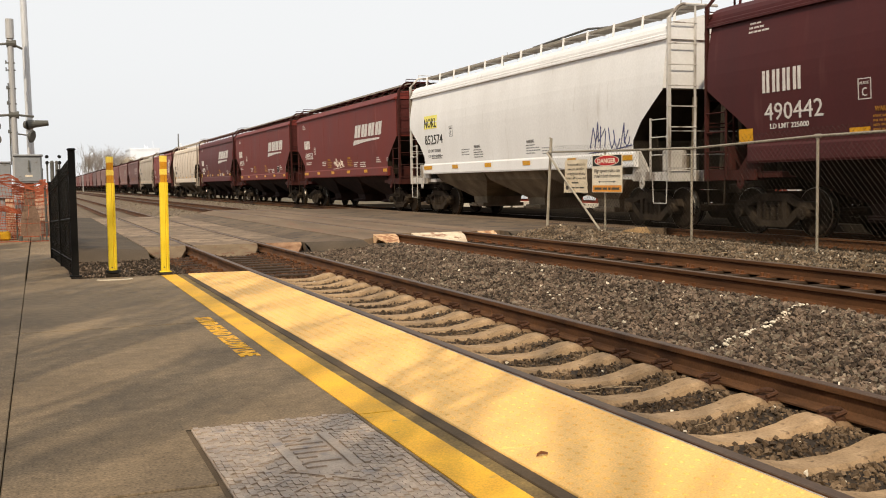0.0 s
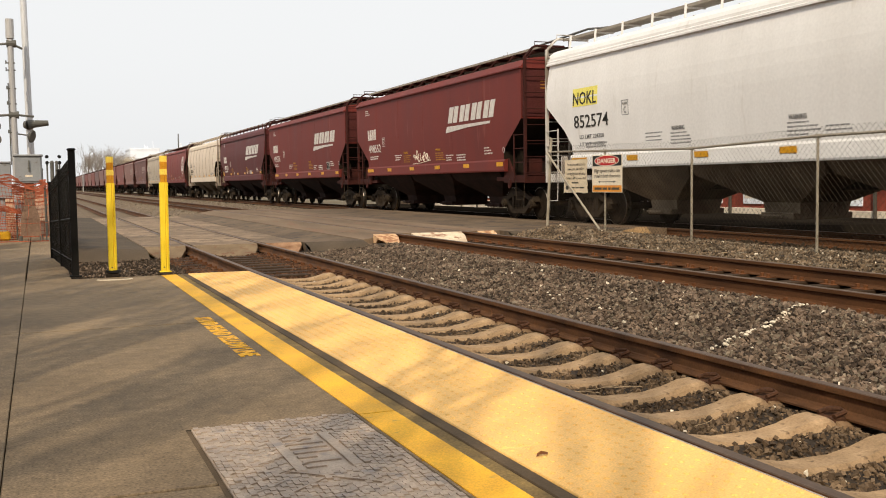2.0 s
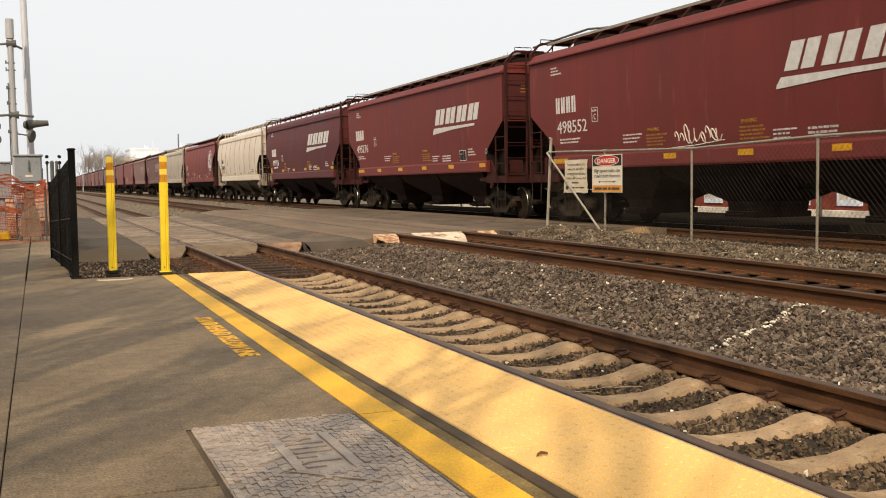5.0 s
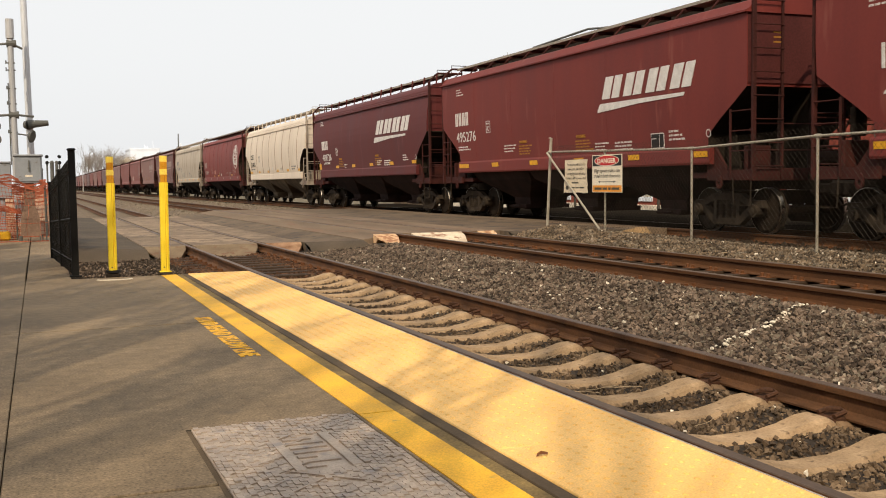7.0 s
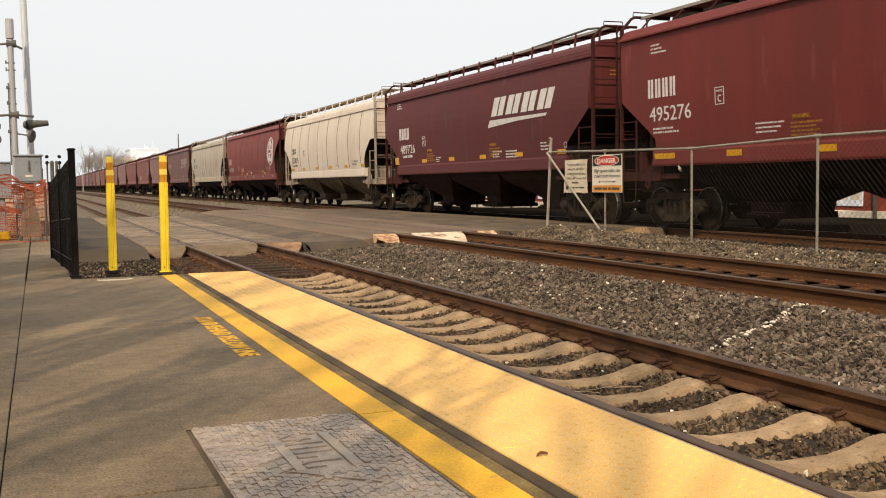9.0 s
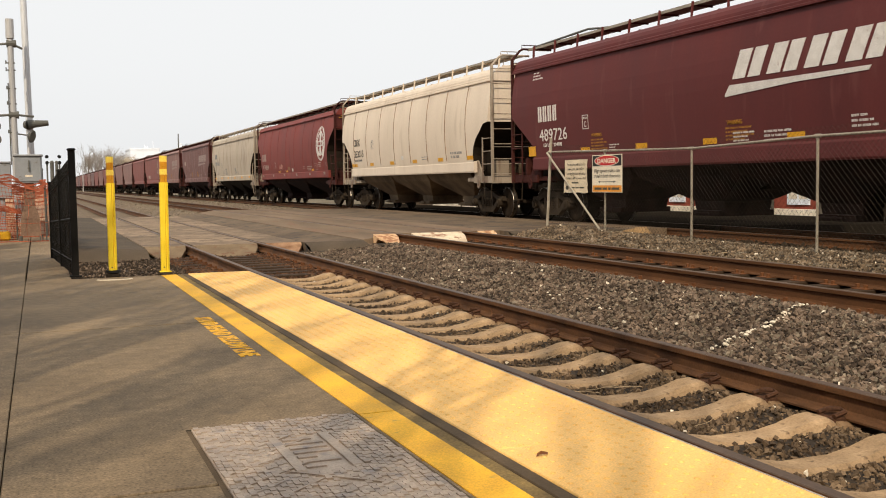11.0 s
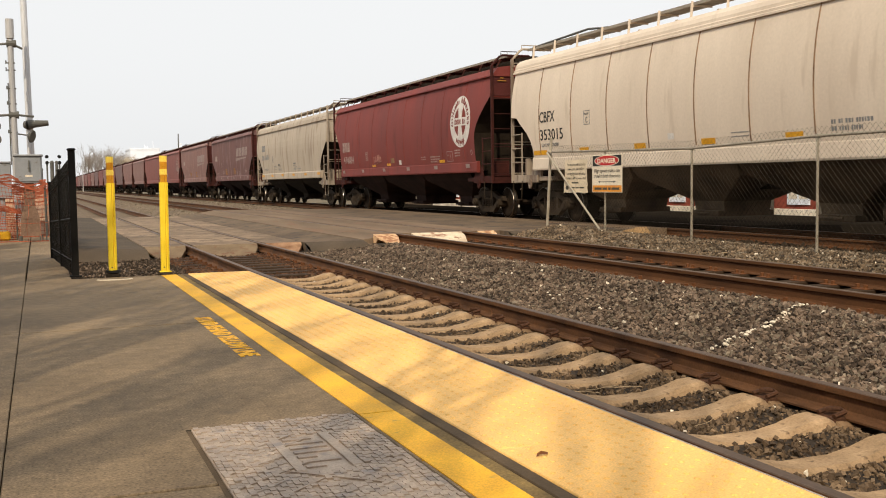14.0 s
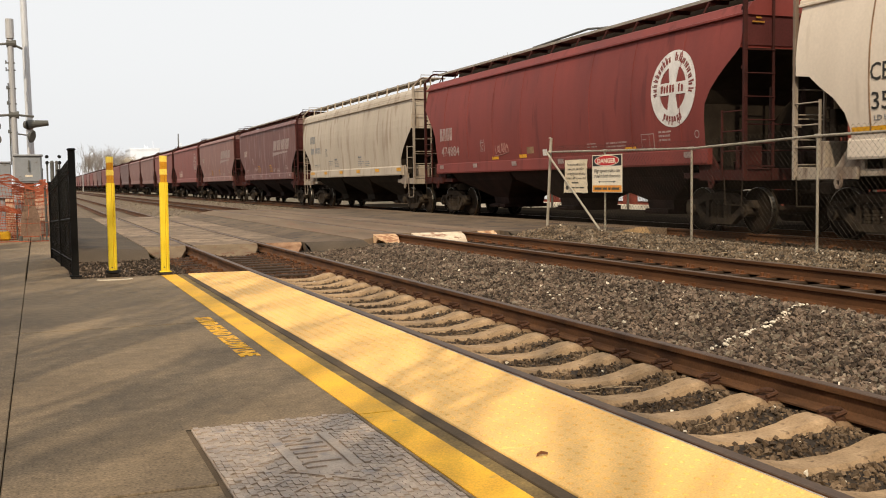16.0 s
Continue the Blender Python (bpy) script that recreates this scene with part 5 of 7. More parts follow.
boiler_plate(c6, 8.35, False, "474884", mat=MARK_FADED, warn=False, y=6.88, z=1.93, square=(-0.88, -0.13))
for name, mat, y0, y1, z0, z1 in (("reflector", REFLECT, 2.95, 2.5, 1.74, 1.82), ("reflector", REFLECT, 1.12, 0.68, 1.74, 1.83), ("rust_patch", SEAM_SHADE_RUST, 0.62, 0.22, 1.84, 2.02), ("small_placard", MARK_WHITE, -0.30, -0.55, 1.76, 1.92), ("reflector", REFLECT, -4.35, -4.8, 1.74, 1.83)):
    plate(c6, name, mat, y0, y1, z0, z1, lift=0.006)
boiler_plate(c5, 7.7, True, None, mark=False, mat=MARK_BLACK, warn=False, y=5.92, z=2.24, low=1.78)
side_text(c5, "LD LMT 225000", 5.9, 1.99, 0.12, MARK_GREY, 0.95, bold=0.0)
side_text(c5, "353015", 5.94, 2.16, 0.40, MARK_BLACK, 1.24)
side_text(c5, "CBFX", 5.96, 2.62, 0.40, MARK_BLACK, 0.84)
boiler_plate(c1, 7.9, True, None, mat=MARK_BLACK, square=(0.5, 0.22))
plate(c1, "lime_patch", LIME, 6.49, 5.30, 2.90, 3.34, lift=0.006)
side_text(c1, "NOKL", 6.46, 2.94, 0.44, MARK_BLACK, 1.12, 0.004)
side_text(c1, "852574", 6.44, 2.38, 0.44, MARK_BLACK, 1.62)
side_text(c1, "LD LMT 224300", 6.2, 2.11, 0.14, MARK_GREY, 1.15, bold=0.001)
side_text(c1, "LT WT  61700", 6.2, 1.93, 0.13, MARK_GREY, 1.15, bold=0.001)
boiler_plate(c7, 7.9, True, None, mat=MARK_BLACK)
mark_blocks(c7, 6.4, 3.0, 0.34, MARK_GREY)
mark_bars(c7, 6.4, 2.78, 1.4, 1, MARK_GREY, 0.2)
scrawl(c1, -4.75, 1.80, 1.75, 0.62, SPRAY_BLUE, 3, 8, True)
scrawl(c2, 1.1, 1.80, 1.6, 0.42, SPRAY_WHITE, 5, 9)
plate(c5, "placard", MARK_WHITE, 0.12, -0.10, 1.93, 2.06, lift=0.006, label="small white placard")
mark_bars(c5, -4.66, 2.06, 0.75, 2, MARK_GREY, 0.055, 0.12)
scrawl(c6, 2.65, 1.88, 0.85, 0.38, CHALK, 8, 6)


def round_emblem(car, y, z, r, mat=None):
    """A white ring round a broad cross, with plain dark bars where its wording runs."""
    mat = mat or MARK_WHITE

    def patch(outline, lift, coat, name, label=""):
        """A thin painted piece following the curved side; outline in parts of the radius."""
        b = bmesh.new()
        vs = [[b.verts.new((-skin(car, z + c * r) - d, y - a * r, z + c * r)) for a, c in outline] for d in (lift - 0.006, lift)]
        n = len(outline)
        b.faces.new(vs[1])
        for i in range(n):
            b.faces.new((vs[0][i], vs[0][(i + 1) % n], vs[1][(i + 1) % n], vs[1][i]))
        bmesh.ops.recalc_face_normals(b, faces=b.faces)
        return part(name, b, coat, car, label)

    def arc(r0, r1, a0, a1, n):
        q = [a0 + (a1 - a0) * i / n for i in range(n + 1)]
        return [(r1 * math.cos(v), r1 * math.sin(v)) for v in q] + [(r0 * math.cos(v), r0 * math.sin(v)) for v in q[::-1]]

    for i in range(4):
        patch(arc(0.60, 1.0, i * math.pi / 2, (i + 1) * math.pi / 2, 12), 0.010, mat, "emblem_ring", "quarter of a white ring emblem")
    patch([(-0.24, -0.61), (0.24, -0.61), (0.15, -0.2), (0.15, 0.2), (0.24, 0.61), (-0.24, 0.61), (-0.15, 0.2), (-0.15, -0.2)], 0.012, mat, "emblem_cross", "upright of a white cross")
    patch([(-0.63, -0.16), (0.63, -0.16), (0.63, 0.16), (-0.63, 0.16)], 0.014, mat, "emblem_cross", "arm of a white cross")
    g = random.Random(7)
    spans = []
    for a0, a1, count in ((math.pi * 1.07, math.pi * 0.56, 10), (math.pi * 0.50, -math.pi * 0.08, 8), (math.pi * 1.33, math.pi * 1.67, 7)):
        step = (a1 - a0) / count
        spans += [(a0 + step * (k + 0.12), a0 + step * (k + g.uniform(0.62, 0.86)), g.choice((0.86, 0.90, 0.94))) for k in range(count)]
    for a0, a1, top in spans:
        mid = (a0 + a1) / 2
        patch(arc(0.72, top, a0, a0 + (mid - a0) * 0.7, 2), 0.0165, RED_OLD, "emblem_bar")
        patch(arc(0.72, 0.87, mid + (a1 - mid) * 0.1, a1, 2), 0.0165, RED_OLD, "emblem_bar")
    for k in range(8):
        if k != 5:
            a = -0.52 + k * 0.13
            patch([(a, -0.10), (a + g.uniform(0.06, 0.10), -0.10), (a + g.uniform(0.06, 0.10), g.choice((0.05, 0.11))), (a, 0.09)], 0.0185, RED_OLD, "emblem_bar")


round_emblem(c6, -6.3, 2.98, 0.80)
# every far paint has haze in its colour, besides dust or fading
FAR_PAINTS = ((FADED_ROSE, "faded, haze-paled rose-red covered hopper wagon far down the train"), (FADED_ROSE, "faded, haze-paled rose-red covered hopper wagon far down the train"), (DUSTY_HAZED_ROSE, "red covered hopper wagon far down the train, paled by dust and haze"), (BROWN_RED, "brown-red covered hopper wagon far down the train, paled by dust and haze"), (GREY_WINE, "haze-greyed wine-red covered hopper wagon far down the train"))
y = 173.2
for k in range(10, 30):
    c = far_red if k == 13 else repaint(copy_thing(far_red, Matrix.Identity(4)), *FAR_PAINTS[(k - 10) % 5 if k < 15 else (3 * k) % 5])
    coupled(c, y + 0.85 + 7.7)
    if k == 10:
        round_emblem(c, -6.2, 2.98, 0.80, MARK_FADED)
        scrawl(c, 4.2, 1.85, 2.0, 0.6, MARK_FADED, 9, 7)
    y += 17.1
# ---- things by the tracks ----
SIGN_WHITE = surface("sign_white", (0.66, 0.63, 0.57), (0.76, 0.73, 0.67), 0.5, scale=5, grain=60, bump=0.03, spots=(0.5, 0.44, 0.36), spot_level=0.68)
SIGN_OLD = surface("weathered_sign_white", (0.55, 0.50, 0.41), (0.68, 0.62, 0.53), 0.6, scale=5, grain=60, bump=0.05, spots=(0.34, 0.26, 0.18), spot_level=0.64)
SIGN_BLACK = surface("sign_black", (0.012, 0.012, 0.012), (0.02, 0.02, 0.02), 0.5, scale=5, grain=60, bump=0)
SIGN_RED = surface("sign_red", (0.42, 0.012, 0.015), (0.50, 0.02, 0.022), 0.5, scale=5, grain=60, bump=0)
SIGN_AMBER = surface("sign_amber", (0.62, 0.26, 0.03), (0.72, 0.33, 0.05), 0.5, scale=5, grain=60, bump=0)
SIGN_BROWN = surface("sign_print", (0.05, 0.045, 0.04), (0.08, 0.07, 0.06), 0.6, scale=5, grain=60, bump=0)
NET = surface("orange_plastic_net", (0.20, 0.060, 0.040), (0.44, 0.125, 0.070), 0.6, scale=6, grain=40, bump=0.05, depth=0.002)
CABINET = surface("grey_cabinet_paint", (0.25, 0.258, 0.262), (0.33, 0.338, 0.342), 0.5, metal=0.2, scale=3, grain=60, bump=0.08, spots=(0.15, 0.12, 0.10), spot_level=0.7, depth=0.002, clean=True, speckle=0.06)
POLE_PALE = surface("pale_steel_pole", (0.56, 0.56, 0.56), (0.66, 0.66, 0.66), 0.5, metal=0.2, scale=3, grain=50, bump=0.05, streak=(1, 1, 0.15), depth=0.002, clean=True, speckle=0.06)
POLE_GREY = surface("dull_steel_mast", (0.40, 0.39, 0.38), (0.52, 0.505, 0.49), 0.55, metal=0.2, scale=3, grain=50, bump=0.05, streak=(1, 1, 0.15), depth=0.002, clean=True, speckle=0.06)
LAMP_GREY = surface("dark_grey_hood", (0.085, 0.09, 0.094), (0.13, 0.136, 0.14), 0.5, scale=4, grain=50, bump=0.05, depth=0.002, speckle=0.06)
LENS = surface("dark_red_lens", (0.03, 0.008, 0.008), (0.05, 0.01, 0.01), 0.15, scale=4, grain=50, bump=0)
RELIEF = surface("cast_relief_plate", (0.24, 0.197, 0.170), (0.40, 0.338, 0.298), 0.5, shine=0.4, scale=5, grain=110, bump=0.3, spots=(0.24, 0.195, 0.165), spot_level=0.62, random_tint=0.16, depth=0.003, island=True)
DRY_TWIG = surface("pale_dry_twig", (0.28, 0.22, 0.15), (0.42, 0.34, 0.25), 0.8, scale=9, grain=60, bump=0.2, depth=0.002)
LEAF = surface("dry_leaf", (0.16, 0.06, 0.02), (0.25, 0.11, 0.04), 0.8, scale=20, grain=90, bump=0.2, depth=0.002)
BARK = surface("grey_bark", (0.10, 0.085, 0.07), (0.17, 0.145, 0.12), 0.95, scale=3, grain=30, bump=0.5, streak=(2, 2, 0.3), depth=0.01)
TWIG = surface("bare_twigs", (0.14, 0.115, 0.095), (0.22, 0.185, 0.155), 0.95, scale=0.4, grain=10, bump=0)
BRICK_WALL = surface("red_brick", (0.17, 0.042, 0.033), (0.34, 0.085, 0.062), 0.9, scale=1.6, grain=12, bump=0.3, random_tint=0.15, depth=0.01)
PLASTER = surface("white_plaster", (0.55, 0.52, 0.49), (0.84, 0.82, 0.79), 0.8, scale=1.5, grain=20, bump=0.1, depth=0.005)
SILO = surface("white_metal_cladding", (0.80, 0.83, 0.88), (0.88, 0.90, 0.95), 0.6, scale=0.3, grain=4, bump=0.05, streak=(1, 1, 0.2), depth=0.01, clean=True)
TANK = surface("beige_tank_steel", (0.55, 0.50, 0.43), (0.64, 0.59, 0.51), 0.6, scale=0.3, grain=4, bump=0.05, depth=0.01)
ROOFING = surface("dark_roofing", (0.06, 0.058, 0.055), (0.10, 0.095, 0.09), 0.8, scale=2, grain=20, bump=0.2, depth=0.005)
# wood of the far trees, greyed and lightened to stand in for haze
FAR_WOOD = surface("hazed_distant_wood", (0.215, 0.195, 0.19), (0.29, 0.265, 0.255), 1.0, scale=0.2, grain=2, bump=0)
CLAY_DUST = surface("dusty_brown_casing", (0.17, 0.115, 0.092), (0.27, 0.19, 0.155), 0.8, scale=4, grain=40, bump=0.2, depth=0.004)
SOIL = surface("dusty_tan_soil", (0.30, 0.205, 0.160), (0.44, 0.325, 0.26), 0.9, scale=5, grain=30, bump=0.6, depth=0.02)
CLAY = surface("tan_rubble", (0.30, 0.20, 0.11), (0.40, 0.28, 0.16), 0.9, scale=4, grain=30, bump=0.5, depth=0.01)

# chain-link fence along the middle track
FENCE_X = 10.2
LINE = [(19.45, 0.0, 1.55), (17.18, -0.03, 1.50), (14.37, -0.14, 1.445), (11.40, -0.165, 1.515), (8.4, -0.165, 1.52), (5.4, -0.165, 1.52)]
fence = thing("chain_link_fence", "galvanised chain-link fence with a top rail and braced end post", "fence")


def fence_top(y):
    return float(np.interp(-y, [-q[0] for q in LINE], [q[2] for q in LINE]))


def fence_foot(y):
    return float(np.interp(-y, [-q[0] for q in LINE], [q[1] for q in LINE]))


for k, (fy, fz, ft) in enumerate(LINE):
    b = bmesh.new()
    r, top = (0.031, 1.84) if k == 0 else (0.020, ft + 0.01)
    bar(b, (FENCE_X, fy + (0.17 if k == 0 else 0), fz - 0.3), (FENCE_X + (0.03 if k == 0 else 0), fy, top), r, 10)
    bar(b, (FENCE_X, fy, top), (FENCE_X, fy, top + 0.02), r * 1.15, 10, r * 0.6)
    bar(b, (FENCE_X, fy - 0.06, ft), (FENCE_X, fy + 0.06, ft), 0.030, 8)
    part("post", b, GALV, fence)
for (ya, za, ta), (yb, zb, tb) in zip(LINE, LINE[1:]):
    b = bmesh.new()
    bar(b, (FENCE_X, ya, ta), (FENCE_X, yb, tb), 0.020, 8)
    part("top_rail", b, GALV, fence)
b = bmesh.new()
bar(b, (FENCE_X - 0.10, 19.40, 1.53), (FENCE_X - 0.10, 17.22, -0.02), 0.021, 8)
part("brace", b, GALV, fence)
fv, ff = [], []


def wire_run(a, b, r):
    k = len(fv)
    q = math.hypot(b[1] - a[1], b[2] - a[2])
    ny, nz = -(b[2] - a[2]) / q * r, (b[1] - a[1]) / q * r
    for p in (a, b):
        fv.extend([(p[0] - r, p[1], p[2]), (p[0] + 0.5 * r, p[1] + 0.9 * ny, p[2] + 0.9 * nz), (p[0] + 0.5 * r, p[1] - 0.9 * ny, p[2] - 0.9 * nz)])
    for i in range(3):
        j = (i + 1) % 3
        ff.extend([(k + i, k + j, k + 3 + j), (k + i, k + 3 + j, k + 3 + i)])


pitch = 0.098
y0, y1 = 5.4, 19.4
for i in range(int((y1 - y0) / pitch)):
    for s in (-1, 1):
        y = y0 + i * pitch
        pts = []
        n = 37
        # one wire zigzags upwards between two neighbours
        for j in range(n):
            yy = y + (pitch * 0.5 if j % 2 else (0.0 if s > 0 else pitch))
            zz = fence_foot(yy) + 0.02 + (fence_top(yy) + 0.11 - fence_foot(yy)) * j / (n - 1)
            pts.append((FENCE_X - 0.045 + 0.004 * (j % 2), yy, zz))
        if s > 0:
            for a, c in zip(pts, pts[1:]):
                wire_run(a, c, 0.0020)
        else:
            for a, c in zip(pts, pts[1:]):
                wire_run(a, c, 0.0020)
tagged(raw_mesh("wire_mesh", fv, ff, WIRE, fence), "diamond wire mesh", kind="stuff")

# signs hung on the fence


def sign_frame(x, y, z):
    return Matrix.Translation((x, y, z)) @ Matrix.Rotation(radians(-90), 4, "Z") @ Matrix.Rotation(radians(90), 4, "X") @ Matrix.Diagonal((1.84, 1.0, 1.0, 1.0))


danger = thing("danger_sign", "white danger sign with a black and red header and amber foot", "sign", sign_frame(10.13, 17.545, 0.70))
W, H = 0.60, 0.72
b = bmesh.new()
box(b, 0, W, 0, H, -0.004, 0.004, bevel=0.002)
part("panel", b, SIGN_WHITE, danger)
b = bmesh.new()
box(b, 0.012, W - 0.012, H - 0.215, H - 0.012, 0.004, 0.006)
part("header", b, SIGN_BLACK, danger)
b = bmesh.new()
ov = [b.verts.new((W / 2 + 0.235 * math.cos(i * math.tau / 28), H - 0.113 + 0.092 * math.sin(i * math.tau / 28), 0.0085)) for i in range(28)]
b.faces.new(ov)
part("red_oval", b, SIGN_RED, danger)
b = bmesh.new()
ring = [[b.verts.new((W / 2 + (0.235 + d) * math.cos(i * math.tau / 28), H - 0.113 + (0.092 + d) * math.sin(i * math.tau / 28), 0.0078)) for i in range(28)] for d in (0.0, 0.012)]
for i in range(28):
    b.faces.new((ring[0][i], ring[0][(i + 1) % 28], ring[1][(i + 1) % 28], ring[1][i]))
part("oval_rim", b, SIGN_WHITE, danger)
b = bmesh.new()
box(b, 0.012, W - 0.012, 0.012, 0.135, 0.004, 0.006)
part("amber_band", b, SIGN_AMBER, danger)


def on_sign(sign, text, x, y, size, width, mat, z=0.0095, bold=0.001):
    return written("wording", text, size, mat, Matrix.Translation((x, y, z)), sign, width, 0.0006, bold)


on_sign(danger, "DANGER", 0.115, H - 0.158, 0.125, 0.37, SIGN_WHITE, bold=0.004)
on_sign(danger, "High speed trains can", 0.045, 0.385, 0.10, 0.51, SIGN_BROWN, 0.0065)
on_sign(danger, "travel in both directions", 0.035, 0.285, 0.10, 0.53, SIGN_BROWN, 0.0065)
b = bmesh.new()
box(b, 0.15, 0.45, 0.197, 0.209, 0.0045, 0.006)
for x, s in ((0.12, 1), (0.48, -1)):
    vs = [b.verts.new(v) for v in ((x, 0.203, 0.006), (x + s * 0.045, 0.183, 0.006), (x + s * 0.045, 0.223, 0.006))]
    b.faces.new(vs if s > 0 else vs[::-1])
part("arrow", b, SIGN_BLACK, danger)
b = bmesh.new()
for i, (a, c) in enumerate(((0.05, 0.20), (0.215, 0.31), (0.325, 0.38), (0.395, 0.55))):
    box(b, a, c, 0.05, 0.095, 0.0055, 0.0068)
part("print_bar", b, SIGN_BROWN, danger)
notice = thing("notice_sign", "weathered cream notice sign with curled bent edges", "sign", sign_frame(10.135, 18.73, 0.69))
b = bmesh.new()
edge = []
for i in range(13):
    edge.append((0.54 * i / 12 + random.uniform(-0.004, 0.004), 0.0 + random.uniform(-0.012, 0.012)))
for i in range(1, 12):
    edge.append((0.545 + random.uniform(-0.012, 0.012) - 0.025 * math.sin(i / 12 * math.pi), 0.66 * i / 12))
for i in range(13):
    edge.append((0.54 - 0.50 * i / 12, 0.665 + random.uniform(-0.006, 0.006)))
for i in range(1, 12):
    edge.append((0.04 - 0.045 * (i / 12) ** 2 + random.uniform(-0.012, 0.012), 0.66 - 0.66 * i / 12))
prism(b, edge, "z", -0.004, 0.004)
part("panel", b, SIGN_OLD, notice)
for i, (words, w, x) in enumerate((("Do not cross railroad tracks", 0.40, 0.09), ("when gates, bells and/or", 0.36, 0.10), ("warning lights are operating", 0.42, 0.075), ("Violators will be prosecuted", 0.43, 0.07))):
    on_sign(notice, words, x, 0.545 - i * 0.092, 0.075, w, SIGN_BROWN, 0.0052)
b = bmesh.new()
box(b, 0.19, 0.34, 0.185, 0.215, 0.003, 0.0048)
for a, c in ((0.16, 0.26), (0.275, 0.35), (0.365, 0.47)):
    box(b, a, c, 0.085, 0.115, 0.003, 0.0048)
ring = [b.verts.new((0.085 + 0.035 * math.cos(i * math.tau / 14), 0.10 + 0.045 * math.sin(i * math.tau / 14), 0.0049)) for i in range(14)]
b.faces.new(ring)
part("print_bar", b, SIGN_BROWN, notice)
# yellow marker posts at the platform end
post = thing("marker_post", "yellow plastic marker post with amber reflective bands", "bollard", Matrix.Translation((0.745, 11.76, 0.0)), "marker posts at the platform end")


def channel(bm, w, z0, z1, top=1.0):
    """A folded marker profile: a flat lit face, a groove and a narrower flange beside it."""
    out = [(-0.045, 0.022), (-0.045, -0.012), (-0.036, -0.026), (0.008, -0.026), (0.014, -0.014), (0.022, -0.014), (0.028, -0.022), (0.045, -0.014), (0.045, 0.022)]
    prism(bm, [(x * w, y * w) for x, y in out], "z", z0, z1)
    for v in bm.verts:
        if v.co.z > z1 - 1e-4:
            v.co.x, v.co.y = v.co.x * top, v.co.y * top
    return bm


part("tube", channel(bmesh.new(), 1.0, 0.012, 0.98), POST_YELLOW, post)
for name, mat, z0, z1, w in (("band", POST_BAND, 0.98, 1.065, 0.84), ("band", POST_PALE, 1.065, 1.125, 0.88), ("band", POST_BAND, 1.125, 1.205, 0.84), ("cap", POST_PALE, 1.205, 1.27, 0.88)):
    part(name, channel(bmesh.new(), w, z0, z1, 0.97 if name == "cap" else 1.0), mat, post)
b = bmesh.new()
bar(b, (-0.010, -0.030, 0.055), (-0.010, -0.0255, 0.055), 0.008, 8)
part("bolt", b, LAMP_GREY, post)
b = bmesh.new()
box(b, -0.062, 0.062, -0.045, 0.04, 0.0, 0.013, bevel=0.004)
part("foot", b, POST_YELLOW, post)
copy_thing(post, Matrix.Translation((1.272, 11.47, 0.0)) @ Matrix.Rotation(radians(0.5), 4, "Y"))
b = bmesh.new()
bar(b, (0, 0, -0.002), (0, 0, 0.022), 0.085, 16, 0.07)
part("base", b, BLACK_PAINT, post, "black rubber base")
b = bmesh.new()
rod(b, [(0.70 + 0.17 * math.cos(q), 10.80 + 0.07 * math.sin(q), 0.0005) for q in [math.pi * 1.05 + math.pi * 0.9 * i / 14 for i in range(15)]], 0.009, 5)
part("chalk_mark", b, STONE_WHITE, platform, "short curved white mark on the concrete")
b = bmesh.new()
box(b, 0.67, 0.82, 11.69, 11.83, -0.6, -0.001, bevel=0.02)
box(b, 1.2, 1.345, 11.4, 11.54, -0.6, -0.001, bevel=0.02)
tagged(part("footing", b, BALLAST), "dark concrete footing beyond the platform end", "footing", kind="structure")

# black picket fence
picket_fence = thing("picket_fence", "black painted steel picket fence beside the platform", "fence")
FX0, FX1, FY0, FY1 = 0.345, 0.165, 11.42, 14.6


def fx(y):
    return FX0 + (FX1 - FX0) * (y - FY0) / (FY1 - FY0)


def fence_h(y):
    return 1.28 - 0.27 * (y - FY0) / (FY1 - FY0)


for y in (FY0, 13.0, FY1):
    b = bmesh.new()
    w = 0.036 if y == FY0 else 0.03
    top = 1.32 if y == FY0 else fence_h(y) - 0.02
    box(b, fx(y) - w, fx(y) + w, y - w, y + w, -0.004, top, bevel=0.004)
    box(b, fx(y) - w - 0.008, fx(y) + w + 0.008, y - w - 0.008, y + w + 0.008, top, top + 0.03, bevel=0.012)
    if y == FY0:
        box(b, fx(y) - 0.06, fx(y) + 0.06, y - 0.06, y + 0.06, -0.004, 0.012)
    part("post", b, BLACK_PAINT, picket_fence)
for z in (0.16, 0.62, 1.12):
    b = bmesh.new()
    bar(b, (fx(FY0), FY0, z * fence_h(FY0) / 1.29), (fx(FY1), FY1, z * fence_h(FY1) / 1.29), 0.02, 4)
    part("rail", b, BLACK_PAINT, picket_fence)
pk = bmesh.new()
box(pk, -0.013, 0.013, -0.019, 0.019, 0.008, 1.24)
bar(pk, (0, 0, 1.24), (0, 0, 1.29), 0.017, 4, 0.002)
first = part("picket", pk, BLACK_PAINT, picket_fence)
n = 40
for k in range(n):
    y = FY0 + 0.09 + (FY1 - FY0 - 0.15) * k / n
    o = first if k == 0 else new("picket", first.data)
    o.parent = picket_fence
    o.location = (fx(y), y, 0)
    o.scale = (1, 1, fence_h(y) / 1.29)

# relay cabinets, netting, masts beside the crossing
cab = thing("relay_cabinet", "grey steel relay cabinet on a pedestal behind netting", "cabinet", Matrix.Translation((-0.13, 19.5, 0.0)))
b = bmesh.new()
box(b, -0.225, 0.225, -0.16, 0.16, 1.02, 1.49, bevel=0.012)
part("housing", b, CABINET, cab)
b = bmesh.new()
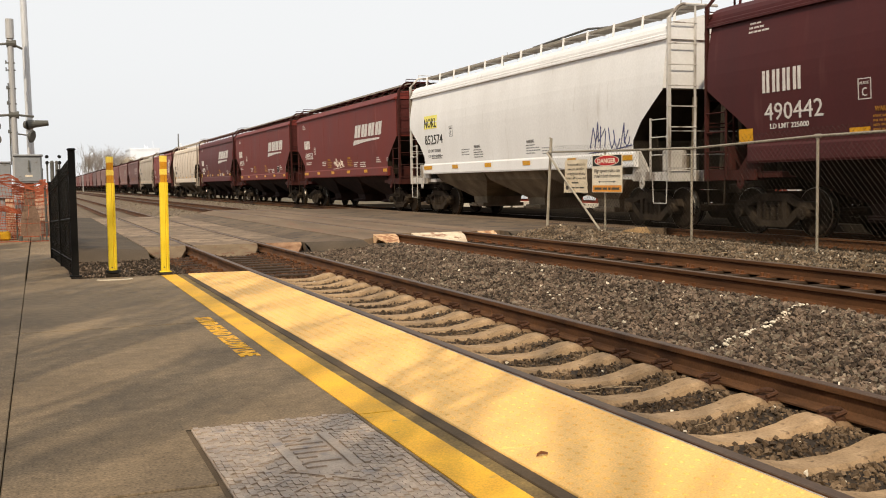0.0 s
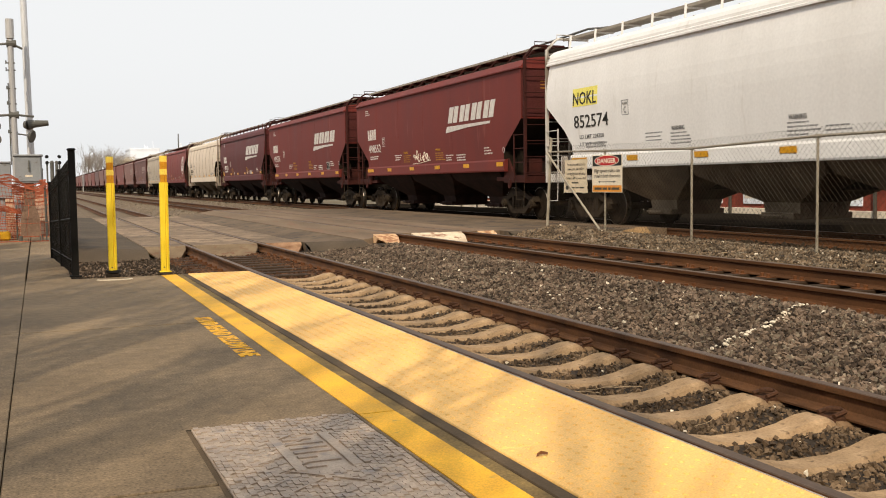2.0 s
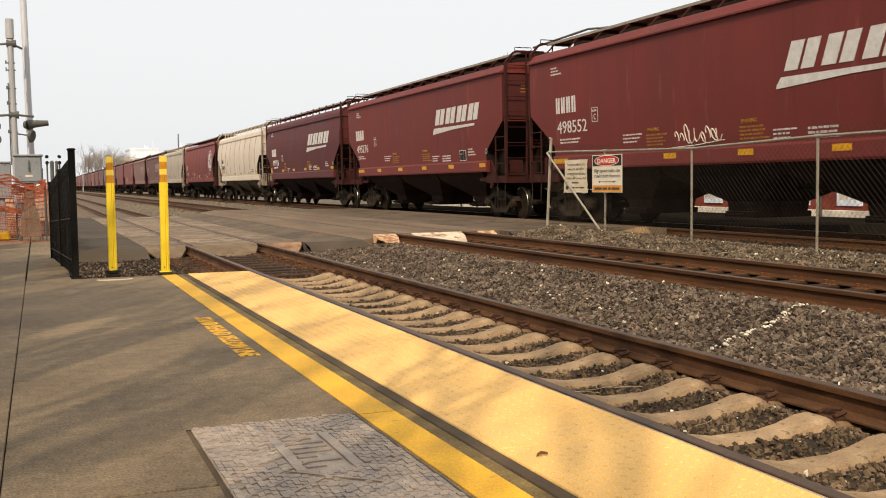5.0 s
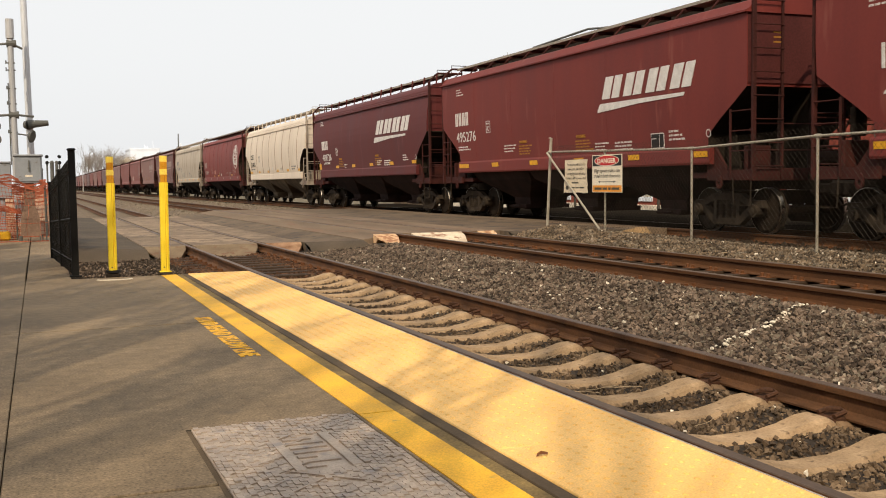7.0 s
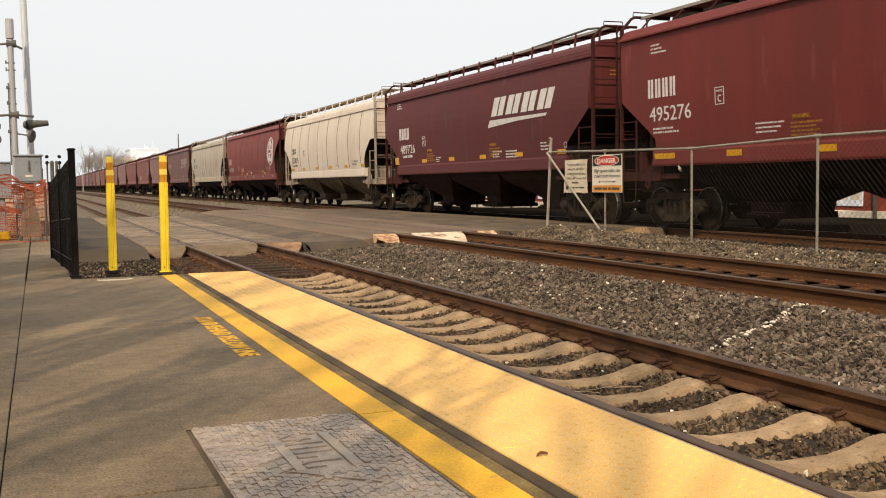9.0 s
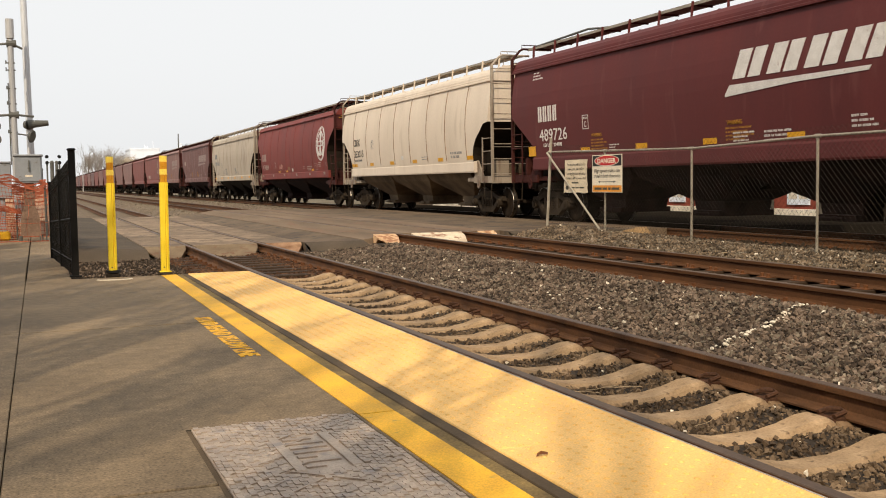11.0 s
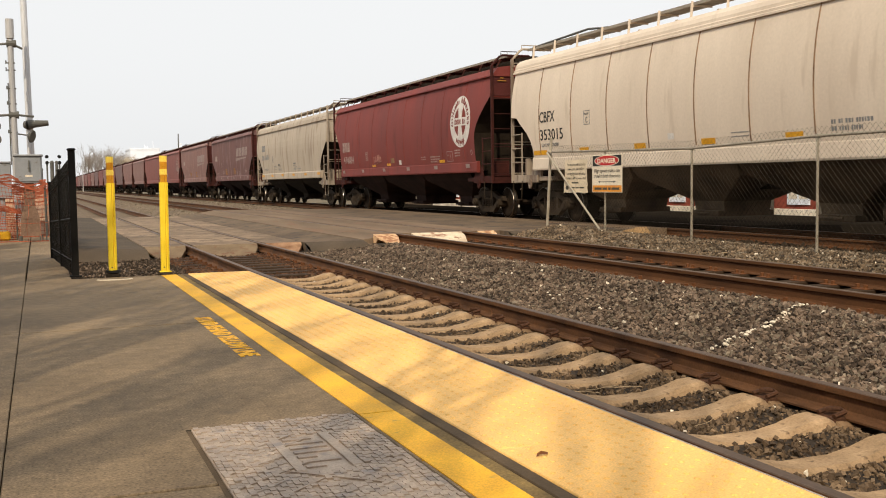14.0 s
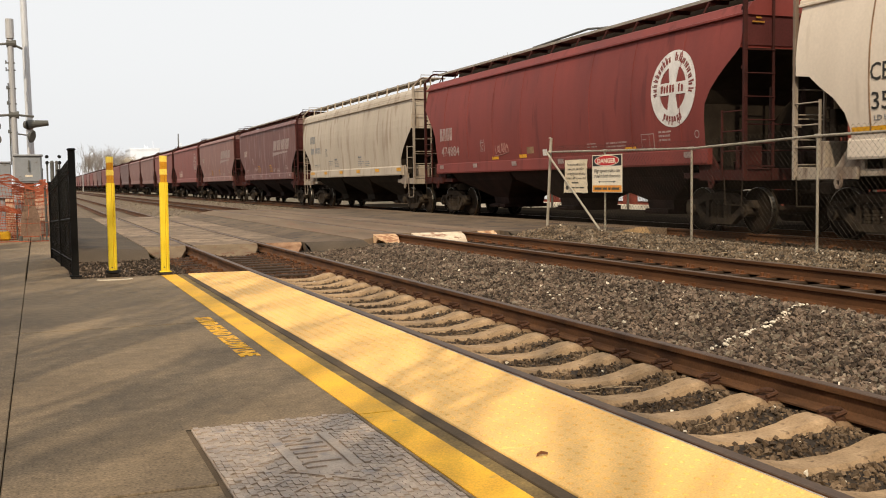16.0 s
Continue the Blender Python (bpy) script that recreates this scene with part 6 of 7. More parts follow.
box(b, -0.245, 0.245, -0.19, 0.18, 1.49, 1.525, bevel=0.008)
part("lid", b, CABINET, cab)
b = bmesh.new()
box(b, -0.205, 0.205, -0.175, -0.158, 1.05, 1.47, bevel=0.006)
d = part("door", b, CABINET, cab)
b = bmesh.new()
bar(b, (0.01, -0.178, 1.28), (0.01, -0.20, 1.28), 0.022, 8)
box(b, 0.0, 0.02, -0.205, -0.19, 1.22, 1.42, bevel=0.003)
part("latch", b, LAMP_GREY, d)
b = bmesh.new()
box(b, -0.055, 0.065, -0.180, -0.174, 1.13, 1.165)
part("name_plate", b, SIGN_WHITE, d, "small blank white plate")
b = bmesh.new()
prism(b, [(-0.085, 1.02), (0.085, 1.02), (0.09, 0.60), (0.125, 0.52), (0.155, 0.40), (0.165, 0.09), (-0.165, 0.09), (-0.155, 0.40), (-0.125, 0.52), (-0.09, 0.60)], "y", -0.11, 0.11)
part("pedestal", b, CLAY_DUST, cab, "dusty brown pedestal")
for sx in (-1, 1):
    for sy in (-1, 1):
        b = bmesh.new()
        bar(b, (sx * 0.17, sy * 0.1, 0.0), (sx * 0.17, sy * 0.1, 0.09), 0.03, 8)
        part("foot", b, LAMP_GREY, cab)
cab2 = thing("relay_cabinet", "second grey steel cabinet against a signal mast", "cabinet", Matrix.Translation((-0.66, 20.6, 0.0)))
b = bmesh.new()
box(b, -0.22, 0.22, -0.15, 0.15, 0.75, 1.40, bevel=0.012)
part("housing", b, CABINET, cab2)
b = bmesh.new()
box(b, -0.235, 0.235, -0.17, 0.165, 1.40, 1.43, bevel=0.006)
part("lid", b, CABINET, cab2)
b = bmesh.new()
box(b, -0.1, 0.1, -0.1, 0.1, 0.0, 0.75, bevel=0.01)
part("pedestal", b, CABINET, cab2)


def netting(name, words, x0, x1, y, height, seed, tilt=0.0, cell=0.075, sparse=False):
    """Plastic barrier netting of flat strands, sagging between stakes."""
    g = random.Random(seed)
    net = thing(name, words, "barrier net", group="orange netting")
    ph = [g.uniform(0, 6) for _ in range(6)]

    def at(u, v):
        x = x0 + (x1 - x0) * u
        sag = 0.06 * math.sin(u * 9 + ph[0]) + 0.04 * math.sin(u * 21 + ph[1])
        yy = y + tilt * u + 0.10 * math.sin(u * 7 + v * 3 + ph[2]) + 0.05 * math.sin(u * 23 + v * 5 + ph[3])
        return Vector((x + 0.02 * math.sin(v * 9 + ph[4]), yy, 0.012 + v * (height + sag * v)))

    nu, nv = int((x1 - x0) / cell), int(height / cell * 0.9)
    v_, f_ = [], []

    def strand(pts, wdir, w):
        for a, c in zip(pts, pts[1:]):
            k = len(v_)
            v_.extend([tuple(a - wdir * w), tuple(a + wdir * w), tuple(c + wdir * w), tuple(c - wdir * w)])
            v_.extend([(q[0], q[1] + 0.004, q[2]) for q in v_[k:k + 4]])
            f_.extend([(k, k + 1, k + 2, k + 3), (k + 7, k + 6, k + 5, k + 4), (k, k + 3, k + 7, k + 4), (k + 1, k + 5, k + 6, k + 2)])

    for j in range(nv + 1):
        if sparse and j < 0.66 * nv and j % 5:
            continue
        strand([at(i / nu, j / nv) for i in range(nu + 1)], Vector((0, 0, 1)), 0.0045 if j % 4 else 0.008)
    for i in range(nu + 1):
        first = int(0.62 * nv) if sparse and i % 4 else 0
        strand([at(i / nu, j / nv) for j in range(first, nv + 1)], Vector((1, 0, 0)), 0.003)
    for j in range(5):
        strand([at(i / nu, 0.86 + 0.035 * j + 0.02 * math.sin(i * 0.9 + j)) for i in range(nu + 1)], Vector((0, 0, 1)), 0.011)
    tagged(raw_mesh("net", v_, f_, NET, net), kind="stuff")
    for u in (0.02, 0.5, 0.98):
        b = bmesh.new()
        q = at(u, 0.5)
        bar(b, (q[0], q[1] + 0.03, 0.0), (q[0], q[1] + 0.03, height + 0.02), 0.014, 6)
        part("stake", b, LAMP_GREY, net)


netting("safety_net", "sagging orange plastic safety netting round a work site", -2.6, 0.16, 19.05, 1.06, 1, 0.2, 0.055, True)
netting("safety_net", "crumpled orange plastic safety netting behind a cabinet", -2.9, 0.20, 20.9, 1.0, 5, 0.1, 0.075, True)
netting("safety_net", "bunched orange plastic safety netting slumped on the pavement", -2.4, -0.30, 19.75, 0.62, 9, 0.15, 0.04)
netting("safety_net", "slack orange plastic safety netting behind a mast", -3.0, 0.24, 21.6, 0.98, 12, 0.1)
b = bmesh.new()
heap = [[b.verts.new((-1.6 + 0.16 * i, 21.8 + 0.25 * j, max(-0.06, (0.95 + 0.10 * math.sin(i * 1.9 + j)) * math.sin(math.pi * j / 6) * min(1.0, 0.25 + 0.1 * i, (14.5 - i) * 0.4)))) for j in range(7)] for i in range(15)]
for a, c in zip(heap, heap[1:]):
    for j in range(6):
        b.faces.new((a[j], c[j], c[j + 1], a[j + 1]))
bmesh.ops.recalc_face_normals(b, faces=b.faces)
tagged(part("soil_mound", b, SOIL, smooth=False), "tan mound of soil and rubble behind orange netting", "mound")
b = bmesh.new()
box(b, -3.2, -0.48, 19.9, 20.1, -0.002, 0.16, bevel=0.03)
tagged(part("kerb_stop", b, YELLOW), "yellow painted kerb stop behind orange netting", "kerb")
mast = thing("signal_mast", "dull steel crossing-signal mast with lamps and step brackets", "signal", Matrix.Translation((-0.37, 22.0, 0.0)))
b = bmesh.new()
bar(b, (0, 0, 0), (-0.02, 0, 4.2), 0.068, 12, 0.056)
part("pole", b, POLE_GREY, mast)
b = bmesh.new()
bar(b, (-0.02, 0, 3.88), (-0.02, 0, 4.26), 0.078, 12)
part("collar", b, POLE_GREY, mast)
for z, x0, x1 in ((3.78, -0.28, 0.10), (2.385, -0.45, 0.26)):
    b = bmesh.new()
    bar(b, (x0, -0.02, z - 0.03), (0, -0.04, z), 0.024, 8)
    bar(b, (0, -0.04, z), (x1 + 0.1, -0.02, z - 0.03 if z < 3 else z - 0.10), 0.022, 8)
    bar(b, (-0.09, 0, z), (0.09, 0, z), 0.075, 10)
    part("cross_arm", b, LAMP_GREY, mast)
for z in (3.40, 3.26, 2.90, 2.60, 2.04):
    b = bmesh.new()
    bar(b, (-0.12, -0.03, z), (0.06, -0.03, z), 0.014, 6)
    bar(b, (-0.11, -0.03, z - 0.02), (-0.11, -0.03, z + 0.05), 0.012, 6)
    part("step", b, LAMP_GREY, mast)
b = bmesh.new()
bar(b, (-0.085, -0.05, 1.4), (-0.085, -0.05, 3.0), 0.012, 6)
part("conduit", b, LAMP_GREY, mast)
for x, z in ((-0.375, 2.16), (-0.375, 1.90)):
    b = bmesh.new()
    bar(b, (x, 0.0, z), (x, -0.12, z), 0.13, 16)
    lamp = part("lamp_housing", b, LAMP_GREY, mast)
    b = bmesh.new()
    bar(b, (x, -0.12, z), (x, -0.13, z), 0.10, 16)
    part("lens", b, LENS, lamp)
b = bmesh.new()
bar(b, (0.24, -0.02, 1.98), (0.31, -0.06, 1.96), 0.04, 10, 0.13)
bar(b, (0.31, -0.06, 1.96), (0.33, -0.07, 1.955), 0.13, 14, 0.12)
bar(b, (0, 0, 2.02), (0.26, -0.02, 1.98), 0.016, 6)
part("side_lamp", b, LAMP_GREY, mast, "round black lamp turned aside")
pole = thing("steel_pole", "tall pale steel pole with a hooded grey horn", "pole", Matrix.Translation((-0.075, 22.6, 0.0)))
b = bmesh.new()
bar(b, (0, 0, 0), (-0.06, 0, 5.6), 0.075, 14, 0.062)
part("shaft", b, POLE_PALE, pole)
b = bmesh.new()
bar(b, (-0.12, -0.06, 2.22), (-0.05, -0.09, 2.22), 0.07, 14, 0.10)
bar(b, (-0.05, -0.09, 2.22), (0.08, -0.09, 2.24), 0.10, 14, 0.078)
bar(b, (0.08, -0.09, 2.24), (0.34, -0.10, 2.26), 0.078, 14, 0.054)
part("horn", b, LAMP_GREY, pole, "dark grey tapering horn")
for x, y, h, r in ((0.36, 27.0, 1.55, 0.05), (0.52, 30.0, 1.62, 0.045), (0.10, 25.0, 1.35, 0.04)):
    p2 = thing("marker_pole", "short weathered steel pole near the crossing", "pole", Matrix.Translation((x, y, road_z(x))), "short poles near the crossing")
    b = bmesh.new()
    bar(b, (0, 0, 0), (0, 0, h - road_z(x)), r, 10, r * 0.9)
    bar(b, (0, 0, h - road_z(x)), (0, 0, h - road_z(x) + 0.05), r * 1.2, 10, r * 0.5)
    part("shaft", b, LAMP_GREY, p2)

# far track signals
for x, y in ((0.55, 60.0), (1.19, 60.0)):
    sg = thing("track_signal", "distant black two-lamp track signal on a mast", "signal", Matrix.Translation((x, y, -0.66)), "distant track signals")
    b = bmesh.new()
    bar(b, (0, 0, 0), (0, 0, 3.05), 0.045, 8)
    part("pole", b, LAMP_GREY, sg)
    for z in (2.95, 3.28):
        b = bmesh.new()
        bar(b, (0, -0.05, z), (0, -0.16, z), 0.095, 12)
        part("lamp_housing", b, BLACK_PAINT, sg)

# cast relief plate in the platform
plate_thing = thing("relief_plate", "grey cast relief plate with stepped angular pattern set in concrete", "art plate", kind="")
b = bmesh.new()
box(b, 0.515, 1.155, 2.2, 3.95, -0.02, 0.008, bevel=0.002)
part("base", b, RELIEF, plate_thing)
b = bmesh.new()
for x0, x1, y0, y1 in ((0.497, 0.514, 2.2, 3.965), (0.497, 1.17, 3.951, 3.968), (1.156, 1.171, 2.2, 3.951)):
    box(b, x0, x1, y0, y1, -0.02, 0.0015)
part("joint", b, KERB_DARK, plate_thing, "dark gap round the plate")
gr = random.Random(21)
rv, rf = [], []


def relief_block(cx, cy, sx, sy, ang, z):
    k = len(rv)
    ca, sa = math.cos(ang), math.sin(ang)
    for zz, f in ((0.006, 1.0), (0.008 + (z - 0.008) * 0.6, 0.92)):
        for ux, uy in ((-1, -1), (1, -1), (1, 1), (-1, 1)):
            x, y = cx + ca * ux * sx * f - sa * uy * sy * f, cy + sa * ux * sx * f + ca * uy * sy * f
            rv.append((min(max(x, 0.519), 1.151), min(max(y, 2.2), 3.946), zz))
    rf.extend([(k + 4, k + 5, k + 6, k + 7)] + [(k + i, k + (i + 1) % 4, k + 4 + (i + 1) % 4, k + 4 + i) for i in range(4)])


CW, CL = 0.0211, 0.035
for iy in range(50):
    for ix in range(30):
        cx, cy = 0.5195 + (ix + 0.5) * CW, 2.2 + (iy + 0.5 + 0.5 * (ix % 2)) * CL
        if 0.745 < cx < 0.975 and 3.2 < cy < 3.66:
            continue
        # the plate falls into fields, each with its own slope of steps
        field = math.floor((cx * 1.7 + cy * 0.9) / 0.34) + 3 * math.floor((cy * 1.3 - cx * 1.1) / 0.42)
        step = (ix * (1 + field % 2) + iy * (1 if field % 3 else 2)) % (4 + field % 3)
        if gr.random() < 0.14:
            step = gr.randint(0, 5)
        relief_block(cx, cy, CW * 0.51, CL * 0.51, 0.10 * (field % 3 - 1), 0.0085 + 0.0024 * step)
for k in range(11):
    a = gr.choice((0.62, 0.70, -0.75, 0.66))
    relief_block(gr.uniform(0.58, 1.1), gr.uniform(2.4, 3.9), gr.uniform(0.10, 0.2), 0.0045, a, 0.0185)
for k in range(7):
    wide = gr.choice((0.5, 0.8, 1.0))
    relief_block(0.79 + 0.07 * wide, 3.245 + 0.062 * k, 0.07 * wide, 0.014, 0.0, 0.0165)
relief_block(0.765, 3.43, 0.018, 0.25, 0.0, 0.0195)
relief_block(0.955, 3.43, 0.018, 0.25, 0.0, 0.0195)
tagged(raw_mesh("relief", rv, rf, RELIEF, plate_thing), "raised stepped blocks", kind="stuff")
lf = bmesh.new()
pts = [(0, 0, 0.008), (0.018, 0.006, 0.014), (0.045, 0.004, 0.010), (0.052, 0.016, 0.012), (0.03, 0.022, 0.018), (0.01, 0.018, 0.012)]
lf.faces.new([lf.verts.new(q) for q in pts])
got = bmesh.ops.extrude_face_region(lf, geom=lf.faces[:])
for v in got["geom"]:
    if isinstance(v, bmesh.types.BMVert):
        v.co.z += 0.002
bmesh.ops.recalc_face_normals(lf, faces=lf.faces)
o = tagged(part("leaf", lf, LEAF), "dry brown leaf on the yellow tactile strip", "leaf")
o.location = (1.54, 3.05, 0.0)

# dry twigs lying between the ties
for k, (x, y) in enumerate(((3.45, 6.08), (3.62, 6.12), (3.30, 6.02), (3.75, 7.25), (3.2, 7.3), (3.5, 4.9), (3.9, 8.95), (3.4, 9.0))):
    b = bmesh.new()
    a, p = gr.uniform(-0.4, 0.4), Vector((0, 0, 0))
    pts = [p]
    for _ in range(5):
        a += gr.uniform(-0.35, 0.35)
        p = p + Vector((math.cos(a), math.sin(a), gr.uniform(-0.1, 0.12))) * gr.uniform(0.03, 0.06)
        pts.append(p)
    rod(b, pts, gr.uniform(0.0022, 0.004), 5)
    o = tagged(part("twig", b, DRY_TWIG), "thin pale dry twig lying between ties", "twig", "twigs between the ties")
    o.location = (x, y, float(bed_height(np.array(x), np.array(y))) + 0.034)

# white chips in the ballast and a lump of rubble
chips = [(5.2, 6.98), (5.38, 7.04), (5.31, 6.66), (6.5, 8.1), (5.51, 8.0), (5.3, 8.02), (5.60, 10.76), (5.61, 10.48), (5.55, 10.6), (5.48, 10.4), (5.9, 9.3), (5.35, 12.8)]
for k in range(52):
    u = gr.random() ** 1.15
    chips.append((5.14 + 1.42 * u + gr.gauss(0, 0.012 + 0.02 * (1 - u)), 6.88 + 0.57 * u + gr.gauss(0, 0.012 + 0.035 * (1 - u))))
for k, (x, y) in enumerate(chips):
    b = bmesh.new()
    bmesh.ops.create_icosphere(b, subdivisions=1, radius=1.0)
    s = gr.uniform(0.011, 0.022) if k < 12 else 0.008 + 0.017 * gr.random() ** 2.0
    for v in b.verts:
        v.co = Vector((v.co.x * s * gr.uniform(0.7, 1.6), v.co.y * s * gr.uniform(0.7, 1.5), v.co.z * s * 0.75)) * gr.uniform(0.75, 1.2)
    o = tagged(part("white_stone", b, STONE_WHITE), "white chip of stone lying in ballast", "stone", "white chips in the ballast")
    o.location = (x, y, float(bed_height(np.array(x), np.array(y))) + 0.040)
    o.rotation_euler = (gr.uniform(-0.4, 0.4), gr.uniform(-0.4, 0.4), gr.uniform(0, 3))
b = bmesh.new()
bmesh.ops.create_icosphere(b, subdivisions=2, radius=1.0)
for v in b.verts:
    f = 1 + 0.35 * noise.noise(v.co * 1.7)
    v.co = Vector((v.co.x * 0.34 * f, v.co.y * 0.16 * f, v.co.z * 0.12 * f))
o = tagged(part("rubble_lump", b, CLAY), "tan lump of rubble beside the fence", "rubble")
o.location = (11.0, 17.3, -0.12)

# ---- beyond the train ----
hall = thing("brick_building", "low red-brick building with a white plinth and white-framed windows", "building", Matrix.Translation((24.0, 0, -0.66)))
b = bmesh.new()
box(b, 0.0, 14, 4, 62, 0.52, 6.9)
part("wall", b, BRICK_WALL, hall)
b = bmesh.new()
box(b, -0.06, 14.06, 3.9, 62.1, 0.0, 0.52, bevel=0.02)
part("plinth", b, PLASTER, hall)
b = bmesh.new()
box(b, -0.25, 14.2, 3.8, 62.2, 6.9, 7.15, bevel=0.03)
part("roof", b, ROOFING, hall)
k = 0
y = 6.0
while y < 60:
    b = bmesh.new()
    box(b, -0.05, 0.02, y, y + 1.1, 0.66, 2.4, bevel=0.01)
    wf = part("window", b, SILO, hall, "white window frame")
    b = bmesh.new()
    box(b, -0.056, -0.048, y + 0.1, y + 0.5, 0.86, 2.3)
    box(b, -0.056, -0.048, y + 0.6, y + 1.0, 0.86, 2.3)
    part("pane", b, PLASTER, wf, "pale boarded window light")
    b = bmesh.new()
    bar(b, (-0.12, y - 0.6, 0.0), (-0.12, y - 0.6, 6.9), 0.06, 8)
    part("downpipe", b, ROOFING, hall)
    y += 2.35
rail_thing = thing("roof_railing", "thin dark roof railing with pale posts", "railing", Matrix.Translation((24.4, 0, 6.49)))
ends = [(48.3, 1.40), (42.6, 1.55), (40.6, 1.35)]
b = bmesh.new()
pipe(b, [(0, y, z) for y, z in ends], 0.055, 6)
part("handrail", b, LAMP_GREY, rail_thing)
for y in (48.2, 46.4, 44.5, 42.6, 40.7):
    b = bmesh.new()
    bar(b, (0, y, 0.0), (0, y, 1.4), 0.035, 6)
    part("post", b, SILO, rail_thing)
aerial = thing("roof_aerial", "small pale roof aerial", "aerial", Matrix.Translation((24.4, 52.0, 6.49)))
b = bmesh.new()
bar(b, (0, 0, 0), (0, 0, 1.45), 0.03, 6)
bar(b, (0, -0.9, 1.15), (0, 0.5, 1.25), 0.025, 6)
bar(b, (0, -0.5, 1.18), (0, -0.5, 1.55), 0.02, 6)
part("aerial_rod", b, POLE_GREY, aerial)
works = thing("white_works", "distant white metal-clad industrial block", "building", Matrix.Translation((31.3, 380, -0.66)))
b = bmesh.new()
box(b, 0, 10.2, 0, 22, 0, 14.6, bevel=0.1)
part("wall", b, SILO, works)
b = bmesh.new()
box(b, -0.2, 10.4, -0.2, 22.2, 14.6, 15.1)
part("parapet", b, SILO, works)
for x, h in ((5.5, 1.3), (6.3, 0.9), (8.4, 2.8), (2.0, 0.5)):
    b = bmesh.new()
    bar(b, (x, 4, 15.1), (x, 4, 15.1 + h), 0.22 if h < 2 else 0.1, 6)
    part("vent", b, SILO, works)
tk = thing("storage_tank", "distant beige steel storage tank with a railing", "tank", Matrix.Translation((29.6, 372, -0.66)))
b = bmesh.new()
bar(b, (0, 0, 0), (0, 0, 10.6), 2.6, 24)
bar(b, (0, 0, 10.6), (0, 0, 11.4), 2.6, 24, 0.4)
part("shell", b, TANK, tk)
b = bmesh.new()
for a in range(12):
    q = a * math.tau / 12
    bar(b, (2.5 * math.cos(q), 2.5 * math.sin(q), 10.6), (2.5 * math.cos(q), 2.5 * math.sin(q), 11.7), 0.05, 4)
pipe(b, [(2.5 * math.cos(a * math.tau / 12), 2.5 * math.sin(a * math.tau / 12), 11.7) for a in range(13)], 0.05, 4)
part("railing", b, TANK, tk)
up = thing("utility_pole", "distant grey utility pole with a pale transformer", "pole", Matrix.Translation((38.0, 300, -0.66)))
b = bmesh.new()
bar(b, (0, 0, 0), (0, 0, 16.4), 0.2, 8, 0.16)
part("shaft", b, LAMP_GREY, up)
b = bmesh.new()
bar(b, (0.75, 0, 12.3), (0.75, 0, 13.6), 0.35, 10)
bar(b, (0, 0, 13.2), (0.75, 0, 13.2), 0.08, 5)
part("transformer", b, SILO, up)
lp = thing("utility_pole", "distant pale slender pole before bare trees", "pole", Matrix.Translation((11.9, 300, -0.66)))
b = bmesh.new()
bar(b, (0, 0, 0), (0, 0, 9.0), 0.14, 8, 0.10)
part("shaft", b, POLE_GREY, lp)


# ---- bare trees ----
def bare_tree(name, words, x, y, z, height, seed, spread=0.55, depth=5, limb=1.0, mat=None, thick=1.0, taper=0.5):
    """A leafless tree: a tapered trunk whose limbs fork into ever finer twigs."""
    g = random.Random(seed)
    tree = thing(name, words, "tree", Matrix.Translation((x, y, z)))
    wood, twig = bmesh.new(), ([], [])

    def stick(a, b, r0, r1, fine):
        if not fine:
            bar(wood, a, b, r0, 6, r1)
            return
        v_, f_ = twig
        k = len(v_)
        q = (b - a).to_track_quat("Z", "Y").to_matrix()
        for p, r in ((a, r0), (b, r1)):
            for i in range(3):
                v_.append(tuple(p + q @ Vector((r * math.cos(i * math.tau / 3), r * math.sin(i * math.tau / 3), 0))))
        for i in range(3):
            j = (i + 1) % 3
            f_.extend([(k + i, k + j, k + 3 + j), (k + i, k + 3 + j, k + 3 + i)])

    def grow(a, way, length, r, level):
        pieces = 2
        p = a
        for s in range(pieces):
            way = (way + Vector((g.uniform(-1, 1), g.uniform(-1, 1), g.uniform(-0.3, 0.6))) * 0.16).normalized()
            q = p + way * length / pieces
            stick(p, q, r * (1 - 0.25 * s), r * (0.75 - 0.2 * s), level >= min(3, depth))
            p = q
            if level < depth and (s or level):
                for _ in range(g.choice((1, 2)) if s == 0 else g.choice((2, 3))):
                    d = (way + Vector((g.uniform(-1, 1), g.uniform(-1, 1), g.uniform(-0.25, 0.7))) * spread * 1.5).normalized()
                    grow(p, d, length * g.uniform(0.52, 0.78), r * taper, level + 1)

    grow(Vector((0, 0, 0)), Vector((0, 0, 1)), height * 0.36 * limb, height * 0.016 * thick, 0)
    part("trunk", wood, mat or BARK, tree)
    tagged(raw_mesh("crown", twig[0], twig[1], mat or TWIG, tree), "fine bare branches and twigs")
    return tree


for k in range(22):
    x = 13.2 + k * 0.50 + gr.uniform(-0.5, 0.5)
    bare_tree("bare_tree", "distant leafless grey-brown tree", x, 318 + gr.uniform(-12, 12), -0.66, gr.uniform(10.5, 14.5) - (2.5 if k in (0, 21) else 0), 40 + k, depth=5, mat=FAR_WOOD, thick=1.0, spread=0.34)
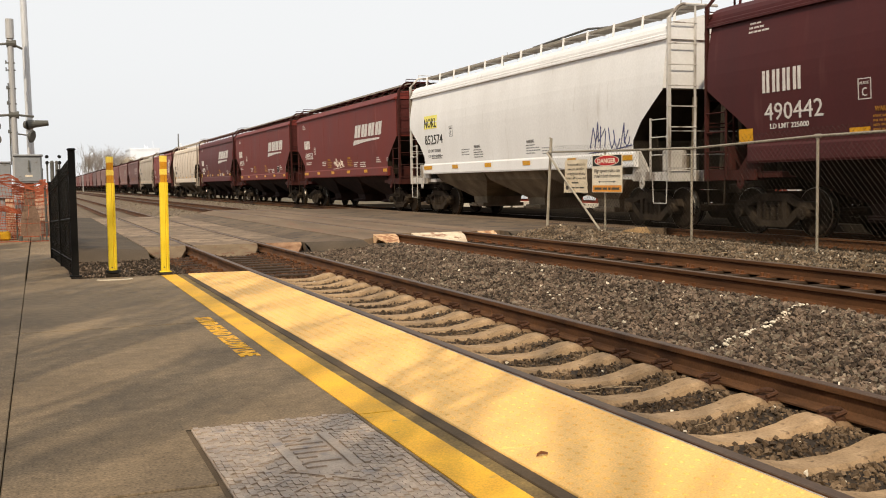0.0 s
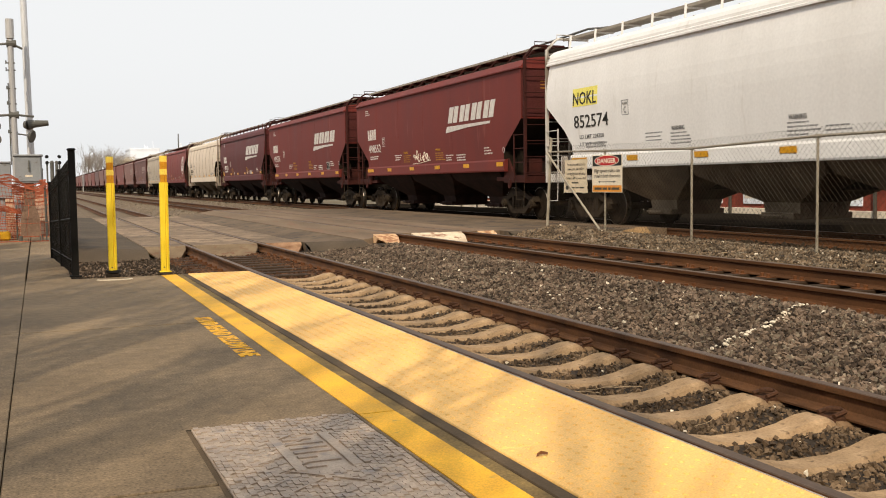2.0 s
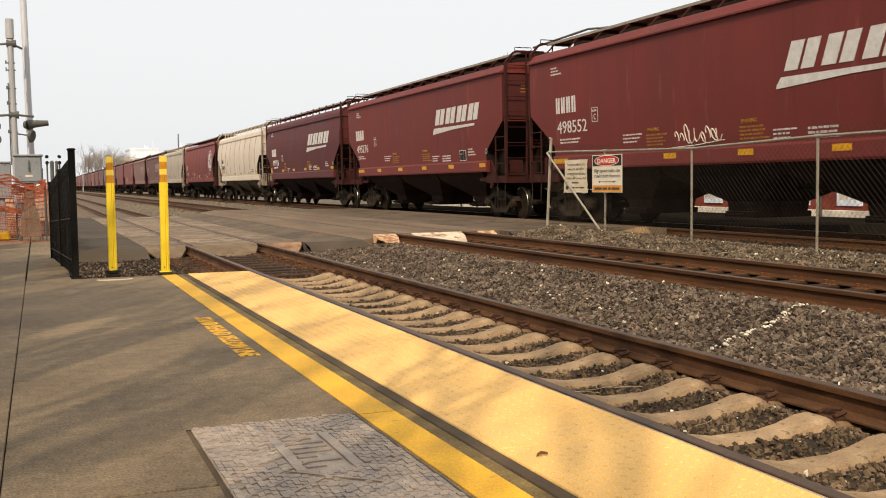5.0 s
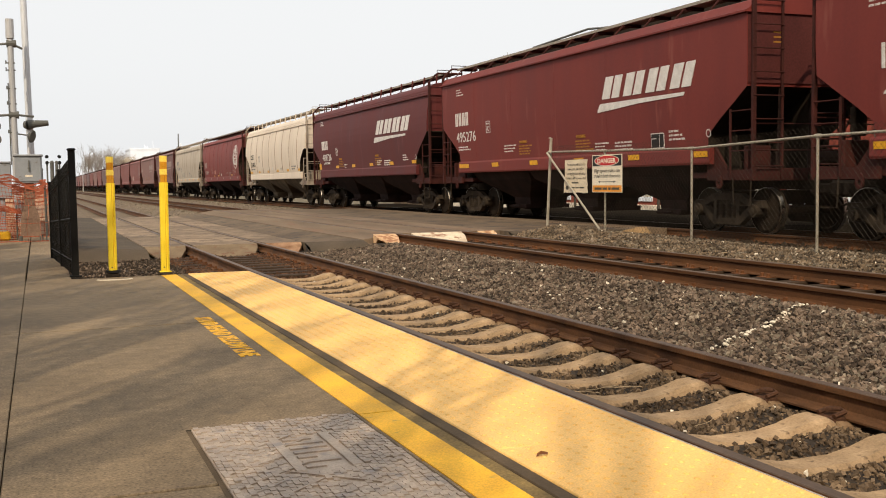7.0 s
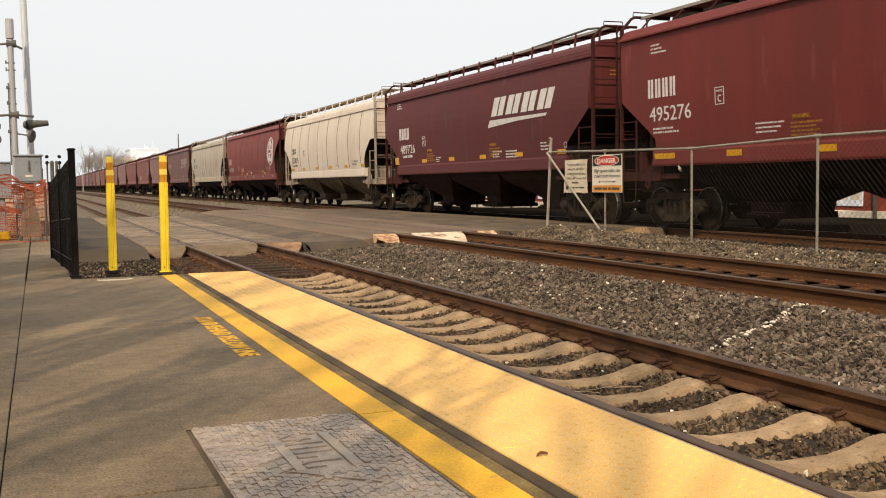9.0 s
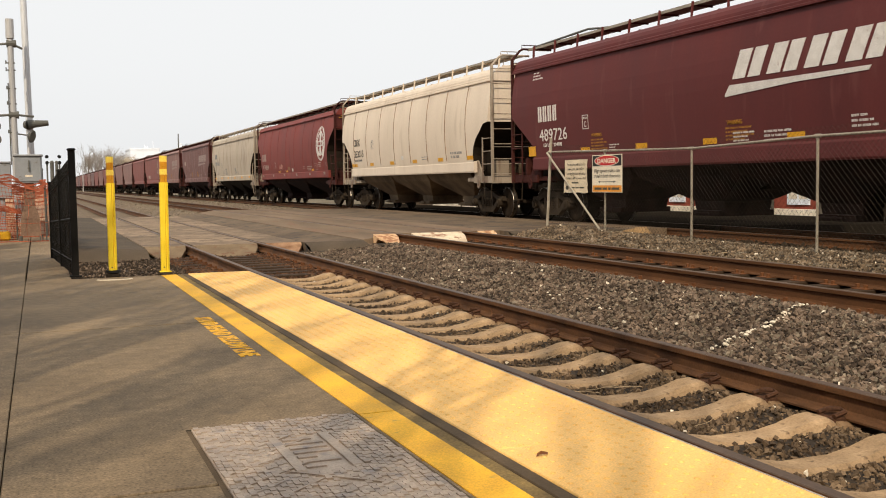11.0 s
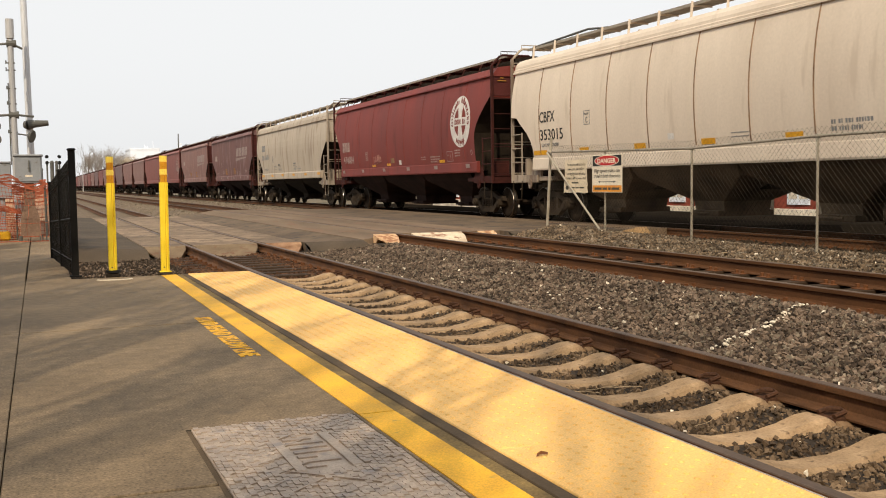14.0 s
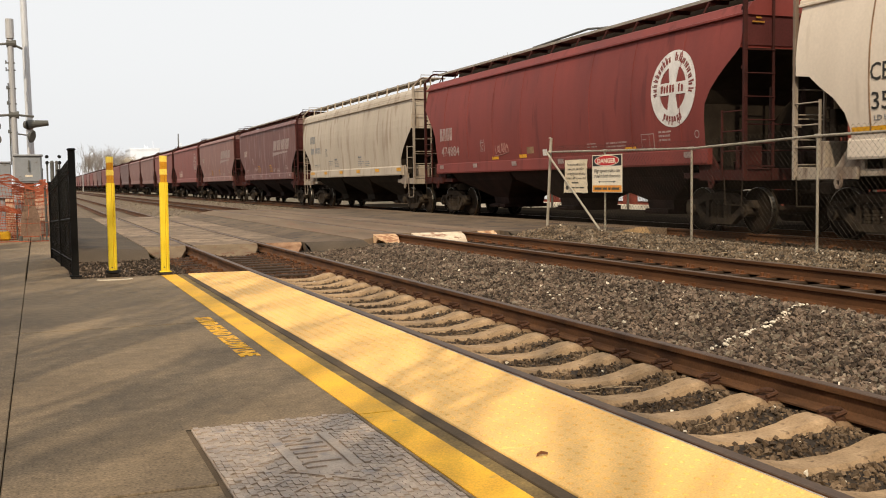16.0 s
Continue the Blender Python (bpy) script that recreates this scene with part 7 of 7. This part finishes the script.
# trees out of view beside the platform, whose branches shade it
for k, (x, y, h) in enumerate(((-5.3, -2.2, 9.8), (-6.4, -4.6, 13.0), (-4.9, 0.2, 9.5), (-7.4, -7.4, 14.0))):
    bare_tree("platform_tree", "leafless tree standing beside the platform", x, y, 0.0, h, 70 + k, depth=4, thick=0.55, spread=0.30, taper=0.64)
# unseen slender trees, added where platform and pavement need more shade
for k, (x, y, h) in enumerate(((-5.3, 1.4, 10.2), (-6.1, -1.6, 11.0), (-3.4, 2.6, 6.4), (-4.6, 5.6, 6.6), (-6.0, 7.4, 8.4), (-3.9, 7.6, 6.4), (-3.6, 10.6, 7.0), (-3.0, 8.6, 6.4), (-2.2, 7.4, 3.5), (-2.6, 6.0, 4.2), (-1.9, 6.2, 3.3), (-2.4, 8.8, 3.1))):
    bare_tree("platform_tree", "slender upright leafless tree, out of view, added to shade the platform", x, y, 0.0, h, 90 + k, depth=5, thick=0.62, spread=0.14, taper=0.70)
# unseen saplings, added only for shadow streaks; none may shade the marker posts
g = random.Random(12)
for k in range(32):
    x, y, h = g.uniform(-4.6, -2.9), -6.5 + 13.0 * (k + g.random()) / 32, g.uniform(7.6, 10.4)
    if min(abs((px - x) * math.sin(SUN_AZ) - (py - y) * math.cos(SUN_AZ)) for px, py in ((0.745, 11.76), (1.272, 11.47))) > 0.55:
        bare_tree("sapling", "slender leafless sapling, unseen, added to streak the platform with shade", x, y, 0.0, h, 140 + k, depth=2, limb=1.5, thick=0.33, spread=0.12, taper=0.72)

# plain unseen walls that close the place behind the camera, added to cut low sky light
for name, x0, x1, y0, y1 in (("wall_west", -13.6, -13.0, -34, 14), ("wall_south", -13.0, 26, -34, -33.4)):
    b = bmesh.new()
    box(b, x0, x1, y0, y1, -0.66, 8.5)
    tagged(part(name, b, BRICK_WALL), "plain brick wall, unseen, added to cut low sky light", "wall", kind="structure")


def motions():
    def run(t):
        return 5.19 * t + 0.0189 * t * t

    for car, centre in CARS:
        walk(car, [(t, Matrix.Translation((FAR_C, centre - run(t), FAR_Z))) for t in range(17)])
        if centre > 215:
            continue
        for ax in [o for o in car.children if o.name.startswith("wheelset")]:
            place = Matrix.Translation(ax.location)
            walk(ax, [(k / 10, place @ Matrix.Rotation(run(k / 10) / WHEEL_R, 4, "X")) for k in range(161)])


motions()
